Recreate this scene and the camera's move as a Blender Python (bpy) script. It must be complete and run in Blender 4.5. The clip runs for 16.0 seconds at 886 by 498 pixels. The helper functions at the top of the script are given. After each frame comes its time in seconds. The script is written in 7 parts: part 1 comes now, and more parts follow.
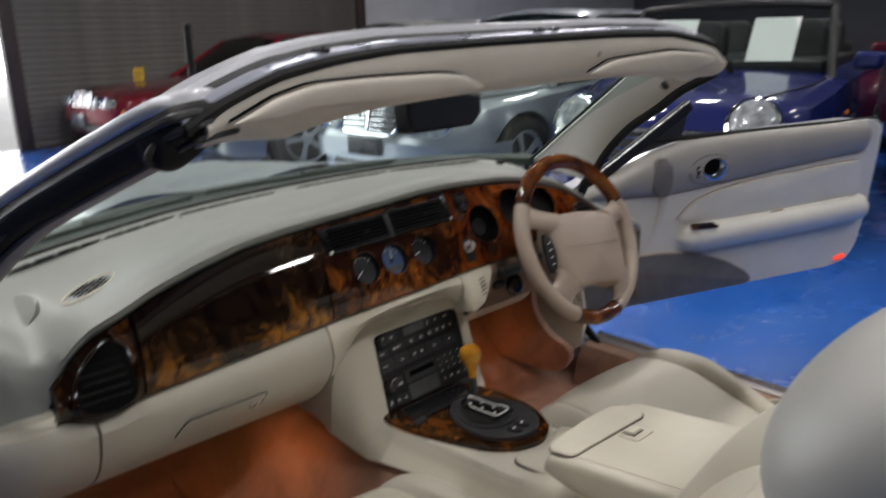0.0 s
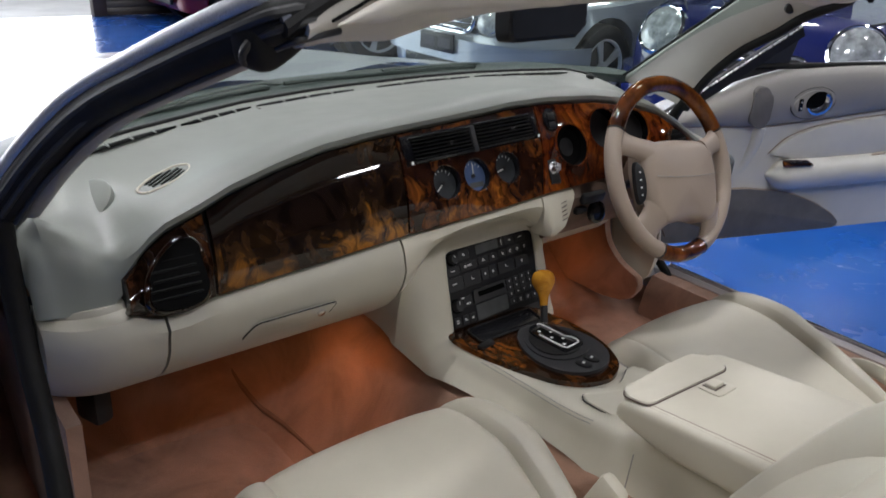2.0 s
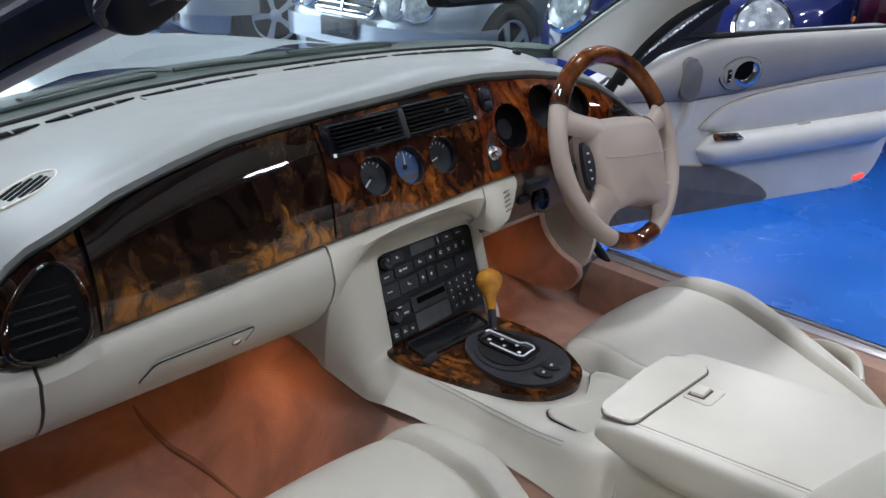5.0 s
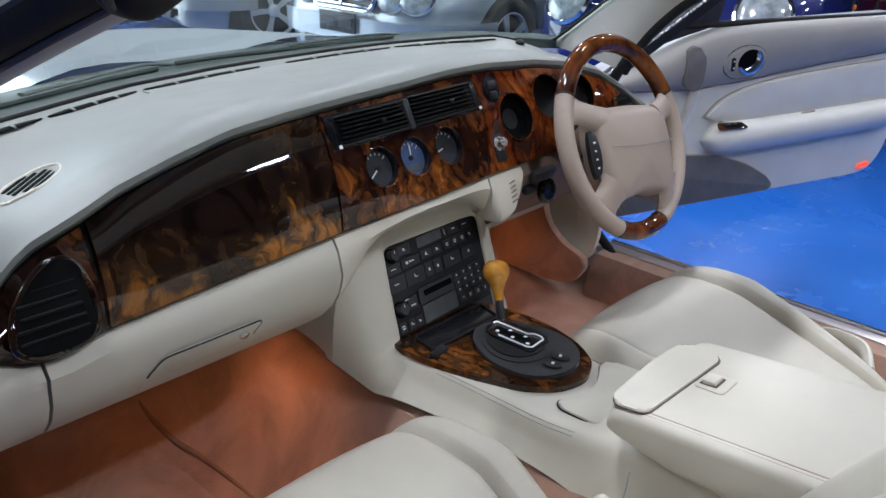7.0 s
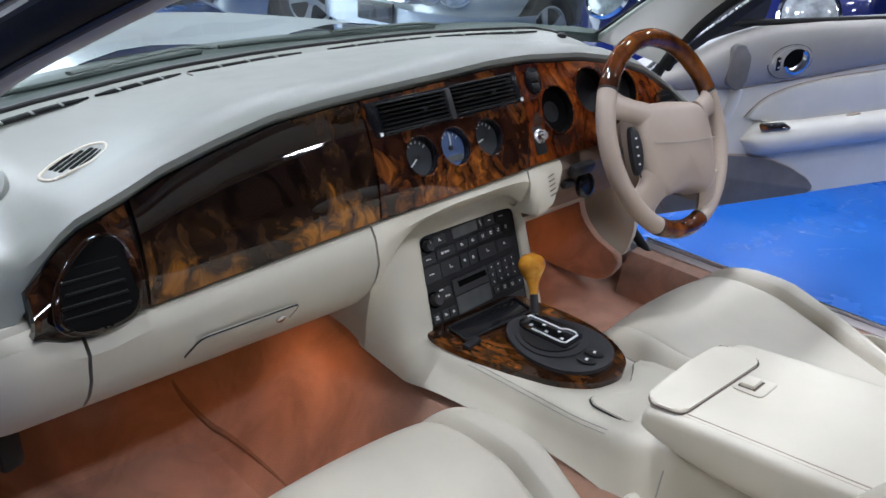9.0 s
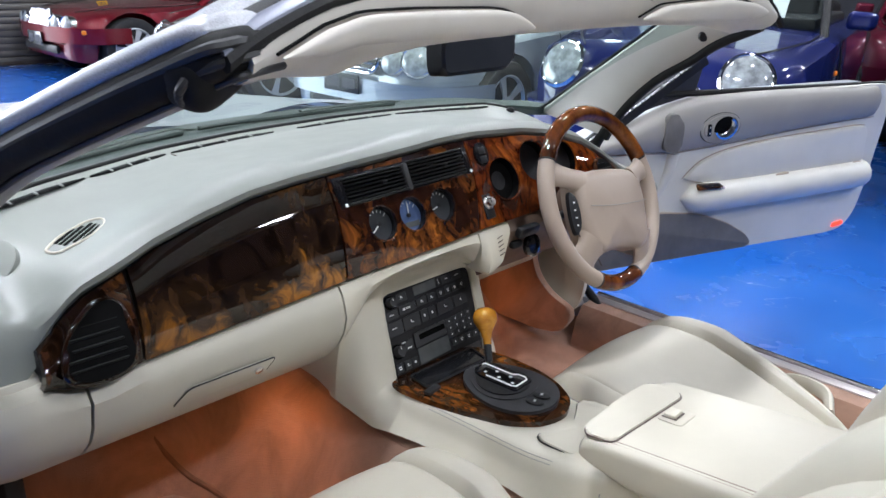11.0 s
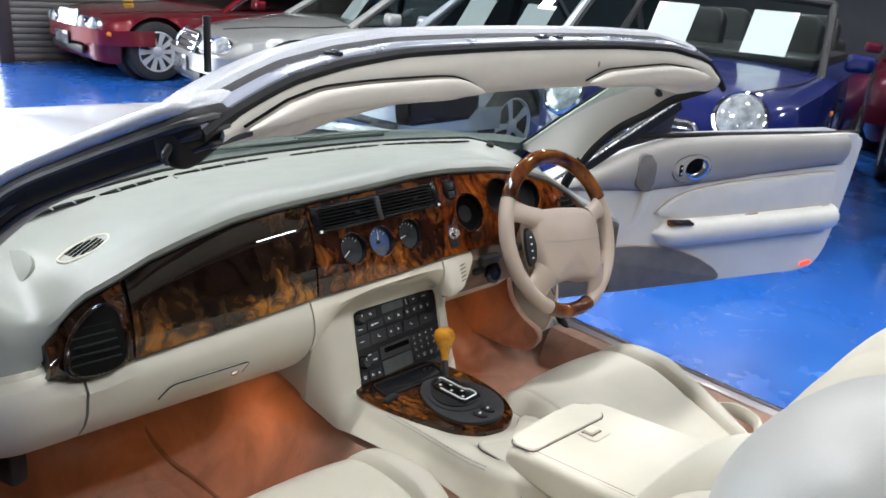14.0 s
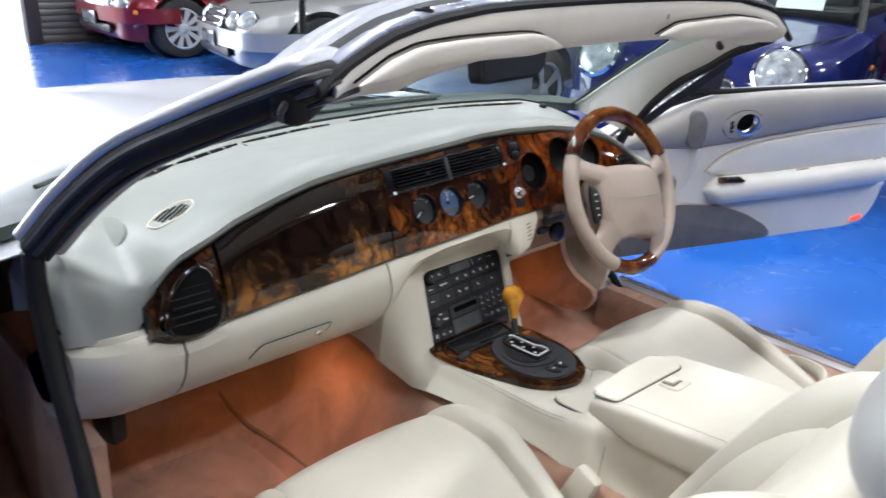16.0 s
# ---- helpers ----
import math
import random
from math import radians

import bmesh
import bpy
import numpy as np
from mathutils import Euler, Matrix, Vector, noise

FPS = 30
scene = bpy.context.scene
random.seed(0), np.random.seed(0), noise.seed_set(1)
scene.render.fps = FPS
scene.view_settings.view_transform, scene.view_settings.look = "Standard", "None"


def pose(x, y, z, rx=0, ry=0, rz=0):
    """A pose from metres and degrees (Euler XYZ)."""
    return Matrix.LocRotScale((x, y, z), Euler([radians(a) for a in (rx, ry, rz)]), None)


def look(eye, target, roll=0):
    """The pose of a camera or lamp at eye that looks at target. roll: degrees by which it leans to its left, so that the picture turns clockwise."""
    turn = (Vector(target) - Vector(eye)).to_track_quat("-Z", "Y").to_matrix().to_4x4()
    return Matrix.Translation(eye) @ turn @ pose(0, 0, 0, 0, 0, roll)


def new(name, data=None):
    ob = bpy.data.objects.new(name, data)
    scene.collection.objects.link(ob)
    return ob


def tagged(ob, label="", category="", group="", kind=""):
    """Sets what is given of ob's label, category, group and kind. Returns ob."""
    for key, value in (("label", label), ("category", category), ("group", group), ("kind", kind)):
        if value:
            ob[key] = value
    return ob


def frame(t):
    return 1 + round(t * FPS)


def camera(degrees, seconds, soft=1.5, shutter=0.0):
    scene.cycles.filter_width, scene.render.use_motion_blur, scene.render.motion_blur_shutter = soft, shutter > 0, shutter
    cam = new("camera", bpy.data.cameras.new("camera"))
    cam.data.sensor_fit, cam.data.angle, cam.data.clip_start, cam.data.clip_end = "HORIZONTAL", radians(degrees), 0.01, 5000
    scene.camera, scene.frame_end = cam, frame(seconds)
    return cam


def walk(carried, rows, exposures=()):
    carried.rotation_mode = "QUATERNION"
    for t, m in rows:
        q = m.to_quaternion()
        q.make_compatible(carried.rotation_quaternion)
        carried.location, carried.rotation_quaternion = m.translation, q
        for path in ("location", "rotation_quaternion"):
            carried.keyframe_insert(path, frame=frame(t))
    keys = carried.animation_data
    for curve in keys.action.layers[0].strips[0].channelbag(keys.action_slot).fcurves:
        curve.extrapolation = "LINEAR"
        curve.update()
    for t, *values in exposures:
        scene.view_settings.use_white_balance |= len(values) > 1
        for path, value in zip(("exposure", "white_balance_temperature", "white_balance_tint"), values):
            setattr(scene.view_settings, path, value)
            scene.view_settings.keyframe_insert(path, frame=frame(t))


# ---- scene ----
cam = camera(59.4, 16.0, shutter=0.5)
PATH = [
    (0, (-0.885, -1.054, 1.278), (0.438, 0.344, 0.735), -1.5),
    (0.5, (-0.88, -1.019, 1.304), (0.318, 0.405, 0.572), 2.5),
    (1, (-0.877, -1.02, 1.307), (0.334, 0.421, 0.632), 2.4),
    (1.5, (-0.878, -1.008, 1.313), (0.307, 0.444, 0.615), 2.3),
    (2, (-0.871, -0.969, 1.285), (0.296, 0.453, 0.499), 2.8),
    (2.5, (-0.863, -0.92, 1.269), (0.338, 0.439, 0.426), 0.9),
    (3, (-0.846, -0.859, 1.254), (0.421, 0.441, 0.414), 2.1),
    (5.5, (-0.783, -0.811, 1.232), (0.553, 0.454, 0.448), 1.8),
    (6, (-0.785, -0.804, 1.235), (0.551, 0.48, 0.482), 1.4),
    (6.5, (-0.788, -0.808, 1.228), (0.536, 0.463, 0.434), 1.3),
    (7, (-0.789, -0.806, 1.224), (0.536, 0.451, 0.409), 1.5),
    (7.5, (-0.794, -0.796, 1.229), (0.508, 0.509, 0.452), 1.4),
    (8, (-0.799, -0.783, 1.231), (0.453, 0.575, 0.464), 1.3),
    (8.5, (-0.801, -0.785, 1.225), (0.431, 0.57, 0.423), 1.4),
    (9, (-0.796, -0.795, 1.219), (0.473, 0.506, 0.385), 2.6),
    (9.5, (-0.795, -0.808, 1.226), (0.506, 0.478, 0.417), 3.5),
    (10, (-0.795, -0.818, 1.239), (0.548, 0.458, 0.484), 3.3),
    (12.5, (-1.018, -1.064, 1.305), (0.339, 0.249, 0.646), 1.1),
    (13, (-0.995, -1.085, 1.314), (0.281, 0.295, 0.63), 1.5),
    (13.5, (-0.949, -1.037, 1.335), (0.47, 0.219, 0.695), 3.7),
    (14, (-0.917, -1.057, 1.355), (0.429, 0.266, 0.693), 4.7),
    (14.5, (-0.895, -1.056, 1.34), (0.422, 0.258, 0.608), 3.4),
    (15, (-0.885, -1.075, 1.359), (0.53, 0.152, 0.659), 4.1),
    (15.5, (-0.947, -1.044, 1.370), (0.419, 0.208, 0.621), 4.9),
    (16, (-0.995, -1.014, 1.335), (0.293, 0.328, 0.6), 2.6),
]
EXPOSURES = [(0, -0.92, 6900, 14), (1.5, -0.86, 6650, 14), (3, -0.72, 6200, 14), (5.5, -0.38, 5850, 14), (7, -0.36, 5900, 14), (10, -0.11, 6000, 14), (12.5, 0.05, 6250, 11), (15, 0.07, 6450, 11), (16, 0.09, 6250, 13)]
walk(cam, [(t, look(eye, target, roll)) for t, eye, target, roll in PATH], EXPOSURES)

# ---- light ----
world = bpy.data.worlds.new("world")
scene.world = world
world.use_nodes = True
world.node_tree.nodes["Background"].inputs[0].default_value = (0.55, 0.68, 1.0, 1)
world.node_tree.nodes["Background"].inputs[1].default_value = 0.25


def area_lamp(name, m, sx, sy, watts, colour):
    data = bpy.data.lights.new(name, "AREA")
    data.shape, data.size, data.size_y, data.energy, data.color = "RECTANGLE", sx, sy, watts, colour
    ob = new(name, data)
    ob.matrix_world = m
    return ob


def footwell_lamp(place, watts):
    data = bpy.data.lights.new("footwell_lamp", "SPOT")
    data.energy, data.color, data.shadow_soft_size = watts, (1.0, 0.40, 0.14), 0.03
    data.spot_size, data.spot_blend = radians(155), 1.0
    ob = new("footwell_lamp", data)
    ob.location = place
    return ob


# daylight through the open roller door
area_lamp("daylight", look((-2.4, 9.6, 2.1), (-1.2, 0, 0.6)), 7.0, 3.6, 270, (0.86, 0.93, 1.0))
# footwell courtesy lamps of the convertible
footwell_lamp((-0.270, 0.13, 0.612), 1.5)
footwell_lamp((0.45, 0.34, 0.61), 2.2)

# ---- materials ----


class Mat:
    def __init__(self, name, colour, rough=0.5, metal=0.0, coat=0.0, spec=0.5):
        self.m = bpy.data.materials.new(name)
        self.m.use_nodes = True
        self.t = self.m.node_tree
        self.b = self.t.nodes["Principled BSDF"]
        self.b.inputs["Base Color"].default_value = (*colour, 1)
        self.b.inputs["Roughness"].default_value = rough
        self.b.inputs["Metallic"].default_value = metal
        self.b.inputs["Coat Weight"].default_value = coat
        self.b.inputs["Coat Roughness"].default_value = 0.03
        self.b.inputs["Specular IOR Level"].default_value = spec

    def n(self, kind, **values):
        node = self.t.nodes.new(kind)
        for k, v in values.items():
            node.inputs[k.replace("_", " ")].default_value = v
        return node

    def link(self, a, b):
        self.t.links.new(a, b)
        return self

    def coords(self):
        return self.n("ShaderNodeTexCoord").outputs["Object"]

    def noise(self, scale, detail=4.0, rough=0.55, distort=0.0, source=None):
        node = self.n("ShaderNodeTexNoise", Scale=scale, Detail=detail, Roughness=rough, Distortion=distort)
        self.link(source or self.coords(), node.inputs["Vector"])
        return node.outputs["Fac"]

    def ramp(self, fac, stops):
        node = self.n("ShaderNodeValToRGB")
        r = node.color_ramp
        while len(r.elements) < len(stops):
            r.elements.new(0.5)
        for e, (at, c) in zip(r.elements, stops):
            e.position, e.color = at, (*c, 1)
        self.link(fac, node.inputs["Fac"])
        return node.outputs["Color"]

    def colour(self, out):
        return self.link(out, self.b.inputs["Base Color"])

    def rough(self, fac, low, high):
        node = self.n("ShaderNodeMapRange")
        node.inputs["To Min"].default_value, node.inputs["To Max"].default_value = low, high
        self.link(fac, node.inputs["Value"])
        return self.link(node.outputs["Result"], self.b.inputs["Roughness"])

    def bump(self, fac, strength, distance=0.002):
        node = self.n("ShaderNodeBump", Strength=strength, Distance=distance)
        self.link(fac, node.inputs["Height"])
        return self.link(node.outputs["Normal"], self.b.inputs["Normal"])


def varied(name, colour, amount=0.12, rough=0.5, scale=6.0, grain=300.0, bump=0.1, **kw):
    """A plain surface with faint stains, uneven gloss and a fine grain."""
    m = Mat(name, colour, rough, **kw)
    lo = tuple(c * (1 - amount) for c in colour)
    hi = tuple(min(1, c * (1 + amount)) for c in colour)
    m.colour(m.ramp(m.noise(scale, 6), [(0.3, lo), (0.7, hi)]))
    m.rough(m.noise(scale * 3, 5), max(0.02, rough - 0.07), min(1, rough + 0.07))
    if bump:
        m.bump(m.noise(grain, 3), bump, 0.001)
    return m.m


def leather(name, colour, rough=0.42):
    m = Mat(name, colour, rough)
    big = m.noise(7, 5)
    lo = tuple(c * 0.9 for c in colour)
    m.colour(m.ramp(big, [(0.3, lo), (0.68, colour)]))
    m.rough(m.noise(22, 4), rough - 0.08, rough + 0.08)
    v = m.n("ShaderNodeTexVoronoi", Scale=420.0)
    m.link(m.coords(), v.inputs["Vector"])
    crease = m.noise(26, 4, 0.6, 1.2)
    mix = m.n("ShaderNodeMath")
    mix.operation = "MULTIPLY_ADD"
    m.link(v.outputs["Distance"], mix.inputs[0])
    mix.inputs[1].default_value = 0.25
    m.link(crease, mix.inputs[2])
    m.bump(mix.outputs[0], 0.07, 0.002)
    return m.m


def burl(name, dark, mid, light, seed, scale=1.0, level=0.80, top_shade=0.0, lines=0.6, lean=0.0):
    """Lacquered walnut burl: smoky ground, amber clouds and wandering dark growth lines; the upper edge is painted
    darker in place of a dark reflection, lean gathers the amber at one end.
    """
    m = Mat(name, mid, 0.40, coat=1.0, spec=0.0)
    mp = m.n("ShaderNodeMapping")
    mp.inputs["Location"].default_value = (seed, seed * 0.7, seed * 1.3)
    mp.inputs["Scale"].default_value = (1.0, 0.6, 0.80)
    m.link(m.coords(), mp.inputs["Vector"])
    swirl = m.n("ShaderNodeTexNoise", Scale=9.0 * scale, Detail=2.0, Roughness=0.5)
    m.link(mp.outputs["Vector"], swirl.inputs["Vector"])
    warp = m.n("ShaderNodeVectorMath")
    warp.operation = "MULTIPLY_ADD"
    m.link(swirl.outputs["Color"], warp.inputs[0])
    warp.inputs[1].default_value = (0.10 / scale, 0.10 / scale, 0.10 / scale)
    m.link(mp.outputs["Vector"], warp.inputs[2])
    src = warp.outputs[0]
    flame = m.n("ShaderNodeTexNoise", Scale=34.0 * scale, Detail=7.0, Roughness=0.62, Distortion=0.9)
    m.link(src, flame.inputs["Vector"])
    cloud = m.n("ShaderNodeTexNoise", Scale=9.0 * scale, Detail=3.0, Roughness=0.5, Distortion=0.4)
    m.link(src, cloud.inputs["Vector"])
    add = m.n("ShaderNodeMath")
    add.operation = "MULTIPLY_ADD"
    m.link(cloud.outputs["Fac"], add.inputs[0])
    add.inputs[1].default_value = 1.45
    m.link(flame.outputs["Fac"], add.inputs[2])
    fac = add.outputs[0]
    # darkens the upper face: a dark reflection painted into the wood colour
    if top_shade:
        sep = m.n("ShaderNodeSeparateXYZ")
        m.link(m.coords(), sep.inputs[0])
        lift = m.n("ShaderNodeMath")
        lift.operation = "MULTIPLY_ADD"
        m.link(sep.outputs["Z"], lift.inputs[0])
        lift.inputs[1].default_value = -top_shade
        lift.inputs[2].default_value = top_shade * 0.86
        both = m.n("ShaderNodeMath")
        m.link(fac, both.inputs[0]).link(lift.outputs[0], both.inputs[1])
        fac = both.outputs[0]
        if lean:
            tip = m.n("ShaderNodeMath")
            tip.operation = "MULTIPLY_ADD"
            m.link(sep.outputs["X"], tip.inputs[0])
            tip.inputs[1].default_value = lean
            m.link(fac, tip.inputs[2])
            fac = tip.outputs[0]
    shift = m.n("ShaderNodeMath")
    shift.operation = "SUBTRACT"
    m.link(fac, shift.inputs[0])
    shift.inputs[1].default_value = level
    base = m.ramp(shift.outputs[0], [(0.14, dark), (0.36, mid), (0.58, light), (0.78, tuple(c * 0.8 for c in light))])
    wave = m.n("ShaderNodeTexWave", Scale=9.0 * scale, Distortion=9.0, Detail=3.0, Detail_Scale=2.2, Detail_Roughness=0.6)
    m.link(src, wave.inputs["Vector"])
    k = 1 - lines
    dim = m.ramp(wave.outputs["Fac"], [(0.0, (k, k, k)), (0.10, (k * 1.1, k * 1.1, k * 1.1)), (0.32, (1, 1, 1)), (1.0, (1, 1, 1))])
    mul = m.n("ShaderNodeMix")
    mul.data_type, mul.blend_type = "RGBA", "MULTIPLY"
    mul.inputs[0].default_value = 1.0
    m.link(base, mul.inputs[6]).link(dim, mul.inputs[7])
    m.colour(mul.outputs[2])
    return m.m


def paint(name, colour, metal=0.55, rough=0.38, coat=1.0):
    m = Mat(name, colour, rough, metal=metal, coat=coat, spec=0.1)
    fl = m.noise(900, 2)
    m.colour(m.ramp(fl, [(0.35, tuple(c * 0.8 for c in colour)), (0.65, tuple(min(1, c * 1.2) for c in colour))]))
    return m.m


def glass(name, tint=(1, 1, 1), rough=0.0, alpha_mix=0.12):
    """Thin clear glass: mostly see-through, with a mirror's share of reflection."""
    m = bpy.data.materials.new(name)
    m.use_nodes = True
    t = m.node_tree
    t.nodes.clear()
    out = t.nodes.new("ShaderNodeOutputMaterial")
    tr = t.nodes.new("ShaderNodeBsdfTransparent")
    tr.inputs["Color"].default_value = (*tint, 1)
    gl = t.nodes.new("ShaderNodeBsdfGlossy")
    gl.inputs["Roughness"].default_value = rough
    fr = t.nodes.new("ShaderNodeLayerWeight")
    fr.inputs["Blend"].default_value = 0.5
    pw = t.nodes.new("ShaderNodeMath")
    pw.operation = "POWER"
    pw.inputs[1].default_value = 5.0
    mp = t.nodes.new("ShaderNodeMath")
    mp.operation = "MULTIPLY_ADD"
    mp.inputs[1].default_value = 0.32
    mp.inputs[2].default_value = 0.012 + alpha_mix
    mp.use_clamp = True
    t.links.new(fr.outputs["Facing"], pw.inputs[0])
    mix = t.nodes.new("ShaderNodeMixShader")
    t.links.new(pw.outputs[0], mp.inputs[0])
    t.links.new(mp.outputs[0], mix.inputs["Fac"])
    t.links.new(tr.outputs[0], mix.inputs[1])
    t.links.new(gl.outputs[0], mix.inputs[2])
    t.links.new(mix.outputs[0], out.inputs["Surface"])
    return m


def glow(name, colour, strength):
    m = Mat(name, colour, 0.4)
    m.b.inputs["Emission Color"].default_value = (*colour, 1)
    m.b.inputs["Emission Strength"].default_value = strength
    return m.m


# cream leather darkened for the headrests, to paint in the shade on them
SHADED_CREAM = leather("shaded_cream_leather", (0.33, 0.325, 0.300))
CREAM = leather("cream_leather", (0.585, 0.540, 0.440))
# stone leather darkened for the glovebox and dash end, a shadow put into colour
SHADED_STONE = leather("shaded_stone_leather", (0.52, 0.49, 0.405), 0.48)
STONE = leather("stone_leather", (0.65, 0.605, 0.495), 0.46)
DOORHIDE = leather("pale_door_leather", (0.76, 0.735, 0.665), 0.46)
GREYGREEN = leather("dash_pad_leather", (0.285, 0.298, 0.266), 0.40)
TAUPE = leather("taupe_leather", (0.42, 0.335, 0.27), 0.40)
UMBER = varied("umber_shroud", (0.17, 0.112, 0.080), 0.2, 0.46, 18, 500, 0.25)
DARKBROWN = varied("dark_brown_plastic", (0.10, 0.072, 0.058), 0.15, 0.5, 20, 500, 0.2)
MUSHROOM = leather("mushroom_trim", (0.36, 0.34, 0.31), 0.5)
HEADLINER = varied("headliner_cloth", (0.62, 0.58, 0.51), 0.06, 0.85, 8, 500, 0.15)
def pile(name, colour):
    """Cut-pile carpet: brushed lighter and darker, with a fine nap."""
    m = Mat(name, colour, 0.95)
    lo, hi = tuple(c * 0.62 for c in colour), tuple(c * 1.30 for c in colour)
    brushed = m.noise(7, 6, 0.62, 0.8)
    m.colour(m.ramp(brushed, [(0.30, lo), (0.50, colour), (0.70, hi)]))
    nap = m.noise(420, 4)
    m.bump(nap, 0.9, 0.0015)
    m.b.inputs["Sheen Weight"].default_value = 0.35
    return m.m


CARPET = pile("tan_carpet", (0.36, 0.205, 0.138))
SEAM_SHADE = varied("carpet_seam_shade", (0.22, 0.125, 0.082), 0.2, 0.9, 20, 700, 0.5)
SPEAKER_DARK = varied("speaker_cloth", (0.17, 0.16, 0.15), 0.15, 0.85, 20, 700, 0.8)
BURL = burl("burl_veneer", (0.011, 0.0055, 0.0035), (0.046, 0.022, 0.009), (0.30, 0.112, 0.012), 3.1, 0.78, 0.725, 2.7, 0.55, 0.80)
BURL_END = burl("burl_veneer_end", (0.014, 0.006, 0.003), (0.045, 0.016, 0.006), (0.11, 0.040, 0.009), 4.4, 1.3, 1.06)
BURL_RED = burl("burl_veneer_centre", (0.024, 0.008, 0.004), (0.15, 0.045, 0.010), (0.40, 0.130, 0.016), 7.7, 1.3, 0.91, 1.6)
BURL_DIAL = burl("burl_veneer_red", (0.040, 0.008, 0.003), (0.15, 0.030, 0.006), (0.34, 0.085, 0.010), 8.9, 1.3, 0.92, 0.6, 0.45)
BURL_AMBER = burl("burl_veneer_amber", (0.030, 0.011, 0.004), (0.16, 0.052, 0.010), (0.46, 0.19, 0.03), 1.4, 1.6, 1.02)
WHEEL_WOOD = burl("wheel_wood", (0.045, 0.014, 0.006), (0.12, 0.034, 0.009), (0.24, 0.075, 0.014), 5.2, 0.6, 0.86, 0.0, 0.25)
KNOB_WOOD = burl("knob_wood", (0.40, 0.16, 0.014), (0.50, 0.22, 0.022), (0.60, 0.29, 0.03), 2.2, 2.0, 0.86, 0.0, 0.08)
BLACK = varied("black_plastic", (0.018, 0.018, 0.019), 0.2, 0.42, 30, 600, 0.25, spec=0.25)
CHARCOAL = varied("charcoal_plastic", (0.036, 0.036, 0.038), 0.15, 0.45, 30, 600, 0.25, spec=0.3)
GLOSSBLACK = varied("gloss_black", (0.012, 0.012, 0.014), 0.1, 0.12, 30, 600, 0.0)
VENTDARK = varied("vent_black", (0.005, 0.005, 0.005), 0.2, 0.45, 30, 600, 0.0, spec=0.02)
VENTSLAT = varied("vent_slat_black", (0.010, 0.010, 0.010), 0.2, 0.55, 30, 600, 0.0, spec=0.1)
RUBBER = varied("black_rubber", (0.011, 0.0105, 0.0105), 0.25, 0.6, 18, 200, 0.3, spec=0.2)
SEALGLOSS = varied("shiny_rubber", (0.022, 0.022, 0.023), 0.2, 0.48, 18, 200, 0.1)
CHROME = varied("chrome", (0.82, 0.82, 0.84), 0.03, 0.10, 30, 300, 0.0, metal=1.0)
STEEL = varied("brushed_steel", (0.56, 0.55, 0.55), 0.08, 0.28, 40, 900, 0.1, metal=1.0)
SILLSTEEL = varied("satin_tread_plate", (0.66, 0.60, 0.58), 0.08, 0.30, 8, 300, 0.0, metal=0.7)
GREYPAINT = paint("grey_metallic_paint", (0.52, 0.53, 0.56), 0.35, 0.36, 0.35)
RAILMETAL = varied("polished_rail_strip", (0.40, 0.42, 0.50), 0.05, 0.28, 3, 300, 0.0, metal=0.6)
COWL = varied("grey_cowl_plastic", (0.050, 0.062, 0.056), 0.2, 0.5, 12, 300, 0.3)
LAMPBOWL = varied("lamp_reflector", (0.50, 0.52, 0.50), 0.25, 0.30, 25, 300, 0.0)
REDPAINT = paint("red_paint", (0.16, 0.008, 0.016), 0.35)
SILVERPAINT = paint("silver_paint", (0.34, 0.37, 0.41), 0.45)
PALEPAINT = paint("pale_silver_paint", (0.34, 0.34, 0.325), 0.45)
BLUEPAINT = paint("blue_paint", (0.006, 0.012, 0.095), 0.05)
NAVYPAINT = paint("navy_paint", (0.007, 0.009, 0.024), 0.05)
MAROONPAINT = paint("maroon_paint", (0.09, 0.008, 0.02), 0.35)
WINDSCREEN = glass("windscreen_glass", (0.68, 0.78, 0.74), 0.0, 0.03)
DARKGLASS = glass("car_glass", (0.30, 0.36, 0.36), 0.0, 0.10)
LAMPFACE = varied("lamp_glass", (0.30, 0.32, 0.32), 0.45, 0.16, 22, 60, 0.5, coat=1.0)
MIRROR = varied("mirror_glass", (0.75, 0.77, 0.80), 0.02, 0.02, 5, 300, 0.0, metal=1.0)
TYRE = varied("tyre_rubber", (0.02, 0.02, 0.021), 0.2, 0.75, 20, 200, 0.4)
ALLOY = varied("alloy_rim", (0.60, 0.61, 0.62), 0.06, 0.32, 30, 400, 0.05, metal=0.35)
AMBER = glow("amber_lens", (0.75, 0.20, 0.01), 0.15)
REDLAMP = glow("red_door_lamp", (1.0, 0.06, 0.03), 1.6)
PAPER = varied("white_paper", (0.80, 0.80, 0.79), 0.03, 0.8, 10, 300, 0.05)
INK = varied("printed_ink", (0.08, 0.08, 0.09), 0.1, 0.8, 10, 300, 0.0)
WHITEINK = varied("white_marking", (0.78, 0.78, 0.76), 0.04, 0.5, 30, 300, 0.0)
DIALGLASS = varied("gauge_dial", (0.040, 0.043, 0.047), 0.2, 0.35, 30, 300, 0.0, spec=0.15)
CLOCKFACE = varied("clock_dial", (0.085, 0.13, 0.26), 0.2, 0.35, 30, 300, 0.0, spec=0.15)
DISPLAY = varied("grey_display", (0.10, 0.105, 0.105), 0.2, 0.14, 30, 300, 0.0)


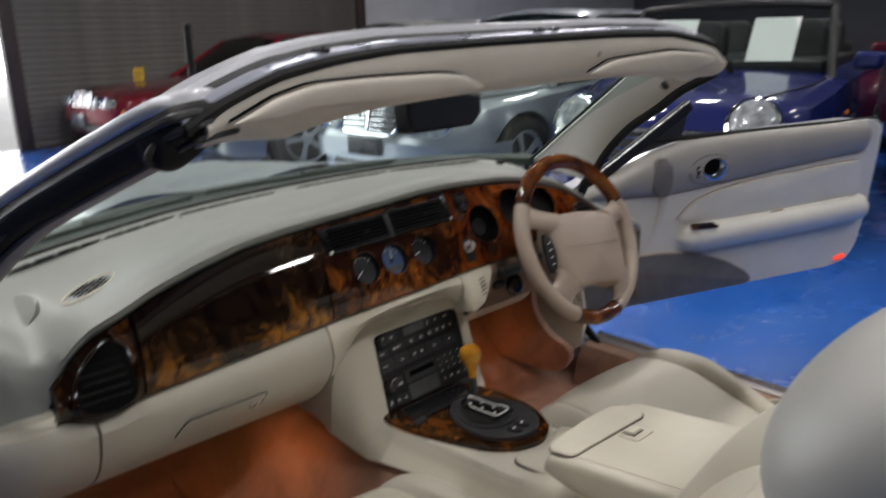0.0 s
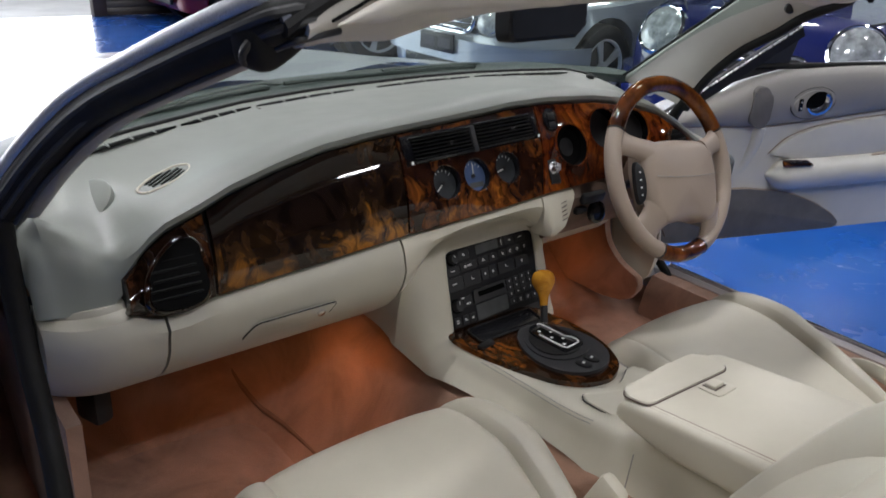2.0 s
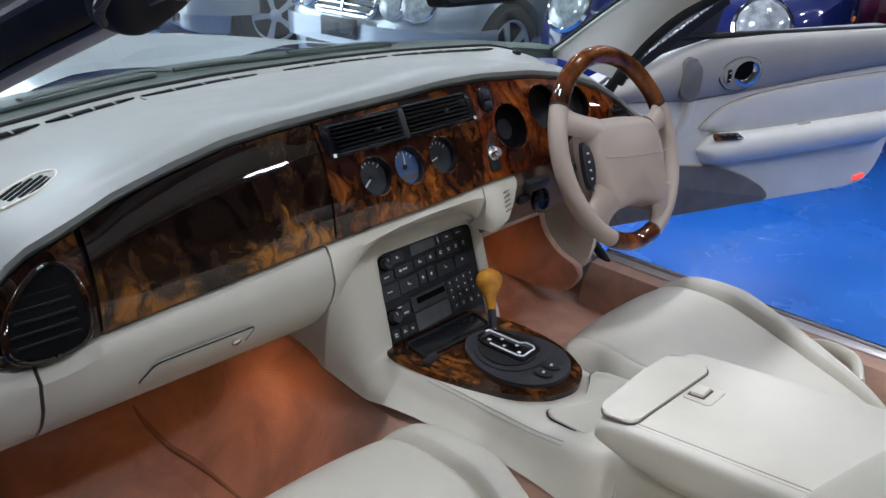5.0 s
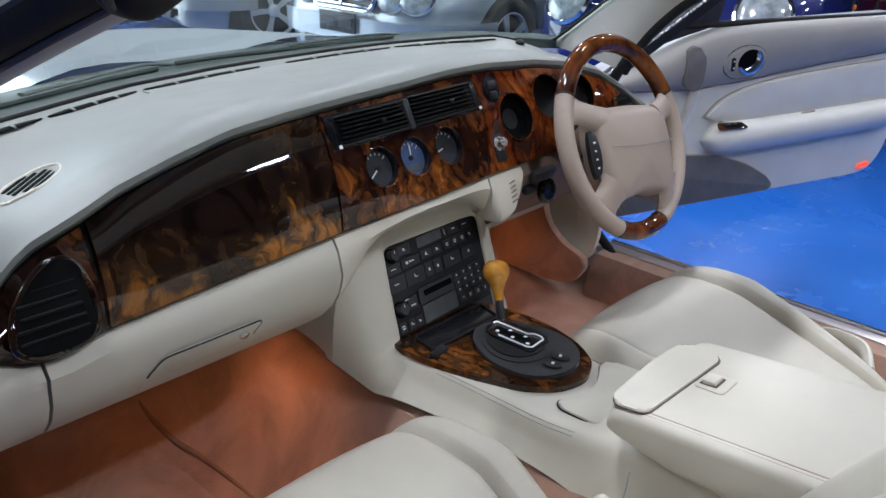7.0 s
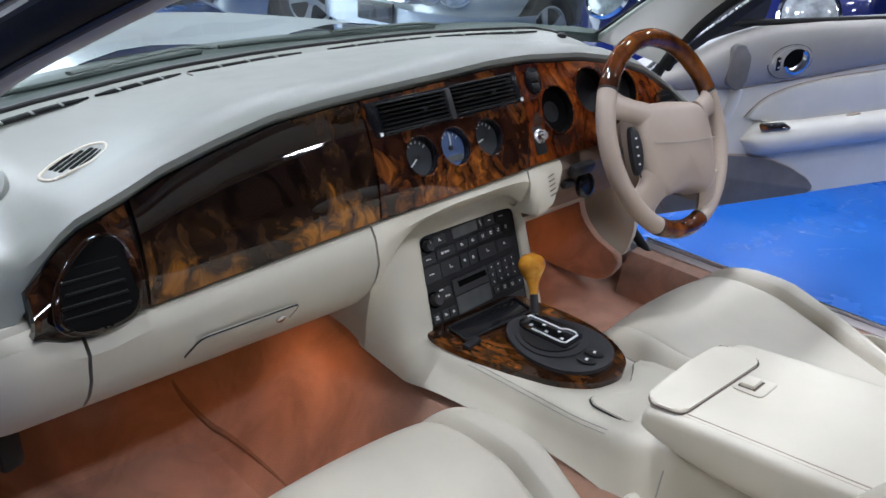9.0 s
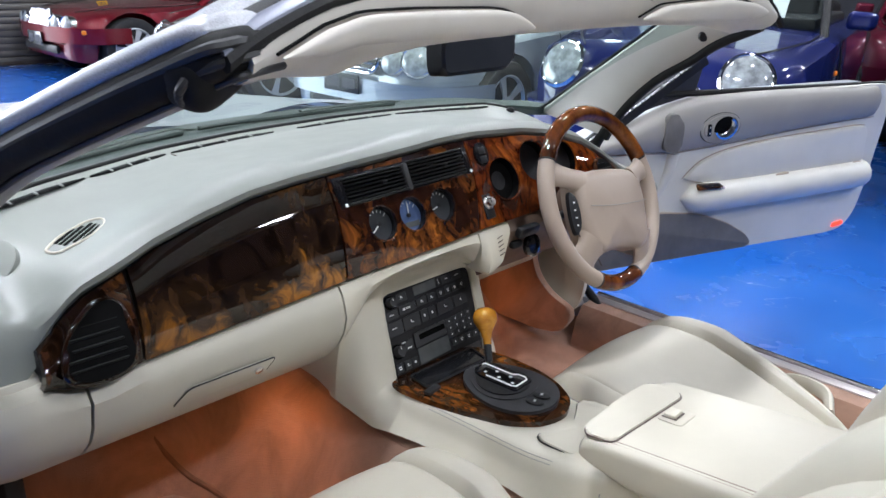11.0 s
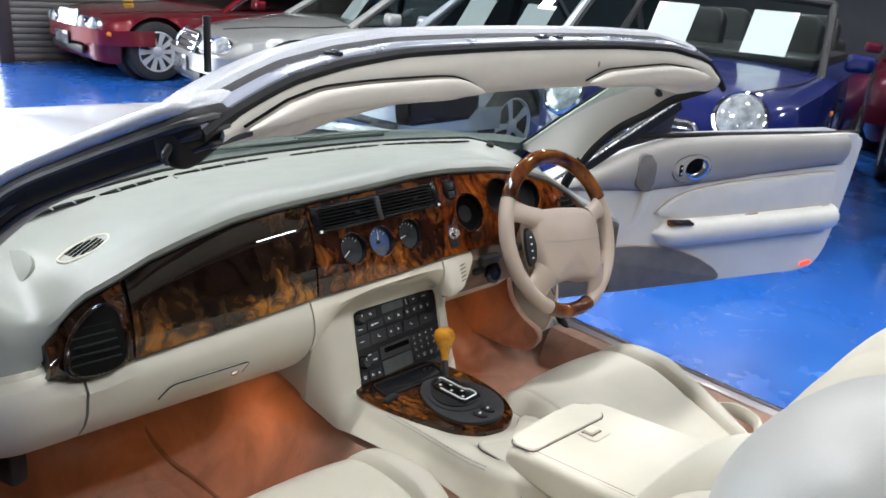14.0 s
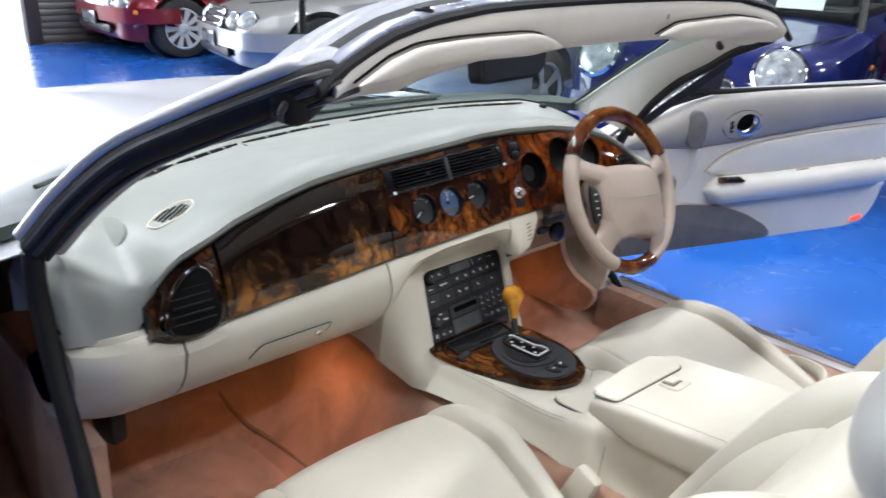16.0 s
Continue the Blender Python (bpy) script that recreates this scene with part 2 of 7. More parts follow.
def floor_paint():
    m = Mat("blue_floor_paint", (0.01, 0.09, 0.55), 0.22, coat=0.3)
    c = m.ramp(m.noise(0.7, 3, 0.5), [(0.30, (0.012, 0.094, 0.42)), (0.55, (0.018, 0.120, 0.48)), (0.78, (0.036, 0.165, 0.55))])
    # hair-thin pale scratches, in places, and small specks
    band = m.ramp(m.noise(1.7, 3, 0.5, 1.2), [(0.4955, (0, 0, 0)), (0.499, (1, 1, 1)), (0.501, (1, 1, 1)), (0.5045, (0, 0, 0))])
    place = m.ramp(m.noise(2.3, 2), [(0.50, (0, 0, 0)), (0.66, (1, 1, 1))])
    dots = m.n("ShaderNodeTexVoronoi", Scale=7.0)
    m.link(m.coords(), dots.inputs["Vector"])
    speck = m.ramp(dots.outputs["Distance"], [(0.045, (1, 1, 1)), (0.075, (0, 0, 0))])
    haze = m.ramp(m.noise(1.1, 4, 0.55), [(0.50, (0, 0, 0)), (0.85, (1, 1, 1))])

    def maths(op, a, b):
        node = m.n("ShaderNodeMath")
        node.operation, node.use_clamp = op, True
        for k, v in enumerate((a, b)):
            if isinstance(v, float):
                node.inputs[k].default_value = v
            else:
                m.link(v, node.inputs[k])
        return node.outputs[0]

    marks = maths("ADD", maths("MULTIPLY", band, maths("MULTIPLY", place, 0.55)), maths("MULTIPLY", speck, 0.40))
    marks = maths("ADD", marks, maths("MULTIPLY", haze, 0.14))
    mix = m.n("ShaderNodeMix")
    mix.data_type = "RGBA"
    m.link(marks, mix.inputs[0]).link(c, mix.inputs[6])
    mix.inputs[7].default_value = (0.32, 0.45, 0.78, 1)
    m.colour(mix.outputs[2])
    m.rough(m.noise(2.0, 4, 0.6), 0.16, 0.36)
    m.bump(m.noise(4, 3), 0.05, 0.01)
    return m.m


FLOOR = floor_paint()
SHUTTER = varied("brown_shutter_steel", (0.13, 0.12, 0.11), 0.2, 0.5, 3, 60, 0.1, metal=0.3)
SHUTTERFRAME = varied("dark_brown_frame", (0.05, 0.035, 0.03), 0.2, 0.5, 5, 60, 0.1)
WALLPAINT = varied("pale_wall_paint", (0.55, 0.56, 0.57), 0.1, 0.8, 1.5, 80, 0.2)
CEILPAINT = varied("ceiling_sheet", (0.05, 0.05, 0.055), 0.1, 0.7, 1.0, 60, 0.1)
CONCRETE = varied("pale_concrete", (0.62, 0.62, 0.60), 0.12, 0.8, 2.0, 60, 0.3)
TUBE = glow("fluorescent_tube", (0.95, 0.98, 1.0), 30.0)
WALLDARK = varied("dark_wall_paint", (0.10, 0.10, 0.105), 0.15, 0.8, 1.5, 80, 0.2)
PILLAR = leather("pillar_leather", (0.52, 0.50, 0.465), 0.5)
DAY = glow("daylight_backdrop", (0.92, 0.96, 1.0), 9.0)
YELLOW = varied("yellow_tag", (0.80, 0.50, 0.02), 0.05, 0.6, 20, 300, 0.0)

# ---- mesh helpers ----


def part(name, bm, material, parent, label="", smooth=True, kind=""):
    """Links a bmesh as one mesh object under a thing or a part."""
    me = bpy.data.meshes.new(name)
    bmesh.ops.recalc_face_normals(bm, faces=bm.faces)
    bm.to_mesh(me)
    bm.free()
    if smooth:
        for p in me.polygons:
            p.use_smooth = True
        me.set_sharp_from_angle(angle=radians(38))
    mats = material if isinstance(material, (list, tuple)) else [material]
    for mm in mats:
        me.materials.append(mm)
    ob = new(name, me)
    if parent is not None:
        ob.parent = parent
    return tagged(ob, label, kind=kind)


def empty(name, place=(0, 0, 0), turn=0.0):
    ob = new(name)
    ob.matrix_world = pose(*place, 0, 0, turn)
    bpy.context.view_layer.update()
    return ob


def grid(rows, wrap=False, caps=False):
    """A sheet of quads over rows of points; wrap closes each row, caps fills the first and last."""
    bm = bmesh.new()
    vs = [[bm.verts.new(p) for p in r] for r in rows]
    n = len(rows[0])
    for a, b in zip(vs, vs[1:]):
        for i in range(n if wrap else n - 1):
            j = (i + 1) % n
            bm.faces.new((a[i], a[j], b[j], b[i]))
    if caps:
        bm.faces.new(vs[0])
        bm.faces.new(vs[-1])
    return bm


def thick(bm, depth):
    """Gives a sheet a thickness, on the side away from its normals."""
    bmesh.ops.recalc_face_normals(bm, faces=bm.faces)
    bmesh.ops.solidify(bm, geom=bm.faces[:], thickness=depth)
    return bm


def slab(sheet, offset):
    """Closed shell between a grid of points and the same grid shifted by offset."""
    o = Vector(offset)
    front = [[Vector(p) for p in r] for r in sheet]
    back = [[p + o for p in r] for r in front]
    rows = [f + b[::-1] for f, b in zip(front, back)]
    return grid(rows, wrap=True, caps=True)


def smooth_path(points, per=8):
    """A Catmull-Rom curve through the points."""
    p = [Vector(q) for q in points]
    p = [2 * p[0] - p[1]] + p + [2 * p[-1] - p[-2]]
    out = []
    for a, b, c, d in zip(p, p[1:], p[2:], p[3:]):
        for i in range(per):
            t = i / per
            out.append(0.5 * (2 * b + (c - a) * t + (2 * a - 5 * b + 4 * c - d) * t * t + (3 * b - a - 3 * c + d) * t ** 3))
    out.append(p[-2])
    return out


def sweep(path, section, up=(0, 0, 1), caps=True, closed=False, scale=None):
    """Sweeps a closed section of (side, up) pairs along a path of points."""
    path = [Vector(p) for p in path]
    rows = []
    for i, p in enumerate(path):
        a, b = path[max(i - 1, 0)], path[min(i + 1, len(path) - 1)]
        if closed:
            a, b = path[i - 1], path[(i + 1) % len(path)]
        d = (b - a).normalized()
        s = d.cross(Vector(up)).normalized()
        u = s.cross(d)
        k = scale[i] if scale else 1
        rows.append([p + s * (x * k) + u * (y * k) for x, y in section])
    if closed:
        rows.append(rows[0])
        bm = grid(rows, wrap=True)
        bmesh.ops.remove_doubles(bm, verts=bm.verts[:], dist=1e-5)
        return bm
    return grid(rows, wrap=True, caps=caps)


def ring(r, n=12, ry=None):
    ry = r if ry is None else ry
    return [(r * math.cos(2 * math.pi * i / n), ry * math.sin(2 * math.pi * i / n)) for i in range(n)]


def tube(path, r, n=12, closed=False, up=(0, 0, 1), caps=True, scale=None):
    return sweep(path, ring(r, n), up, caps, closed, scale)


def rbox(sx, sy, sz, m=None, bevel=0.004, seg=2):
    """A box with rounded edges, centred, moved by m."""
    bm = bmesh.new()
    bmesh.ops.create_cube(bm, size=1)
    bmesh.ops.scale(bm, vec=(sx, sy, sz), verts=bm.verts)
    if bevel:
        bmesh.ops.bevel(bm, geom=bm.edges[:] , offset=min(bevel, 0.45 * min(sx, sy, sz)), segments=seg, affect="EDGES", profile=0.5)
    if m is not None:
        bmesh.ops.transform(bm, matrix=m, verts=bm.verts)
    return bm


def lathe(profile, n=24, m=None):
    """Turns (radius, height) pairs round the z axis."""
    rows = [[Vector((r * math.cos(2 * math.pi * i / n), r * math.sin(2 * math.pi * i / n), h)) for i in range(n)] for r, h in profile]
    bm = grid(rows, wrap=True, caps=True)
    if m is not None:
        bmesh.ops.transform(bm, matrix=m, verts=bm.verts)
    return bm


def prism(outline, depth, m=None, bevel=0.0, seg=2):
    """A flat outline of (x, y) pairs raised by depth along z, with a rounded upper rim."""
    bm = bmesh.new()
    lo = [bm.verts.new((x, y, 0)) for x, y in outline]
    hi = [bm.verts.new((x, y, depth)) for x, y in outline]
    n = len(outline)
    bm.faces.new(lo[::-1])
    top = bm.faces.new(hi)
    for i in range(n):
        bm.faces.new((lo[i], lo[(i + 1) % n], hi[(i + 1) % n], hi[i]))
    if bevel:
        bmesh.ops.bevel(bm, geom=list(top.edges), offset=bevel, segments=seg, affect="EDGES", profile=0.5)
    if m is not None:
        bmesh.ops.transform(bm, matrix=m, verts=bm.verts)
    return bm


def join(*bms):
    out = bmesh.new()
    for b in bms:
        me = bpy.data.meshes.new("temp")
        b.to_mesh(me)
        b.free()
        out.from_mesh(me)
        bpy.data.meshes.remove(me)
    return out


def rounded(points, r, n=5):
    """Rounds the corners of an outline."""
    out = []
    k = len(points)
    for i, p in enumerate(points):
        p, a, b = Vector(p), Vector(points[i - 1]), Vector(points[(i + 1) % k])
        d = min(r, (a - p).length * 0.45, (b - p).length * 0.45)
        s, e = p + (a - p).normalized() * d, p + (b - p).normalized() * d
        for j in range(n + 1):
            t = j / n
            out.append(tuple((1 - t) ** 2 * s + 2 * t * (1 - t) * p + t * t * e))
    return out


def pillow(outline, z0, height, m, edge=0.03, rings=5, dome=0.0):
    """A padded cushion over an outline: rounded rim, softly domed top."""
    pts = [Vector((x, y)) for x, y in outline]
    c = sum(pts, Vector((0, 0))) / len(pts)
    rows = [[Vector((p.x, p.y, z0)) for p in pts]]
    for i in range(rings + 1):
        a = i / rings * math.pi / 2
        inset, z = edge * (1 - math.cos(a)), z0 + height - edge + edge * math.sin(a)
        rows.append([Vector((*(p + (c - p).normalized() * inset), z)) for p in pts])
    for k in (0.75, 0.5, 0.25, 0.02):
        rows.append([Vector((*(c + (Vector((rows[rings + 1][i].x, rows[rings + 1][i].y)) - c) * k), z0 + height + dome * (1 - k * k))) for i in range(len(pts))])
    bm = grid(rows, wrap=True, caps=True)
    bmesh.ops.transform(bm, matrix=m, verts=bm.verts)
    return bm


def blob(sx, sy, sz, m, e1=0.55, e2=0.55, n=28, k=14):
    """A rounded cushion: a superellipsoid with half sizes sx, sy, sz."""
    def pw(v, e):
        return math.copysign(abs(v) ** e, v)
    rows = []
    for j in range(k + 1):
        b = -math.pi / 2 + math.pi * j / k
        b = max(-math.pi / 2 + 0.03, min(math.pi / 2 - 0.03, b))
        cb, sb = pw(math.cos(b), e1), pw(math.sin(b), e1)
        rows.append([(sx * cb * pw(math.cos(2 * math.pi * i / n), e2), sy * cb * pw(math.sin(2 * math.pi * i / n), e2), sz * sb) for i in range(n)])
    bm = grid(rows, True, True)
    bmesh.ops.transform(bm, matrix=m, verts=bm.verts)
    return bm


def cut(ob, *bms):
    """Cuts the shapes out of a part, for good."""
    me = bpy.data.meshes.new("cutter")
    bm = join(*bms)
    bmesh.ops.recalc_face_normals(bm, faces=bm.faces)
    bm.to_mesh(me)
    bm.free()
    tool = new("cutter", me)
    mod = ob.modifiers.new("cut", "BOOLEAN")
    mod.operation, mod.solver, mod.object = "DIFFERENCE", "EXACT", tool
    bpy.context.view_layer.update()
    done = bpy.data.meshes.new_from_object(ob.evaluated_get(bpy.context.evaluated_depsgraph_get()))
    ob.modifiers.clear()
    ob.data = done
    done.set_sharp_from_angle(angle=radians(38))
    bpy.data.objects.remove(tool)
    bpy.data.meshes.remove(me)
    return ob


def cushion(sx, sy, h, m, seam=0.64, hump=0.0, groove=0.005, dip=0.0, skirt=0.06, taper=0.0, n=40, waist=0.0):
    """A padded cushion: rounded plan, side bolsters beyond the two seams, a dip in the middle; its far end narrows by taper, its near end by waist."""
    us = sorted(set([round(math.sin(math.pi / 2 * (2 * i / n - 1)), 4) for i in range(n + 1)] + [q * (seam + d) for q in (-1, 1) for d in (-0.05, -0.018, 0, 0.018, 0.05)]))
    vs = [math.sin(math.pi / 2 * (2 * i / n - 1)) for i in range(n + 1)]
    rows = []
    for v in vs:
        r = []
        for u in us:
            e = (1 - abs(u) ** 6) * (1 - abs(v) ** 6)
            x = sx * u * math.sqrt(1 - 0.42 * v * v / 2) * (1 - taper * (v + 1) / 2) * (1 - waist * max(0.0, 0.4 - v) / 1.4)
            y = sy * v * math.sqrt(1 - 0.42 * u * u / 2)
            z = h * max(0.0, e) ** 0.36
            a, along_v = abs(u), max(0.0, 1 - v * v) ** 0.35
            if a > seam:
                z += hump * math.sin(math.pi * min(1, (a - seam) / (1 - seam))) ** 0.8 * along_v
            else:
                z -= dip * math.cos(math.pi / 2 * a / seam) * math.cos(math.pi / 2 * v)
            z -= groove * math.exp(-((a - seam) / 0.02) ** 2) * along_v
            r.append(Vector((x, y, z)))
        rows.append(r)
    flat = [[Vector((p.x, p.y, -skirt)) for p in rows[0]]] + rows + [[Vector((p.x, p.y, -skirt)) for p in rows[-1]]]
    full = [[Vector((r[0].x, r[0].y, -skirt))] + r + [Vector((r[-1].x, r[-1].y, -skirt))] for r in flat]
    bm = grid(full)
    bmesh.ops.transform(bm, matrix=m, verts=bm.verts)
    return bm


def along(xs, zs):
    return lambda x: float(np.interp(x, xs, zs))

# ---- building ----
ground = part("ground", grid([[(-40, -40, 0), (40, -40, 0)], [(-40, 9.25, 0), (40, 9.25, 0)]]), FLOOR, None, "glossy blue painted showroom floor with pale scuffs", False, "structure")
tagged(ground, category="floor")
apron = part("pavement", rbox(60, 30, 0.2, pose(0, 24.26, -0.104), 0), CONCRETE, None, "pale concrete apron outside the open door in glaring daylight", False, "structure")
tagged(apron, category="pavement")


def wall_box(name, x0, x1, y0, y1, z0, z1, mat, label):
    ob = part(name, rbox(x1 - x0, y1 - y0, z1 - z0, pose((x0 + x1) / 2, (y0 + y1) / 2, (z0 + z1) / 2), 0), mat, None, label, False, "structure")
    return tagged(ob, category="wall")


wall_box("wall_north", 7.25, 15.0, 9.25, 9.5, 0, 4.8, WALLPAINT, "grey painted block wall beside the shutter")
wall_box("wall_lintel", -6.0, 7.25, 9.25, 9.5, 3.6, 4.8, WALLPAINT, "grey wall above the shutter openings")
wall_box("wall_north_west", -12.0, -6.0, 9.25, 9.5, 0, 4.8, WALLPAINT, "grey painted wall beside the open door")
wall_box("wall_east", 15.0, 15.25, -10, 9.5, 0, 4.8, WALLDARK, "dark grey painted showroom wall behind the parked cars")
wall_box("wall_west", -12.25, -12.0, -10, 9.5, 0, 4.8, WALLDARK, "dark grey painted showroom side wall")
wall_box("wall_south", -12.25, 15.25, -10.25, -10, 0, 4.8, WALLDARK, "dark grey painted showroom back wall")
tagged(part("ceiling", rbox(27.5, 19.75, 0.2, pose(1.5, -0.375, 4.9), 0), CEILPAINT, None, "dim grey metal sheet ceiling of the showroom", False, "structure"), category="ceiling")
tagged(part("backdrop", rbox(60, 0.1, 16, pose(-6, 30, 7), 0), DAY, None, "overexposed white daylight beyond the open door", False, "structure"), category="backdrop")


def shutter(x0, x1, z1):
    th = empty("roller_shutter", ((x0 + x1) / 2, 9.2, 0))
    tagged(th, "lowered brown steel roller shutter with ribbed slats", "shutter")
    w, h = x1 - x0, 0.075
    data = None
    for i in range(int(z1 / h)):
        if data is None:
            prof = [(0.0, 0.0), (-0.016, 0.012), (-0.020, 0.035), (-0.016, 0.058), (-0.004, 0.076), (0.012, 0.078), (0.012, 0.0)]
            data = part("slat", grid([[(s * w / 2, y, z) for y, z in prof] for s in (-1, 1)], True, True), SHUTTER, th)
            data.location.z = 0.02
        else:
            o = new("slat", data.data)
            o.parent, o.location.z = th, 0.02 + i * h
    for s in (-1, 1):
        part("guide_rail", rbox(0.16, 0.14, z1, pose(s * (w / 2 + 0.06), -0.01, z1 / 2 + 0.002), 0.01), SHUTTERFRAME, th, "dark brown steel guide rail")
    part("bottom_bar", rbox(w, 0.06, 0.05, pose(0, 0.01, 0.027), 0.008), SHUTTERFRAME, th)


shutter(2.0, 7.05, 3.55)


def tube_lamp(x, y, turn, watts=70):
    th = empty("ceiling_light", (x, y, 4.5), turn)
    tagged(th, "twin fluorescent batten lamp hung unseen under the ceiling", "light", "ceiling lights")
    part("housing", rbox(0.32, 0.50, 0.07, pose(0, 0, 0.06), 0.01), WHITEINK, th)
    for s in (-1, 1):
        t = part("fluorescent_tube", tube([(s * 0.08, -0.21, 0), (s * 0.08, 0.21, 0)], 0.03, 8, up=(1, 0, 0)), TUBE, th)
    area_lamp("tube_light", pose(x, y, 4.46, 0, 0, turn), 0.26, 0.42, watts, (0.95, 0.98, 1.0))
    for y1 in (-0.22, 0.22):
        part("hanger", rbox(0.02, 0.02, 0.24, pose(0, y1 * 0.8, 0.2), 0.002), STEEL, th)
    return th


# rows of lamps out of view, several added only to brighten the cabin
for x, y, watts in ((-0.60, 0.35, 92), (-0.38, 2.6, 90), (-0.38, 5.4, 60), (2.42, -3.0, 56), (2.42, -0.2, 26), (2.42, 2.6, 36), (2.42, 5.4, 60),
                    (5.22, -3.0, 80), (5.22, -0.2, 60), (5.22, 2.6, 60), (5.22, 5.4, 60), (8.02, -3.0, 60), (8.02, -0.2, 60), (8.02, 2.6, 60), (8.02, 5.4, 60), (-3.18, 3.4, 80), (-3.18, 0.6, 18), (-0.38, -3.7, 98), (-3.18, -2.2, 15)):
    tube_lamp(x, y, 90, watts)

# ---- the convertible: dashboard ----
car = empty("convertible_car")
tagged(car, "open-top grey convertible, cream leather, burl walnut, driver door open", "car")

z_top = along([-0.70, -0.67, -0.645, -0.62, -0.59, -0.56, -0.508, -0.46, -0.386, -0.306, -0.22, -0.16, 0, 0.087, 0.174, 0.303, 0.396, 0.48, 0.546, 0.585, 0.64, 0.70],
              [0.822, 0.823, 0.827, 0.852, 0.877, 0.892, 0.907, 0.923, 0.94, 0.955, 0.962, 0.965, 0.972, 0.977, 0.977, 0.969, 0.955, 0.93, 0.892, 0.862, 0.83, 0.81])
z_bot = along([-0.70, -0.645, -0.62, -0.602, -0.569, -0.516, -0.44, -0.19, 0, 0.126, 0.30, 0.50, 0.60, 0.70],
              [0.800, 0.803, 0.805, 0.797, 0.795, 0.802, 0.806, 0.818, 0.823, 0.829, 0.832, 0.83, 0.82, 0.81])
y_slot = along([-0.72, -0.6, -0.5, -0.345, -0.257, -0.1, 0, 0.175, 0.32, 0.43, 0.6, 0.72], [0.10, 0.185, 0.24, 0.31, 0.345, 0.378, 0.39, 0.398, 0.392, 0.37, 0.32, 0.25])


def y_wood(z):
    return -0.0512 + 0.52 * (z - 0.8124)


def pad_section(x):
    zt = z_top(x)
    yl, ys = y_wood(zt), y_slot(x)
    end = max(0.0, (abs(x) - 0.56) / 0.15)
    zs = 0.949 - 0.05 * end ** 2 - 0.3 * max(0.0, -x - 0.64)
    crest = float(np.interp(abs(x), [0, 0.30, 0.42, 0.53, 0.70], [0.004, 0.001, -0.006, -0.014, -0.004]))
    pts = [(yl + 0.012, zt - 0.012), (yl - 0.004, zt - 0.004), (yl - 0.010, zt + 0.004), (yl - 0.008, zt + 0.011), (yl + 0.004, zt + 0.0175), (yl + 0.022, zt + 0.0215)]
    if x < -0.60:
        # the end of the pad stands upright beside the veneer and folds over on top
        f = min(1.0, (-x - 0.60) / 0.11)
        yb, yc, zc = yl + 0.030 * f, yl + 0.024 + 0.085 * f, zt + (0.925 - zt) * f ** 0.8 + 0.020 * (1 - f)
        side = [(yb + 0.012, 0.800), (yb, 0.806), (yb + (yc - yb) * 0.20, 0.806 + (zc - 0.806) * 0.45), (yb + (yc - yb) * 0.40, 0.806 + (zc - 0.806) * 0.80), (yb + (yc - yb) * 0.66, 0.806 + (zc - 0.806) * 0.95), (yc, zc)]
        g_ = min(1.0, f / 0.40)
        pts = [(a_[0] + (b_[0] - a_[0]) * g_, a_[1] + (b_[1] - a_[1]) * g_) for a_, b_ in zip(pts, side)]
    y0, z0 = pts[-1]
    for k in (0.15, 0.3, 0.45, 0.6, 0.75, 0.9):
        pts.append((y0 + (ys - y0) * k, z0 + (zs - z0) * k + crest * math.sin(math.pi * k)))
    pts += [(ys, zs), (ys + 0.03, zs + 0.002), (ys + 0.06, zs - 0.002), (ys + 0.10, zs - 0.02), (ys + 0.11, zs - 0.12)]
    return pts


xs = [-0.70 + 0.02 * i for i in range(71)]
rows = [[(x, y, z) for y, z in pad_section(x)] for x in xs]
# the rounded outer ends
left_end = [[(x_, y + dy_, 0.808 + (z - 0.808) * f_ if z > 0.808 else z) for y, z in pad_section(-0.70)] for x_, dy_, f_ in ((-0.716, 0.004, 0.86), (-0.724, 0.010, 0.50), (-0.714, 0.020, 0.0))]
right_end = [[(0.72, y + 0.004, z - 0.012) for y, z in pad_section(0.70)], [(0.728, y + 0.010, z - 0.05) for y, z in pad_section(0.70)], [(0.73, y + 0.012, 0.62) for y, z in pad_section(0.70)]]
dash = part("dashboard", grid(left_end[::-1] + rows + right_end), GREYGREEN, car, "grey-green leather dashboard top with air slots")


def face_rows(x0, x1, bulge=0.018, nx=18, nz=9, m0=0.003, m1=0.003, slant=0.0, slant1=None):
    out = []
    for i in range(nx + 1):
        r = []
        for j in range(nz + 1):
            v = j / nz
            x = x0 + (x1 - x0) * i / nx + (slant + ((slant if slant1 is None else slant1) - slant) * i / nx) * v
            lo, hi = z_bot(x) + m0, z_top(x) - m1
            z = lo + (hi - lo) * v
            y = y_wood(z) - bulge * math.sin(math.pi * (0.12 + 0.76 * v)) - 0.002
            r.append((x, y, z))
        out.append(r)
    return out


def veneer(name, x0, x1, mat, label, slant=0.0, slant1=None):
    nx = max(8, int((x1 - x0) / 0.012))
    return part(name, slab(face_rows(x0, x1, nx=nx, nz=14, slant=slant, slant1=slant1), (0, 0.012, 0)), mat, dash, label)


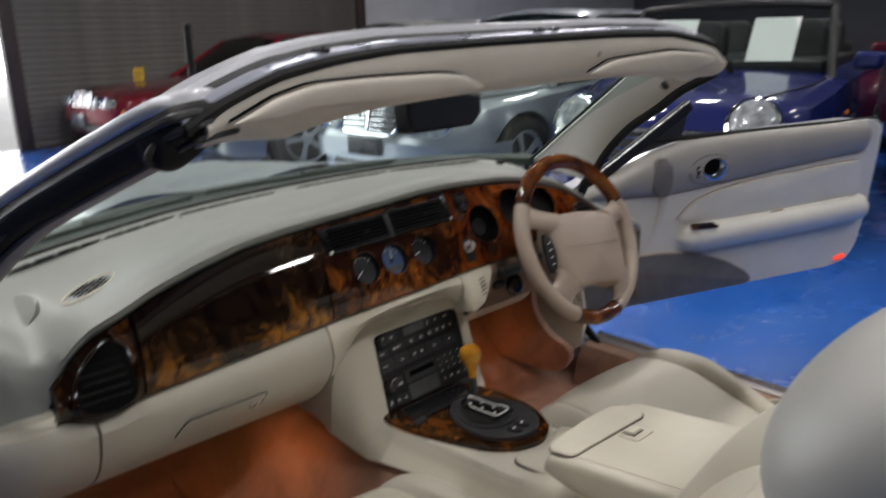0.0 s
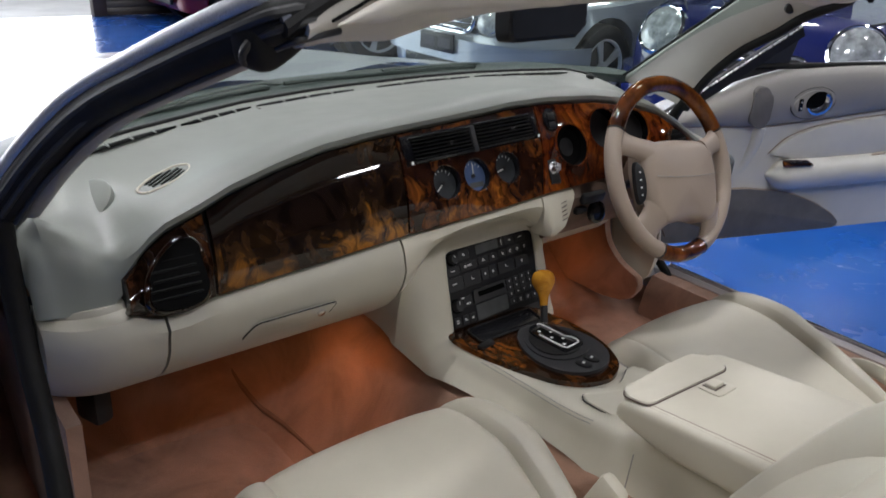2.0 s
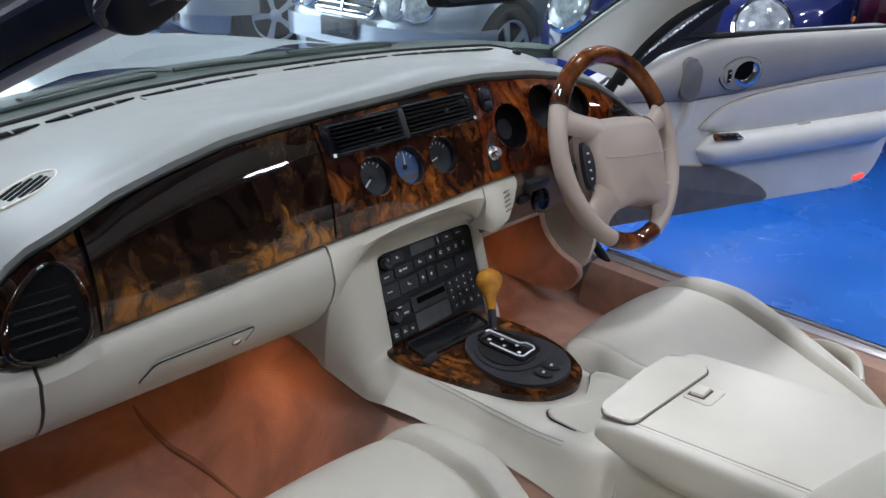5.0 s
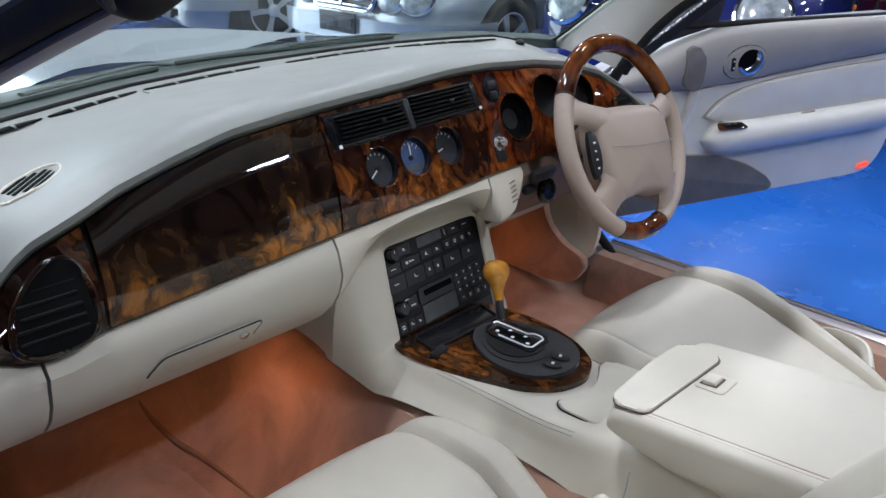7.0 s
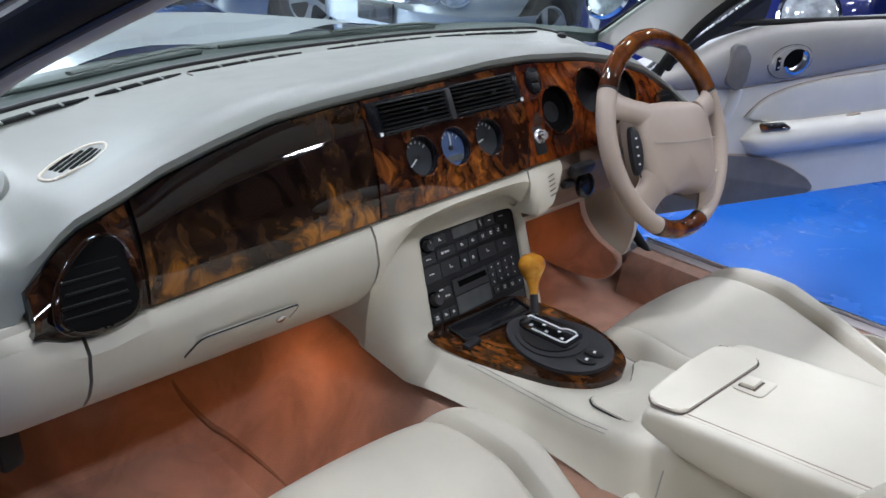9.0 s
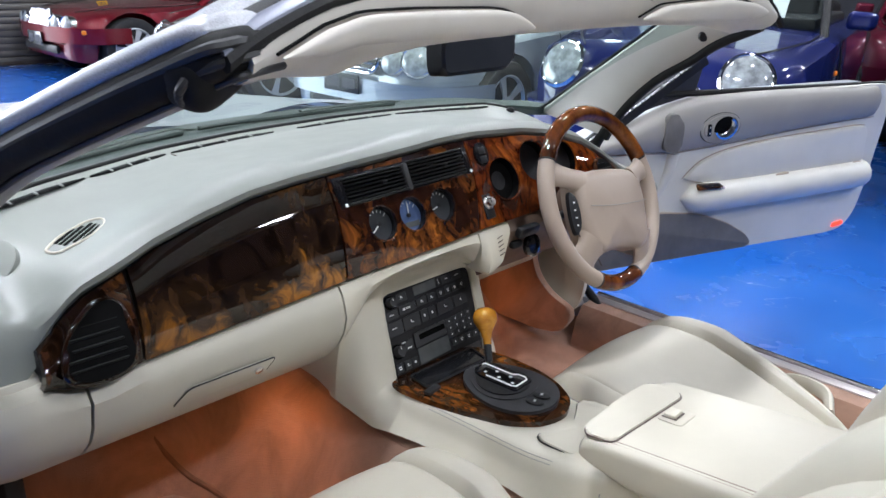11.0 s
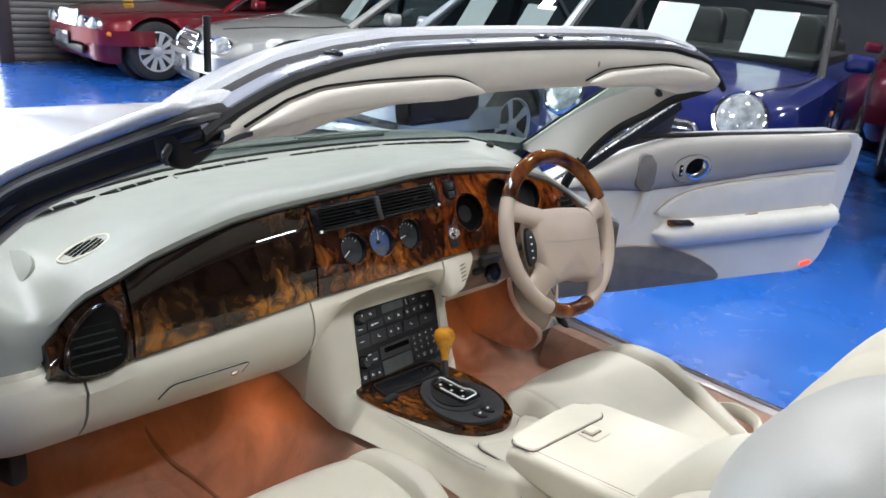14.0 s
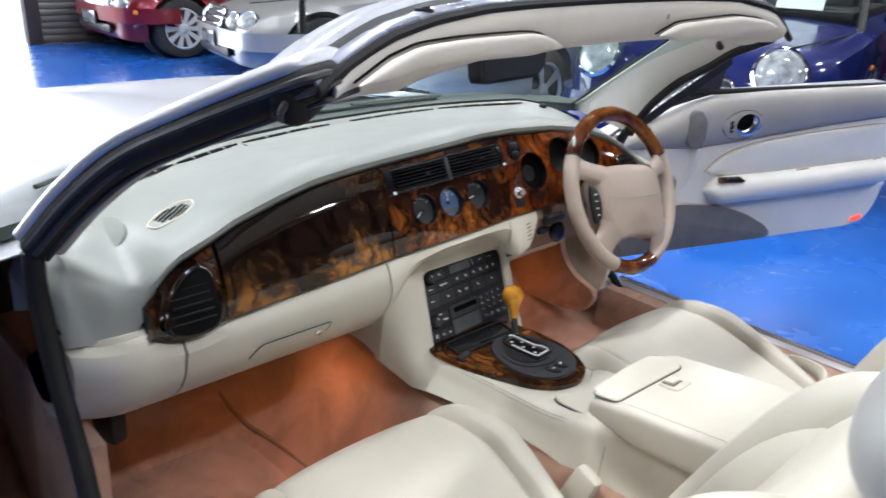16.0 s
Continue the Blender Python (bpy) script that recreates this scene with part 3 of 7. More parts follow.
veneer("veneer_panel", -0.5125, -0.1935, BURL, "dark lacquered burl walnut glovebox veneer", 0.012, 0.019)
centre_veneer = veneer("veneer_panel", -0.1900, 0.1110, BURL_RED, "lacquered walnut centre veneer round vents and gauges", 0.019, 0.028)
dial_veneer = veneer("veneer_panel", 0.1145, 0.56, BURL_DIAL, "reddish lacquered walnut instrument veneer", 0.028, 0.014)
veneer("veneer_panel", -0.631, -0.516, BURL_END, "lacquered walnut end veneer round the side vent", 0.008)
# dark body behind the veneers, seen in the joints
part("dash_core", slab(face_rows(-0.625, 0.60, 0.0, 50, 6), (0, 0.06, 0)), BLACK, dash)


def on_face(x, z, proud=0.0, bulge=0.018):
    """A pose on the veneer: x to the right, y up the face, z out of it."""
    v = min(1, max(0, (z - z_bot(x)) / (z_top(x) - z_bot(x))))
    y = y_wood(z) - bulge * math.sin(math.pi * (0.12 + 0.76 * v)) - 0.002
    tilt = math.atan2(0.52, 1)
    return Matrix.Translation((x, y - proud, z)) @ pose(0, 0, 0, 90 - math.degrees(tilt), 0, 0)


def bore(x, z, rx, rz=None):
    """A cutter for a round hole through the veneer."""
    return lathe([(1, -0.04), (1, 0.03)], 40, on_face(x, z, 0.001) @ Matrix.Diagonal((rx, rz or rx, 1, 1)))


def gauge(x, z, r, face, needle, label):
    m = on_face(x, z)
    g = part("gauge", lathe([(r * 1.0, -0.0165), (r * 1.0, -0.001), (r * 0.955, -0.0025), (r * 0.93, -0.0145), (r * 0.5, -0.015), (0.001, -0.015)], 36, m), GLOSSBLACK, dash, label)
    part("gauge_lip", tube([m @ Vector((r * 1.02 * math.cos(a), r * 1.02 * math.sin(a), -0.0004)) for a in [2 * math.pi * i / 36 for i in range(36)]], 0.0017, 8, True, up=(1, 0.3, 0)), BURL_RED, g, "rounded lacquered lip")
    part("dial", lathe([(r * 0.93, -0.0145), (r * 0.93, -0.0132), (0.001, -0.0130)], 32, m), face, g)
    ticks = []
    for k in range(9):
        a = radians(200 - k * 20)
        ticks.append(rbox(r * (0.20 if k % 4 == 0 else 0.12), 0.0010, 0.0006, m @ pose(0.76 * r * math.cos(a), 0.76 * r * math.sin(a), -0.0126, 0, 0, math.degrees(a)), 0))
    part("dial_marks", join(*ticks), WHITEINK, g, smooth=False)
    a = radians(needle)
    part("needle", rbox(r * 0.66, 0.0018, 0.0008, m @ pose(0.36 * r * math.cos(a), 0.36 * r * math.sin(a), -0.0114, 0, 0, needle), 0), WHITEINK, g, smooth=False)
    part("needle_hub", lathe([(r * 0.13, -0.013), (r * 0.13, -0.0105), (0.0005, -0.0102)], 14, m), BLACK, g)
    return g


GAUGES = [(-0.1000, 0.886), (-0.0345, 0.888), (0.0365, 0.890)]
cut(centre_veneer, *[bore(x, z, 0.0285) for x, z in GAUGES])
gauge(*GAUGES[0], 0.0285, DIALGLASS, 215, "round black fuel gauge with white needle")
clock = gauge(*GAUGES[1], 0.0285, CLOCKFACE, 80, "round analogue clock with blue-grey dial")
part("clock_window", rbox(0.030, 0.009, 0.0006, on_face(*GAUGES[1]) @ pose(0.004, -0.0155, -0.0124), 0), DISPLAY, clock, smooth=False)
gauge(*GAUGES[2], 0.0285, DIALGLASS, 195, "round black gauge with white needle")
DIALS = [(0.205, 0.905, 0.040, 0.040), (0.303, 0.922, 0.041, 0.040), (0.397, 0.913, 0.037, 0.037)]
cut(dial_veneer, *[bore(*d_) for d_ in DIALS])
for x, z, rx, rz in DIALS:
    m = on_face(x, z) @ Matrix.Diagonal((rx, rz, 1, 1))
    g = part("instrument_dial", lathe([(1.0, -0.017), (1.0, -0.001), (0.96, -0.003), (0.93, -0.0155), (0.4, -0.016), (0.01, -0.016)], 40, m), VENTDARK, dash, "deep unlit instrument in the veneer")
    part("dial_lip", tube([m @ Vector((1.015 * math.cos(a), 1.015 * math.sin(a), -0.0004)) for a in [2 * math.pi * i / 40 for i in range(40)]], 0.0020, 8, True, up=(1, 0.3, 0)), BURL_DIAL, g, "rounded lacquered lip")


def centre_vent(x0, x1, z0, z1):
    cx, cz, w, h = (x0 + x1) / 2, (z0 + z1) / 2, x1 - x0, (z1 - z0) * 1.127
    m = on_face(cx, cz, 0.001) @ pose(0, 0, 0, 0, 0, 1.5)
    v = part("air_vent", rbox(w, h, 0.004, m, 0.001), VENTDARK, dash, "black plastic louvred air vent")
    for y_, hh in ((h / 2 - 0.001, 0.003), (-h / 2 + 0.001, 0.003)):
        part("vent_edge", rbox(w, hh, 0.012, m @ pose(0, y_, 0.002), 0.001, 1), BLACK, v)
    for k in range(6):
        part("louvre", rbox(w * 0.97, 0.0018, 0.007, m @ pose(0, (k - 2.5) * h * 0.145, 0.0052, 24, 0, 0), 0.0006, 1), VENTSLAT, v)
    part("vent_tab", rbox(0.009, 0.006, 0.008, m @ pose(w * 0.12, 0, 0.008), 0.002), BLACK, v)


part("vent_surround", rbox(0.300, 0.050, 0.006, on_face(-0.0195, 0.9415, 0.000) @ pose(0, 0, 0, 0, 0, 1.5), 0.004), GLOSSBLACK, dash)
centre_vent(-0.154, -0.030, 0.921, 0.958)
centre_vent(-0.017, 0.113, 0.926, 0.964)
part("vent_divider", rbox(0.011, 0.046, 0.014, on_face(-0.0235, 0.941, 0.001), 0.003), CHARCOAL, dash)
for xx, zc in ((-0.162, 0.938), (0.121, 0.946)):
    w = part("thumb_wheel", rbox(0.010, 0.042, 0.009, on_face(xx, zc, 0.001), 0.003), GLOSSBLACK, dash)
    for k in (-0.016, 0.016):
        part("marking", rbox(0.005, 0.005, 0.001, on_face(xx, zc + k * 0.9, 0.0085), 0), WHITEINK, w, smooth=False)
# lamp switch, trip buttons
part("light_switch", lathe([(0.012, 0), (0.012, 0.003), (0.0085, 0.005), (0.0080, 0.012), (0.006, 0.014), (0.001, 0.0143)], 20, on_face(0.1445, 0.873, 0.0)), STEEL, dash, "satin rotary lamp switch")
part("switch_plate", rbox(0.024, 0.046, 0.004, on_face(0.1435, 0.868, 0.0), 0.008), BLACK, dash)
trip = part("trip_switch", prism([(0.017 * math.cos(a) , 0.022 * math.sin(a)) for a in [2 * math.pi * i / 24 for i in range(24)]], 0.005, on_face(0.166, 0.950, 0.0005), 0.002), GLOSSBLACK, dash, "black oval trip computer switch")
for k in range(2):
    part("trip_button", rbox(0.018, 0.013, 0.004, on_face(0.166, 0.950, 0.0055) @ pose(0, 0.0085 - 0.017 * k, 0), 0.003), BLACK, trip)


def outline_prism(points, depth, proud, bevel=0.002):
    """An outline given in (x, z) on the veneer."""
    cx = sum(p[0] for p in points) / len(points)
    cz = sum(p[1] for p in points) / len(points)
    m = on_face(cx, cz, proud)
    k = math.sqrt(1 + 0.52 ** 2)
    return prism([(x - cx, (z - cz) * k) for x, z in points], depth, m, bevel)


# side vents
for s in (-1, 1):
    pts = [(-0.610, 0.822), (-0.601, 0.848), (-0.581, 0.868), (-0.555, 0.884), (-0.533, 0.884), (-0.525, 0.864), (-0.524, 0.835), (-0.532, 0.811), (-0.560, 0.805), (-0.594, 0.808)]
    if s == 1:
        pts = [(0.478, 0.842), (0.474, 0.868), (0.478, 0.893), (0.500, 0.900), (0.525, 0.886), (0.540, 0.866), (0.540, 0.845), (0.510, 0.838)]
    v = part("side_vent", outline_prism(rounded(pts, 0.02, 4), 0.010, 0.001), VENTDARK, dash, "black plastic side air vent with louvres")
    cx, cz = sum(p[0] for p in pts) / len(pts), sum(p[1] for p in pts) / len(pts)
    part("vent_rim", tube([on_face(x, z, 0.0085).translation for x, z in rounded(pts, 0.02, 4)], 0.0052, 10, True, up=(1, 0, 0)), BURL_END, v, "lacquered walnut rim round the vent")
    small = [(cx + (x - cx) * 0.84 - 0.004, cz + (z - cz) * 0.88) for x, z in pts]
    part("vent_mouth", outline_prism(rounded(small, 0.018, 4), 0.002, 0.0100, 0), VENTDARK, v, smooth=False)
    for k in range(6):
        zz = cz - 0.028 + k * 0.0105
        xl = [x for x, z in small if abs(z - zz) < 0.02]
        w = (max(xl) - min(xl)) * 0.92
        part("louvre", rbox(w, 0.003, 0.005, on_face((max(xl) + min(xl)) / 2, zz, 0.0125) @ pose(0, 0, 0, 25, 0, 0), 0.0008, 1), VENTSLAT, v)
    if s == -1:
        for zz in (0.868, 0.832):
            part("marking", lathe([(0.0032, 0), (0.0032, 0.001), (0.0003, 0.001)], 10, on_face(-0.531, zz, 0.0122)), WHITEINK, v, smooth=False)
        part("thumb_wheel", rbox(0.006, 0.022, 0.005, on_face(-0.531, 0.850, 0.007), 0.002), GLOSSBLACK, v)


def pad_point(x, k):
    """A point on the pad, k from the lip (0) to the air slots (1), and its normal."""
    sec = pad_section(x)[5:13]
    ks = [0, 0.15, 0.3, 0.45, 0.6, 0.75, 0.9, 1]
    y, z = np.interp(k, ks, [p[0] for p in sec]), np.interp(k, ks, [p[1] for p in sec])
    return Vector((x, y, z))


# defroster slots along the foot of the windscreen
for a, b in [(-0.60, -0.43), (-0.42, -0.265), (-0.25, -0.015), (0.045, 0.30), (0.315, 0.56)]:
    n = 10
    rail, floor_, back_ = [], [], []
    for i in range(n + 1):
        x = a + (b - a) * i / n
        p = pad_point(x, 1.0)
        w = 0.0090 * min(1, 4 * min(i, n - i) / n + 0.25)
        rail.append([p + Vector((0, -w, 0.0006)), p + Vector((0, -w * 0.7, 0.0024)), p + Vector((0, w * 0.7, 0.0024)), p + Vector((0, w, 0.0006))])
    s = part("defroster_slot", grid(rail), VENTDARK, dash, "narrow black defroster slot")
    for j in (1, 2, 3):
        x = a + (b - a) * j / 4
        p = pad_point(x, 1.0)
        part("slot_bridge", rbox(0.004, 0.019, 0.003, pose(p.x, p.y, p.z + 0.0025), 0.001, 1), GREYGREEN, s)
part("windscreen_seal", tube([pad_point(x, 1.0) + Vector((0, 0.034, 0.003)) for x in [-0.62 + 0.04 * i for i in range(33)]], 0.0042, 8), RUBBER, dash)
# side demister grille and its round speaker patch
p = pad_point(-0.520, 0.36)
q = pad_point(-0.520, 0.55) - p
tilt = math.degrees(math.atan2(q.z, q.y))
m = Matrix.Translation(p + Vector((0.006, 0.004, 0.0))) @ pose(0, 0, 0, tilt, -10, 0) @ pose(0, 0, 0, 0, 0, -58)
out = rounded([(-0.016, -0.046), (0.004, -0.048), (0.021, 0.000), (0.020, 0.034), (0.006, 0.048), (-0.010, 0.036), (-0.021, -0.010)], 0.013, 4)
g = part("demister_grille", prism(out, 0.005, m @ pose(0, 0, -0.002), 0.002), GREYGREEN, dash, "pale leaf-shaped demister grille with dark slots")
for k in range(5):
    ln = 0.060 - abs(k - 2) * 0.010
    if k == 0:
        part("grille_rim", tube([m @ Vector((x_, y_, 0.0030)) for x_, y_ in out], 0.0022, 8, True, up=(1, 0, 0)), STONE, g, "pale rim of the grille")
    part("grille_slot", rbox(0.0054, ln, 0.003, m @ pose(-0.0145 + k * 0.0073, -0.006 + k * 0.004, 0.0026), 0.001, 1), VENTDARK, g)
part("pad_seam", tube([pad_point(-0.262 + 0.010 * k * k, 0.88 + 0.12 * k) + Vector((0, 0, 0.0006)) for k in np.linspace(0, 1, 6)], 0.0010, 5), DARKBROWN, dash)
p = Vector((-0.622, 0.112, 0.9035))
part("speaker_patch", lathe([(0.040, -0.008), (0.040, 0.0002), (0.037, 0.0014), (0.002, 0.0018)], 28, Matrix.Translation(p) @ pose(0, 0, 0, 14, -36, 0)), GREYGREEN, dash, "round grey speaker cover on the dash end")
part("sun_sensor", lathe([(0.011, -0.002), (0.010, 0.005), (0.005, 0.009), (0.001, 0.010)], 14, Matrix.Translation(pad_point(0.61, 0.96))), BLACK, dash, "small black sun sensor")

# ---- lower fascia and glovebox ----


def knee_section(x):
    zb = z_bot(x)
    away = 7.0 * max(0.0, -0.645 - x) ** 2
    return [(y + away, z) for y, z in ((y_wood(zb) + 0.012, zb - 0.001), (y_wood(zb) - 0.006, zb - 0.003), (y_wood(zb) - 0.016, zb - 0.018), (-0.072, 0.768), (-0.066, 0.742), (-0.050, 0.715), (-0.024, 0.688), (0.012, 0.662), (0.05, 0.642), (0.083, 0.631), (0.11, 0.640), (0.14, 0.68))]


def knee(name, x0, x1, mat, label, n=16, parent=None):
    rows = [[(x0 + (x1 - x0) * i / n, y, z) for y, z in knee_section(x0 + (x1 - x0) * i / n)] for i in range(n + 1)]
    return part(name, slab(rows, (0, 0.03, 0.012)), mat, parent or car, label)


knee("dash_end_panel", -0.724, -0.5875, SHADED_STONE, "cream lower dash end panel", 8)
glovebox = knee("glovebox", -0.5835, -0.2095, SHADED_STONE, "cream leather glovebox lid, closed")


def knee_low(x):
    return float(np.interp(x, [-0.206, -0.190, -0.172, -0.145, -0.1135, -0.076, -0.040, -0.005, 0.040, 0.081, 0.100, 0.108], [0.716, 0.735, 0.750, 0.762, 0.7735, 0.788, 0.7925, 0.794, 0.791, 0.7855, 0.779, 0.770]))


def knee_tuck(x):
    return float(np.interp(x, [-0.206, -0.172, -0.1135, 0.060, 0.108, 0.120], [0, 0.35, 1, 1, 0.5, 0]))


def knee_apron(x0, x1, low, n):
    """A strip of the lower fascia that ends at its own lower line and turns in there."""
    rows = []
    for x in np.linspace(x0, x1, n):
        sec, lo = knee_section(x), low(x)
        path = [sec[0], sec[1]]
        ys, zs = [p[0] for p in sec[1:9]][::-1], [p[1] for p in sec[1:9]][::-1]
        for k in (0.12, 0.30, 0.5, 0.7, 0.85, 0.95, 1.0):
            z = sec[1][1] + (lo + 0.004 - sec[1][1]) * k
            tuck = sec[1][0] + float(np.interp(k, [0, 0.3, 0.6, 1.0], [0, -0.004, 0.006, 0.030]))
            path.append((float(np.interp(z, zs, ys)) * (1 - knee_tuck(x)) + tuck * knee_tuck(x), z))
        y, z = path[-1]
        path += [(y + 0.003, lo + 0.001), (y + 0.008, lo), (y + 0.018, lo + 0.002)]
        rows.append([(x, y, z) for y, z in path])
    return slab(rows, (0, 0.02, 0.006))


part("knee_panel", knee_apron(-0.206, 0.108, knee_low, 30), STONE, car, "cream lower fascia above the console")
part("knee_panel", knee_apron(0.111, 0.192, lambda x: float(np.interp(x, [0.111, 0.132, 0.152, 0.173, 0.192], [0.752, 0.748, 0.760, 0.786, 0.815])), 16), STONE, car, "cream lower fascia beside the steering column")
part("knee_core", rbox(0.56, 0.06, 0.12, pose(-0.44, 0.06, 0.74), 0.01), BLACK, car)


def knee_pose(x, s):
    sec = knee_section(x)
    i = min(int(s), len(sec) - 2)
    f = s - i
    (y0, z0), (y1, z1) = sec[i], sec[i + 1]
    a = math.degrees(math.atan2(y1 - y0, -(z1 - z0)))
    return Matrix.Translation((x, y0 + (y1 - y0) * f, z0 + (z1 - z0) * f)) @ pose(0, 0, 0, 90 + a, 0, 0)


# recessed glovebox catch
m = knee_pose(-0.395, 4.15)
o = rounded([(-0.088, -0.018), (0.050, -0.018), (0.062, 0.016), (-0.070, 0.016)], 0.009, 3)
h = part("glovebox_handle", prism(o, 0.0035, m @ pose(0, 0, -0.001), 0.0015), SHADED_STONE, glovebox)
part("handle_shadow_gap", tube([m @ Vector((x, y, 0.0016)) for x, y in o[7:] + o[:2]], 0.0011, 6), BLACK, glovebox)
part("lock_barrel", lathe([(0.0065, 0), (0.0065, 0.003), (0.0045, 0.0045), (0.001, 0.0045)], 16, m @ pose(0.036, 0.001, 0.003)), CHROME, glovebox, "chrome glovebox lock")
for k in range(5):
    part("grille_slot", rbox(0.015, 0.0016, 0.002, knee_pose(0.158, 2.02 + 0.17 * k) @ pose(0, 0, 0.0006, 0, 0, 12), 0.0007, 1), DARKBROWN, car)

# ---- centre console ----


def rad_pose(x, z, proud=0.0):
    """On the radio stack: x right, y up the slope, z out."""
    a = math.degrees(math.atan2(0.56, 1))
    return Matrix.Translation((x, 0.022 + 0.56 * (z - 0.729), z)) @ pose(0, 0, 0, 90 - a, 0, 0) @ pose(0, 0, proud)


def top_pose(x, y, proud=0.0):
    """On the gear lever deck."""
    return Matrix.Translation((x, y, 0.6035 + proud))


# console body along its spine, from the fascia to the rear: each slice runs from foot to foot over the crown;
# ahead of the gear deck it climbs the sloping stack and frames the control panel with a padded lip
def stack_slope(y):
    return 0.729 + (y - 0.022) / 0.56


def left_edge(z):
    return -0.052 - 0.211 * (0.728 - z)


def right_edge(z):
    return 0.161 - 0.214 * (0.727 - z)


def flank(x0, z0, xf, zf, side):
    """From the foot up to the crown's edge: a flared side with a soft shoulder."""
    out = [(xf, zf)]
    for k in (0.8, 0.6, 0.4, 0.22):
        out.append((x0 + side * 0.017 + (xf - x0 - side * 0.017) * k ** 1.25, z0 - 0.018 + (zf - z0 + 0.018) * k))
    return out + [(x0 + side * 0.014, z0 - 0.011), (x0 + side * 0.007, z0 - 0.003), (x0, z0)]


def round_flank(x0, z0, xf, zf):
    """The same for the stack: one full curve from the foot to the lip."""
    out = []
    for a in (0, 0.16, 0.34, 0.52, 0.68, 0.82, 0.92, 1.0):
        q = a * math.pi / 2
        out.append((x0 + (xf - x0) * math.cos(q) ** 0.95, zf + (z0 - zf) * math.sin(q) ** 0.80))
    return out


CX = 0.012
spine = [  # y, z of the crown, half width of the crown, half width at the foot, z of the foot
    (-0.082, 0.599, 0.124, 0.148, 0.546), (-0.14, 0.600, 0.121, 0.139, 0.550), (-0.20, 0.600, 0.116, 0.133, 0.552), (-0.26, 0.598, 0.110, 0.128, 0.553),
    (-0.32, 0.599, 0.107, 0.124, 0.553), (-0.37, 0.606, 0.106, 0.122, 0.55), (-0.42, 0.622, 0.107, 0.121, 0.54), (-0.50, 0.640, 0.108, 0.121, 0.52), (-0.80, 0.675, 0.108, 0.121, 0.50)]
rows = []
for y, z, x0, x1 in ((0.140, 0.770, -0.030, 0.155), (0.100, 0.786, -0.034, 0.160), (0.060, 0.789, -0.042, 0.166), (0.030, 0.7885, -0.050, 0.172), (0.012, 0.785, -0.054, 0.175), (0.005, 0.777, -0.057, 0.177), (0.007, 0.770, -0.060, 0.181), (0.017, 0.7615, -0.062, 0.183), (0.0260, 0.7545, -0.064, 0.184)):
    rows.append(round_flank(x0, z, -0.170, 0.60 - 0.3 * max(0, 0.06 - y)) + [(x0 + 0.012, z + 0.001), (x0 + 0.02, z + 0.001), (x0 + 0.06, z + 0.0005), (x1 - 0.06, z + 0.0005), (x1 - 0.02, z + 0.001), (x1 - 0.012, z + 0.001)] + round_flank(x1, z, 0.186, 0.60)[::-1])
    rows[-1] = [(a, y, b) for a, b in rows[-1]]
for y in (0.0225, 0.0175, 0.008, -0.004, -0.016, -0.028, -0.040, -0.052, -0.062):
    p = stack_slope(y)
    lip = 0.0100
    xl, xr = left_edge(p) - 0.002, right_edge(p) + 0.002
    deep = -0.024
    zc = p + lip
    if y < -0.05:
        zc = 0.602 + 0.003 * (y + 0.062) / 0.010
        deep, lip = min(deep, 0.602 - p), zc - p
    k = min(1.0, max(0.0, (y + 0.062) / 0.09))
    foot = round_flank(xl - 0.010, zc, -0.146 - 0.024 * k, 0.546 + 0.036 * k)
    foot_r = round_flank(xr + 0.020, zc, 0.166 + 0.028 * k, 0.546 + 0.05 * k)
    mid = p + deep
    edge = [(xl - 0.005, zc - 0.001), (xl, zc - 0.004 if deep < lip else zc), (xl + 0.004, mid)]
    edge_r = [(xr - 0.004, mid), (xr, zc - 0.004 if deep < lip else zc), (xr + 0.005, zc - 0.001)]
    rows.append([(a, y, b) for a, b in foot + edge + edge_r + foot_r[::-1]])
for y, z, hw, fw, zf in spine:
    mid = [(-hw + 0.044, z + 0.0005), (-hw + 0.050, z + 0.0005), (-hw * 0.4, z + 0.0005)]
    left = flank(-hw + 0.026, z, -fw, zf, -1)
    rows.append([(CX + a, y, b) for a, b in left + mid + [(-a, b) for a, b in (left + mid)[::-1]]])
console = part("centre_console", grid(rows, caps=False), STONE, car, "cream leather centre console with stitched edges")
sub = console.modifiers.new("round", "SUBSURF")
sub.levels = sub.render_levels = 2
# twin rows of stitching beside the panel and along the deck
for off in (0.0, 0.006):
    st = []
    for z in (0.738, 0.725, 0.70, 0.67, 0.645):
        y = 0.022 + 0.56 * (z - 0.729)
        st.append(Vector((left_edge(z) - 0.0200 - off, y, z + 0.0070 - off * 0.35)))
    part("stitching", tube(smooth_path(st, 6), 0.0006, 5), MUSHROOM, console)
    st = [Vector((CX - hw + 0.020 - off, y, z - 0.0012 - off * 0.45)) for y, z, hw, fw, zf in spine[1:6]]
    part("stitching", tube(smooth_path(st, 6), 0.0006, 5), MUSHROOM, console)
    st = [Vector((CX + hw - 0.020 + off, y, z - 0.0012 - off * 0.45)) for y, z, hw, fw, zf in spine[:6]]
    part("stitching", tube(smooth_path(st, 6), 0.0006, 5), MUSHROOM, console)

# radio and climate stack
cx, cz = 0.042, 0.6620
o = rounded([(-0.128, -0.084), (0.094, -0.084), (0.121, 0.079), (-0.096, 0.077)], 0.014, 4)
radio = part("control_panel", prism(o, 0.006, rad_pose(cx, cz, -0.0068), 0.0012), BLACK, console, "charcoal climate and radio panel with small buttons")


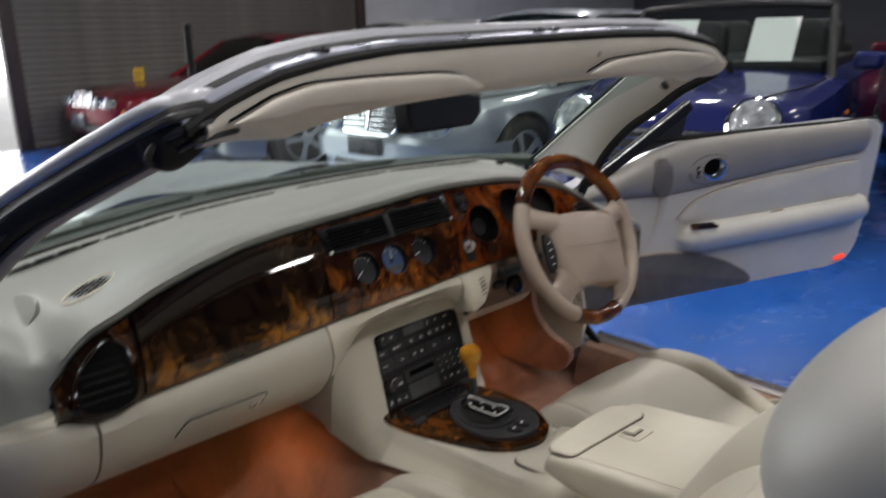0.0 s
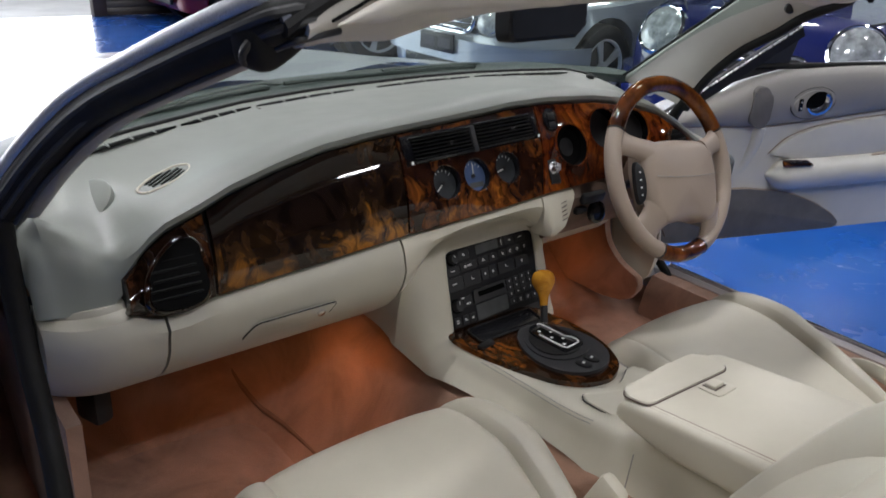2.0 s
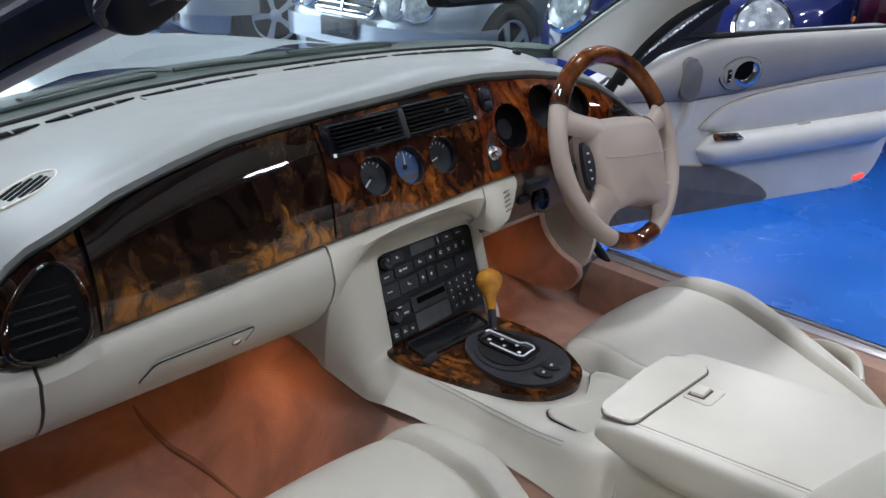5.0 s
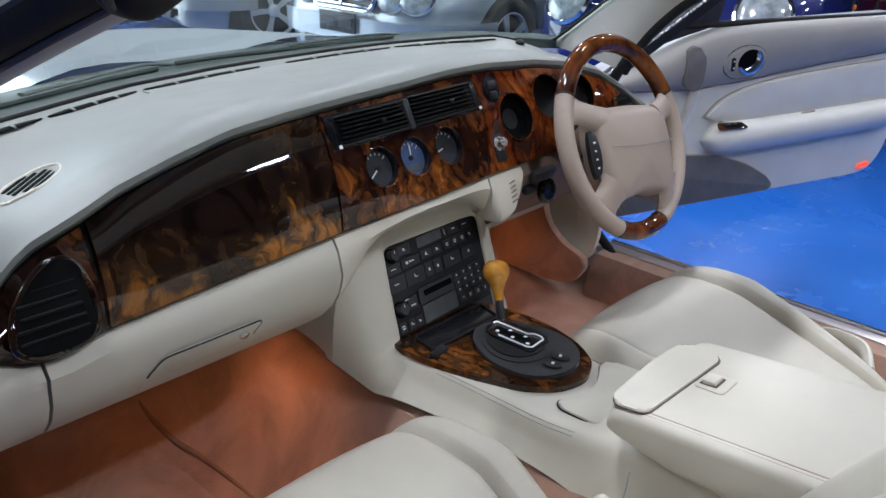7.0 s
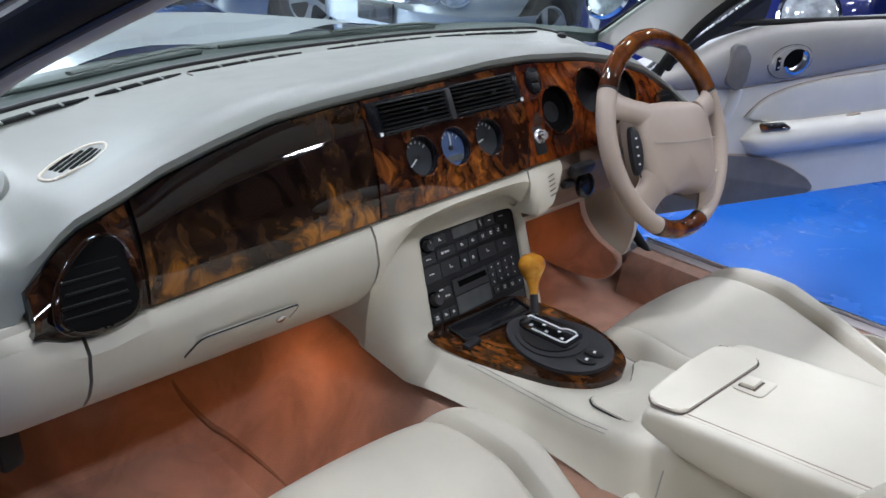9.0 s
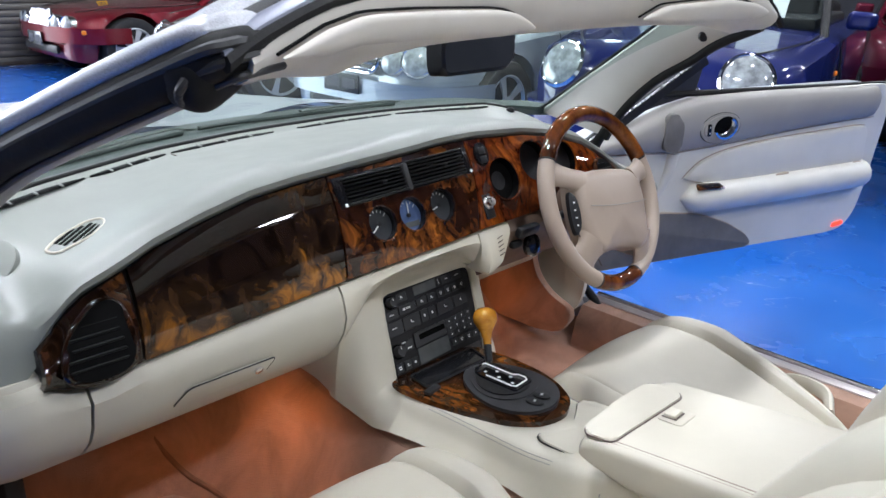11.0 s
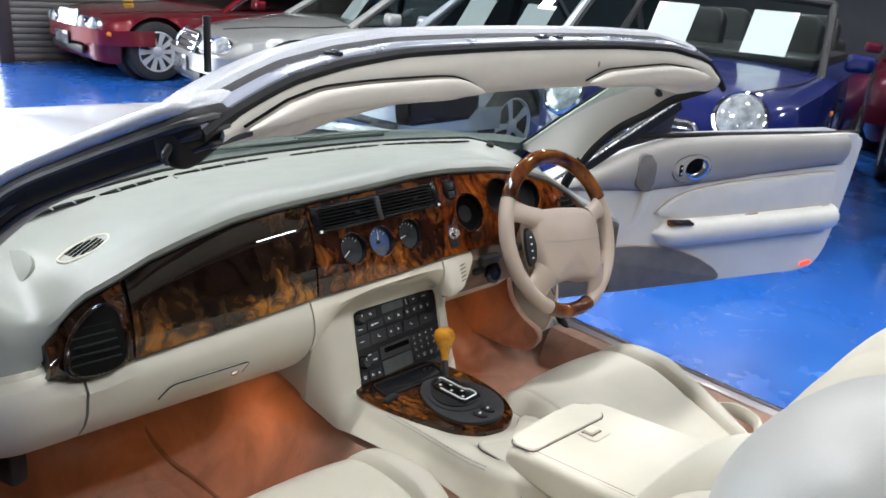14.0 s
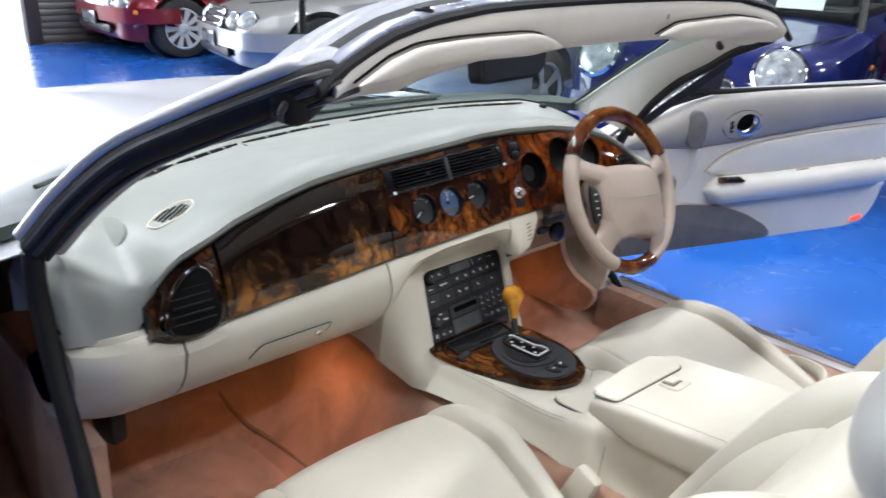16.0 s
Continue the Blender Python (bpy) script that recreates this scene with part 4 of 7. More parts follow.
def panel_pose(x, v, proud=0.0):
    return rad_pose(cx, cz, -0.0006) @ pose(x, v, proud, 0, 0, 1.8)


def key(x, v, w, h, mat=CHARCOAL, d=0.0022, name="button"):
    lean = 0.17 * h / 2
    out = rounded([(-w / 2 - lean, -h / 2), (w / 2 - lean, -h / 2), (w / 2 + lean, h / 2), (-w / 2 + lean, h / 2)], 0.0016, 2)
    return part(name, prism(out, d, panel_pose(x, v, 0.0), 0.0007, 1), mat, radio)


def mark(b, x, v, bars):
    """Plain bars for the printed symbols of a button."""
    for dx, dy, w, h in bars:
        part("marking", rbox(w, h, 0.0005, panel_pose(x + dx, v + dy, 0.0024), 0), WHITEINK, b, smooth=False)


def rotary(x, v, r):
    part("knob_recess", lathe([(r * 1.35, 0.0), (r * 1.3, 0.0012), (r * 1.05, 0.0004), (r * 0.9, 0.0)], 24, panel_pose(x, v)), VENTDARK, radio)
    k = part("rotary_knob", lathe([(r, 0), (r * 0.97, 0.010), (r * 0.86, 0.0125), (r * 0.6, 0.0118), (0.001, 0.0118)], 24, panel_pose(x, v)), CHARCOAL, radio)
    part("marking", rbox(0.001, r * 0.5, 0.0005, panel_pose(x, v + r * 0.5, 0.0127), 0), WHITEINK, k, smooth=False)


WORD = ((-0.0035, 0.0006, 0.0028, 0.0016), (0.0002, 0.0006, 0.0024, 0.0016), (0.0036, 0.0006, 0.0022, 0.0016))
ICON = ((0, -0.0012, 0.0062, 0.0010), (-0.001, 0.0012, 0.0030, 0.0026))
FLOW = ((-0.0016, 0.0004, 0.0011, 0.0046), (0.0016, 0.0012, 0.0011, 0.0034), (0.0, -0.0022, 0.0032, 0.0011))
DIGIT = ((0, 0, 0.0010, 0.0030), (0.0013, 0.0012, 0.0010, 0.0009))
SEAT = ((-0.001, 0.0014, 0.0014, 0.0046), (0.0018, -0.0010, 0.0050, 0.0014))
key(0.002, 0.0670, 0.056, 0.017, DISPLAY, 0.0012, "display")
rotary(-0.0845, 0.0610, 0.0090)
for x, v, w, h, bars in ((-0.057, 0.0640, 0.026, 0.016, ICON), (0.0368, 0.0680, 0.010, 0.017, ((0, 0, 0.0008, 0.010),)), (0.058, 0.0685, 0.026, 0.015, ((-0.0015, 0, 0.0024, 0.0020), (0.002, 0, 0.0024, 0.0020))), (0.0860, 0.0685, 0.026, 0.015, WORD),
                         (-0.0901, 0.0395, 0.030, 0.014, WORD), (-0.0518, 0.0425, 0.040, 0.015, ((-0.008, 0, 0.005, 0.0042),) + tuple((a + 0.002, b, c, 0.0030) for a, b, c, e in WORD)), (-0.0152, 0.0450, 0.026, 0.014, ICON), (0.0100, 0.0458, 0.020, 0.014, ICON),
                         (0.0340, 0.0471, 0.017, 0.015, FLOW), (0.0536, 0.0480, 0.017, 0.015, FLOW), (0.0718, 0.0484, 0.017, 0.015, FLOW), (0.0909, 0.0494, 0.017, 0.015, FLOW),
                         (-0.0930, 0.0160, 0.040, 0.024, WORD), (-0.0516, 0.0180, 0.040, 0.024, SEAT), (-0.0195, 0.0196, 0.0172, 0.022, ((0, 0, 0.0034, 0.0046),)), (0.0000, 0.0200, 0.0172, 0.022, ((0, 0, 0.0036, 0.0046),)), (0.0340, 0.0214, 0.040, 0.022, SEAT), (0.0760, 0.0232, 0.034, 0.020, ((0, -0.001, 0.0050, 0.0012), (0, 0.0012, 0.0026, 0.0024)))):
    mark(key(x, v, w, h), x, v, bars)
slot = key(-0.020, -0.0150, 0.080, 0.025, CHARCOAL, 0.0030, "cassette_surround")
part("cassette_slot", rbox(0.064, 0.0095, 0.0006, panel_pose(-0.016, -0.0120, 0.0032), 0), VENTDARK, slot, smooth=False)
mark(slot, -0.024, -0.0100, ((-0.010, 0.002, 0.012, 0.0010), (0.008, 0.0025, 0.010, 0.0010), (-0.030, -0.006, 0.0016, 0.0050)))
for i in range(3):
    for j in range(4):
        x, v = 0.0310 + j * 0.0172 - i * 0.0012, -0.0072 - i * 0.0122 + j * 0.0012
        mark(key(x, v, 0.0155, 0.0108), x, v, DIGIT)
for x, bars in ((0.0305, DIGIT), (0.0478, FLOW), (0.0670, FLOW), (0.0850, DIGIT)):
    mark(key(x, -0.0458, 0.0160, 0.0115), x, -0.0458, bars)
rotary(-0.1010, -0.0225, 0.0100)
mark(key(-0.0745, -0.0190, 0.020, 0.018), -0.0745, -0.0190, tuple((a, -0.004, c, 0.0026) for a, b, c, e in WORD) + ((-0.010, 0.0075, 0.008, 0.0020),))
key(-0.0215, -0.0440, 0.078, 0.028, DISPLAY, 0.0014, "display")
for x, bars in ((-0.1082, ((0, 0.0018, 0.0060, 0.0020), (0, -0.0018, 0.0060, 0.0020))), (-0.0890, ICON), (-0.0728, ((0, 0, 0.0040, 0.0036),))):
    mark(key(x, -0.0500, 0.0150, 0.0160), x, -0.0500, bars)
key(-0.010, -0.0710, 0.200, 0.012, CHARCOAL, 0.0014, "lower_trim")

# gear deck: veneer, black selector plate, gate, lever
deck = rounded([(-0.106, 0.150), (0.100, 0.150), (0.118, 0.06), (0.118, 0.0), (0.106, -0.052), (0.078, -0.098), (0.034, -0.118), (-0.012, -0.106), (-0.050, -0.066), (-0.078, 0.0), (-0.096, 0.07)], 0.02, 5)
part("console_veneer", prism(deck, 0.010, top_pose(0.004, -0.195, -0.005), 0.005, 3), BURL_AMBER, console, "amber lacquered walnut round the gear selector")
oval = [(0.030 + 0.068 * math.cos(a) * (1 - 0.14 * math.sin(a)), -0.002 + 0.088 * math.sin(a)) for a in [2 * math.pi * i / 48 for i in range(48)]]
plate = part("selector_plate", prism(oval, 0.007, top_pose(0.004, -0.197, 0.004), 0.003, 3), CHARCOAL, console, "oval charcoal gear selector plate")
inner = [(0.030 + (x - 0.030) * 0.80, 0.012 + (y + 0.002) * 0.66) for x, y in oval]
part("selector_step", prism(inner, 0.003, top_pose(0.004, -0.197, 0.0105), 0.0015), CHARCOAL, plate)
inner = [(0.029 + (x - 0.030) * 0.66, 0.014 + (y + 0.002) * 0.54) for x, y in oval]
part("selector_inset", prism(inner, 0.003, top_pose(0.004, -0.197, 0.0130), 0.001), BLACK, plate)
gm = top_pose(0.040, -0.178, 0.0165) @ pose(0, 0, 0, 0, 0, 4)
part("gate_block", prism(rounded([(-0.026, -0.046), (0.024, -0.046), (0.026, 0.030), (0.008, 0.048), (-0.016, 0.048), (-0.026, 0.030)], 0.006, 3), 0.007, gm @ pose(0, 0, -0.003), 0.0015), GLOSSBLACK, plate, "black J-shaped gear gate")
for gl, w_ in (([(-0.021, 0.018), (-0.021, -0.034), (-0.017, -0.041), (0.013, -0.041), (0.018, -0.035), (0.018, -0.022), (0.011, -0.014), (0.010, 0.044)], 0.0016), ([(0.010, 0.044), (0.004, 0.045)], 0.0016)):
    part("gate_line", tube([gm @ Vector((x, y, 0.0045)) for x, y in gl], w_, 6), WHITEINK, plate, "white outline of the gear gate")
for k in range(5):
    part("marking", rbox(0.005, 0.005, 0.0006, gm @ pose(-0.012 + 0.014 * (k % 2), -0.030 + 0.014 * k, 0.0044), 0), WHITEINK, plate, smooth=False)
part("gate_slot", rbox(0.014, 0.062, 0.002, gm @ pose(-0.004, 0.004, 0.0036), 0.001, 1), VENTDARK, plate)
for x, y in ((0.014, -0.262), (0.038, -0.258)):
    bm_ = top_pose(x + 0.008, y, 0.0125) @ pose(0, 0, 0, 0, 0, 20)
    b = part("mode_button", prism([(0.010 * math.cos(a), 0.015 * math.sin(a)) for a in [2 * math.pi * i / 20 for i in range(20)]], 0.004, bm_ @ pose(0, 0, -0.002), 0.0015), BLACK, plate)
    part("marking", rbox(0.006, 0.004, 0.0006, bm_ @ pose(0, 0, 0.0023), 0), WHITEINK, b, smooth=False)
part("marking", lathe([(0.006, 0), (0.006, 0.0006), (0.001, 0.0006)], 16, top_pose(-0.012, -0.172, 0.0112)), BLACK, plate)
base, top = Vector((0.056, -0.138, 0.610)), Vector((0.083, -0.100, 0.674))
d = (top - base).normalized()
lever = part("gear_lever", tube([base, base + d * 0.075], 0.0045, 12, scale=None), CHROME, console, "chrome gear lever shaft")
turnm = Matrix.Translation(base + d * 0.034) @ d.to_track_quat("Z", "Y").to_matrix().to_4x4()
part("lever_collar", lathe([(0.0065, -0.020), (0.0068, 0.0), (0.0068, 0.012)], 16, turnm), BLACK, lever)
part("knob", lathe([(0.006, 0.008), (0.0072, 0.012), (0.0080, 0.022), (0.0105, 0.032), (0.0160, 0.042), (0.0212, 0.052), (0.0222, 0.060), (0.0195, 0.069), (0.0125, 0.075), (0.001, 0.077)], 32, turnm), KNOB_WOOD, lever, "polished amber wood gear knob")
# tray between the stack and the plate, small switches
tray = part("coin_tray", prism(rounded([(-0.086, -0.022), (0.064, -0.022), (0.074, 0.026), (-0.080, 0.026)], 0.008, 3), 0.004, top_pose(0.018, -0.086, 0.003), 0.001), GLOSSBLACK, console, "small black tray ahead of the selector")
part("tray_edge", tube([top_pose(0.018, -0.086, 0.0075) @ Vector((x, y, 0)) for x, y in rounded([(-0.086, -0.022), (0.064, -0.022), (0.074, 0.026), (-0.080, 0.026)], 0.008, 3)], 0.0018, 6, True), BLACK, tray)
part("dimmer_switch", rbox(0.034, 0.014, 0.008, top_pose(-0.066, -0.118, 0.007) @ pose(0, 0, 0, 0, 0, 8), 0.003), BLACK, console)
# ashtray lid
lid = rounded([(-0.070, -0.045), (0.088, -0.045), (0.086, 0.040), (0.070, 0.052), (0.046, 0.036), (0.010, 0.018), (-0.030, 0.022), (-0.052, 0.040), (-0.066, 0.026)], 0.014, 4)
LP = Matrix.Translation((CX + 0.010, -0.350, 0.599)) @ pose(0, 0, 0, -5, 0, 0)
part("cubby_lid", prism(lid, 0.010, LP, 0.004, 3), STONE, console, "cream lid of the small cubby")
part("lid_gap", tube([LP @ Vector((x * 1.01, y * 1.01, 0.0062)) for x, y in lid], 0.0014, 6, True), BLACK, console)
# armrest: a padded lid that rises to the rear, its nose rolled under
AM = Matrix.Translation((CX - 0.004, -0.418, 0.6795)) @ pose(0, 0, 0, -7, 0, 0)
prof = [(0.000, -0.010), (-0.001, -0.001), (-0.008, 0.0075), (-0.022, 0.0115), (-0.060, 0.0125), (-0.160, 0.0125), (-0.300, 0.012), (-0.420, 0.010), (-0.430, -0.020), (-0.420, -0.058), (-0.200, -0.056), (-0.090, -0.048), (-0.050, -0.038), (-0.022, -0.026), (-0.006, -0.017)]
rows = []
for x, k in [(-0.115, 0.55), (-0.1145, 0.72), (-0.112, 0.86), (-0.107, 0.95), (-0.098, 0.99), (-0.08, 1.0)] + [(q, 1.0) for q in (-0.04, 0, 0.04)] + [(0.08, 1.0), (0.098, 0.99), (0.107, 0.95), (0.112, 0.86), (0.1145, 0.72), (0.115, 0.55)]:
    bow = -0.010 * (x / 0.115) ** 2
    rows.append([AM @ Vector((x, (y + 0.2) * (0.97 + 0.03 * k) - 0.2 + bow, (z + 0.022) * k - 0.022)) for y, z in prof])
armrest = part("armrest", grid(rows, True, True), CREAM, car, "cream leather centre armrest bin")
flap = rounded([(-0.106, -0.052), (0.060, -0.060), (0.076, -0.046), (0.080, 0.000), (0.050, 0.004), (0.0, 0.006), (-0.090, 0.000), (-0.108, -0.012)], 0.014, 5)
part("armrest_flap", prism(flap, 0.010, AM @ pose(0, -0.006, 0.0055), 0.005, 3), CREAM, armrest)
part("flap_gap", tube([AM @ Vector((x * 1.01, y * 1.02 - 0.006, 0.0125)) for x, y in flap], 0.0013, 6, True), DARKBROWN, armrest)
part("catch_plate", prism(rounded([(-0.022, -0.020), (0.022, -0.020), (0.020, 0.018), (-0.020, 0.018)], 0.007, 3), 0.002, AM @ pose(0.006, -0.086, 0.0122), 0.001), CREAM, armrest)
part("catch_shadow", rbox(0.026, 0.022, 0.001, AM @ pose(0.006, -0.083, 0.0146), 0.0004, 1), DARKBROWN, armrest)
part("catch", rbox(0.023, 0.018, 0.007, AM @ pose(0.006, -0.0825, 0.0165), 0.003), STONE, armrest, "cream catch of the armrest lid")
for off, z_ in ((-0.104, 0.0105), (-0.099, 0.0118)):
    part("stitching", tube([AM @ Vector((off, y, z_)) for y in np.linspace(-0.40, -0.02, 12)], 0.0009, 5), TAUPE, armrest)
part("panel_seam", tube([Vector((CX - 0.1195 - 0.004 * k, -0.470 + 0.004 * k, 0.622 - 0.08 * k)) for k in np.linspace(0, 1, 5)], 0.0010, 5), MUSHROOM, console)

# ---- steering wheel and column ----
WC = Vector((0.386, -0.122, 0.857))
W = Matrix.Translation(WC) @ pose(0, 0, 0, 90 - math.degrees(math.atan(0.45)), 0, 0) @ pose(0, 0, 0, 0, 0, -7)
RIM = 0.166


def arc(a0, a1, n=20, r=RIM):
    return [W @ Vector((r * math.cos(radians(a0 + (a1 - a0) * i / n)), r * math.sin(radians(a0 + (a1 - a0) * i / n)), 0)) for i in range(n + 1)]


AX = (W.to_3x3() @ Vector((0, 0, 1))).normalized()
wheel = part("steering_wheel", tube(arc(153, 247), 0.0158, 14, up=AX), TAUPE, car, "taupe leather and walnut four-spoke steering wheel")
part("rim_leather", tube(arc(-69, 27), 0.0158, 14, up=AX), TAUPE, wheel)
part("rim_wood", tube(arc(27, 153, 30), 0.0160, 14, up=AX), WHEEL_WOOD, wheel, "polished red-brown walnut upper rim")
part("rim_wood", tube(arc(247, 291, 12), 0.0160, 14, up=AX), WHEEL_WOOD, wheel, "polished walnut lower rim")
for a in (27, 153, 247, 291):
    part("rim_joint", tube(arc(a - 0.7, a + 0.7, 2), 0.0164, 14, up=AX), BLACK, wheel)
pad = rounded([(-0.098, 0.036), (-0.070, 0.050), (0.0, 0.054), (0.072, 0.052), (0.104, 0.040), (0.112, 0.0), (0.110, -0.050), (0.100, -0.098), (0.070, -0.112), (0.040, -0.104), (0.0, -0.101), (-0.040, -0.106), (-0.066, -0.108), (-0.088, -0.086), (-0.100, -0.050), (-0.104, 0.0)], 0.018, 4)
airbag = part("horn_pad", pillow(pad, -0.02, 0.048, W, 0.022, 6, 0.007), TAUPE, wheel)
part("pad_seam", tube([W @ Vector((x, -0.020 + 0.004 * (x / 0.09) ** 2, 0.0345 - 0.06 * x * x)) for x in np.linspace(-0.088, 0.094, 12)], 0.0009, 5, up=AX), MUSHROOM, airbag)
part("pad_gap", tube([W @ Vector((x, y, 0.012)) for x, y in ((-0.112, -0.060), (-0.102, -0.084), (-0.086, -0.104), (-0.066, -0.114), (-0.060, -0.128))], 0.0016, 6, up=AX), DARKBROWN, airbag)


def spoke(a, x0, y0, w0, w1):
    e = Vector(((RIM - 0.004) * math.cos(radians(a)), (RIM - 0.004) * math.sin(radians(a)), 0))
    s = Vector((x0, y0, 0.012))
    d = (e - s).normalized()
    side = Vector((-d.y, d.x, 0))
    rows = []
    for t, w, zz, th in ((0, w0, 0.014, 0.014), (0.35, (w0 + w1) / 2 * 0.85, 0.010, 0.012), (0.7, w1 * 0.9, 0.004, 0.011), (1, w1 * 1.25, 0, 0.011)):
        p = s + (e - s) * t
        rows.append([W @ (Vector((p.x, p.y, zz)) + side * (w * math.cos(b)) + Vector((0, 0, th * math.sin(b)))) for b in [2 * math.pi * i / 12 for i in range(12)]])
    part("spoke", grid(rows, True, True), TAUPE, wheel)


spoke(160, -0.080, 0.030, 0.024, 0.024)
spoke(20, 0.084, 0.030, 0.024, 0.024)
spoke(228, -0.076, -0.080, 0.040, 0.034)
spoke(306, 0.082, -0.080, 0.034, 0.030)
for s in (-1,):
    sw = part("cruise_switch", prism([(0.0145 * math.cos(a) + 0.004 * math.sin(a) ** 2, 0.040 * math.sin(a)) for a in [2 * math.pi * i / 28 for i in range(28)]], 0.008, W @ pose(s * 0.116, -0.026, 0.010, 0, 0, 0) @ Matrix.Diagonal((s, 1, 1, 1)), 0.003), BLACK, wheel, "black cruise control buttons")
    for k in range(4):
        part("marking", rbox(0.005, 0.003, 0.0006, W @ pose(s * 0.1165, -0.048 + k * 0.014, 0.0186, 0, 0, 0), 0), WHITEINK, sw, smooth=False)
col = [(0.39, 0.06, 0.775), (0.39, 0.00, 0.800), (0.39, -0.06, 0.828), (0.39, -0.10, 0.846)]
column = part("column_shroud", sweep(smooth_path(col, 4), ring(0.060, 16, 0.048)), UMBER, car, "dark brown steering column shroud")
part("under_dash_cover", slab([[(x, y, z) for y, z in ((-0.035, 0.835), (-0.052, 0.81), (-0.045, 0.77), (0.0, 0.715), (0.06, 0.69))] for x in (0.175, 0.25, 0.33, 0.45, 0.56, 0.64)], (0, 0.04, 0.01)), UMBER, car, "dark brown driver side lower dash cover")
part("under_dash_edge", slab([[(x, y + 0.02 * k, z - 0.010 * k) for y, z in ((0.004, 0.722), (0.016, 0.700), (0.040, 0.678), (0.080, 0.670), (0.16, 0.672))] for x, k in ((0.190, 0.2), (0.215, 0.35), (0.25, 0.5), (0.33, 0.9), (0.42, 1.2))], (0, 0, 0.006)), STONE, car, "pale panel edge under the driver dash")
part("stalk", tube(smooth_path([(0.34, -0.085, 0.835), (0.28, -0.095, 0.832), (0.245, -0.10, 0.835)], 4), 0.008, 10), BLACK, column, "black column stalk")
part("stalk", tube(smooth_path([(0.44, -0.085, 0.835), (0.50, -0.095, 0.832), (0.535, -0.10, 0.835)], 4), 0.008, 10), BLACK, column)
part("ignition_lock", lathe([(0.022, 0), (0.022, 0.008), (0.016, 0.011), (0.014, 0.006), (0.001, 0.006)], 20, Matrix.Translation((0.255, -0.055, 0.772)) @ pose(0, 0, 0, 80, 0, 0)), GLOSSBLACK, car, "black ignition lock")
part("dash_switch", rbox(0.060, 0.016, 0.022, Matrix.Translation((0.235, -0.062, 0.808)) @ pose(0, 0, 0, 15, 0, 0), 0.006), BLACK, car, "black fascia switch block")
part("dash_switch", rbox(0.030, 0.014, 0.014, Matrix.Translation((0.215, -0.052, 0.782)) @ pose(0, 0, 0, 15, 0, 0), 0.005), BLACK, car)

# ---- floor, carpets, bulkhead ----
FZ = 0.30


def carpet_section(y):
    rise = max(0.0, (y - 0.30) / 0.34)
    f = FZ + 0.30 * rise ** 1.3
    tz = 0.552 + 0.06 * max(0.0, (y - 0.05) / 0.3)
    return [(-0.86, max(f, 0.34)), (-0.78, f + 0.01), (-0.74, f), (-0.50, f), (-0.31, f + 0.002), (-0.26, f + 0.04), (-0.205, f + (tz - f) * 0.45), (-0.125, tz), (-0.08, tz + 0.005), (0.10, tz + 0.005), (0.15, tz), (0.225, f + (tz - f) * 0.45), (0.28, f + 0.04), (0.33, f + 0.002), (0.55, f), (0.74, f), (0.78, f + 0.01), (0.86, max(f, 0.34))]


rows = [[(x, y, z) for x, z in carpet_section(y)] for y in [-1.41 + 0.06 * i for i in range(35)]]
carpet = part("carpet", grid(rows), CARPET, car, "tan carpet over floor, tunnel and toe board")
sub = carpet.modifiers.new("round", "SUBSURF")
sub.levels = sub.render_levels = 1
part("bulkhead", rbox(1.62, 0.04, 0.50, pose(0, 0.66, 0.62), 0.01), BLACK, car)
# seam at the tunnel foot; a dark brown tube paints its soft shadow line
part("carpet_seam", tube(smooth_path([(-0.300, 0.56, 0.520), (-0.305, 0.50, 0.452), (-0.309, 0.437, 0.398), (-0.311, 0.400, 0.372), (-0.307, 0.365, 0.352), (-0.296, 0.305, 0.331), (-0.283, 0.235, 0.328), (-0.276, 0.123, 0.327), (-0.274, -0.10, 0.327)], 6), 0.0055, 8), SEAM_SHADE, car, "tunnel carpet seam, its shadow line built as a dark tube")
mat_out = rounded([(-0.70, -0.25), (-0.29, -0.25), (-0.27, 0.33), (-0.70, 0.33)], 0.04, 4)
part("floor_mat", prism(mat_out, 0.010, pose(0, 0, FZ + 0.004), 0.004), CARPET, car, "tan carpet floor mat")
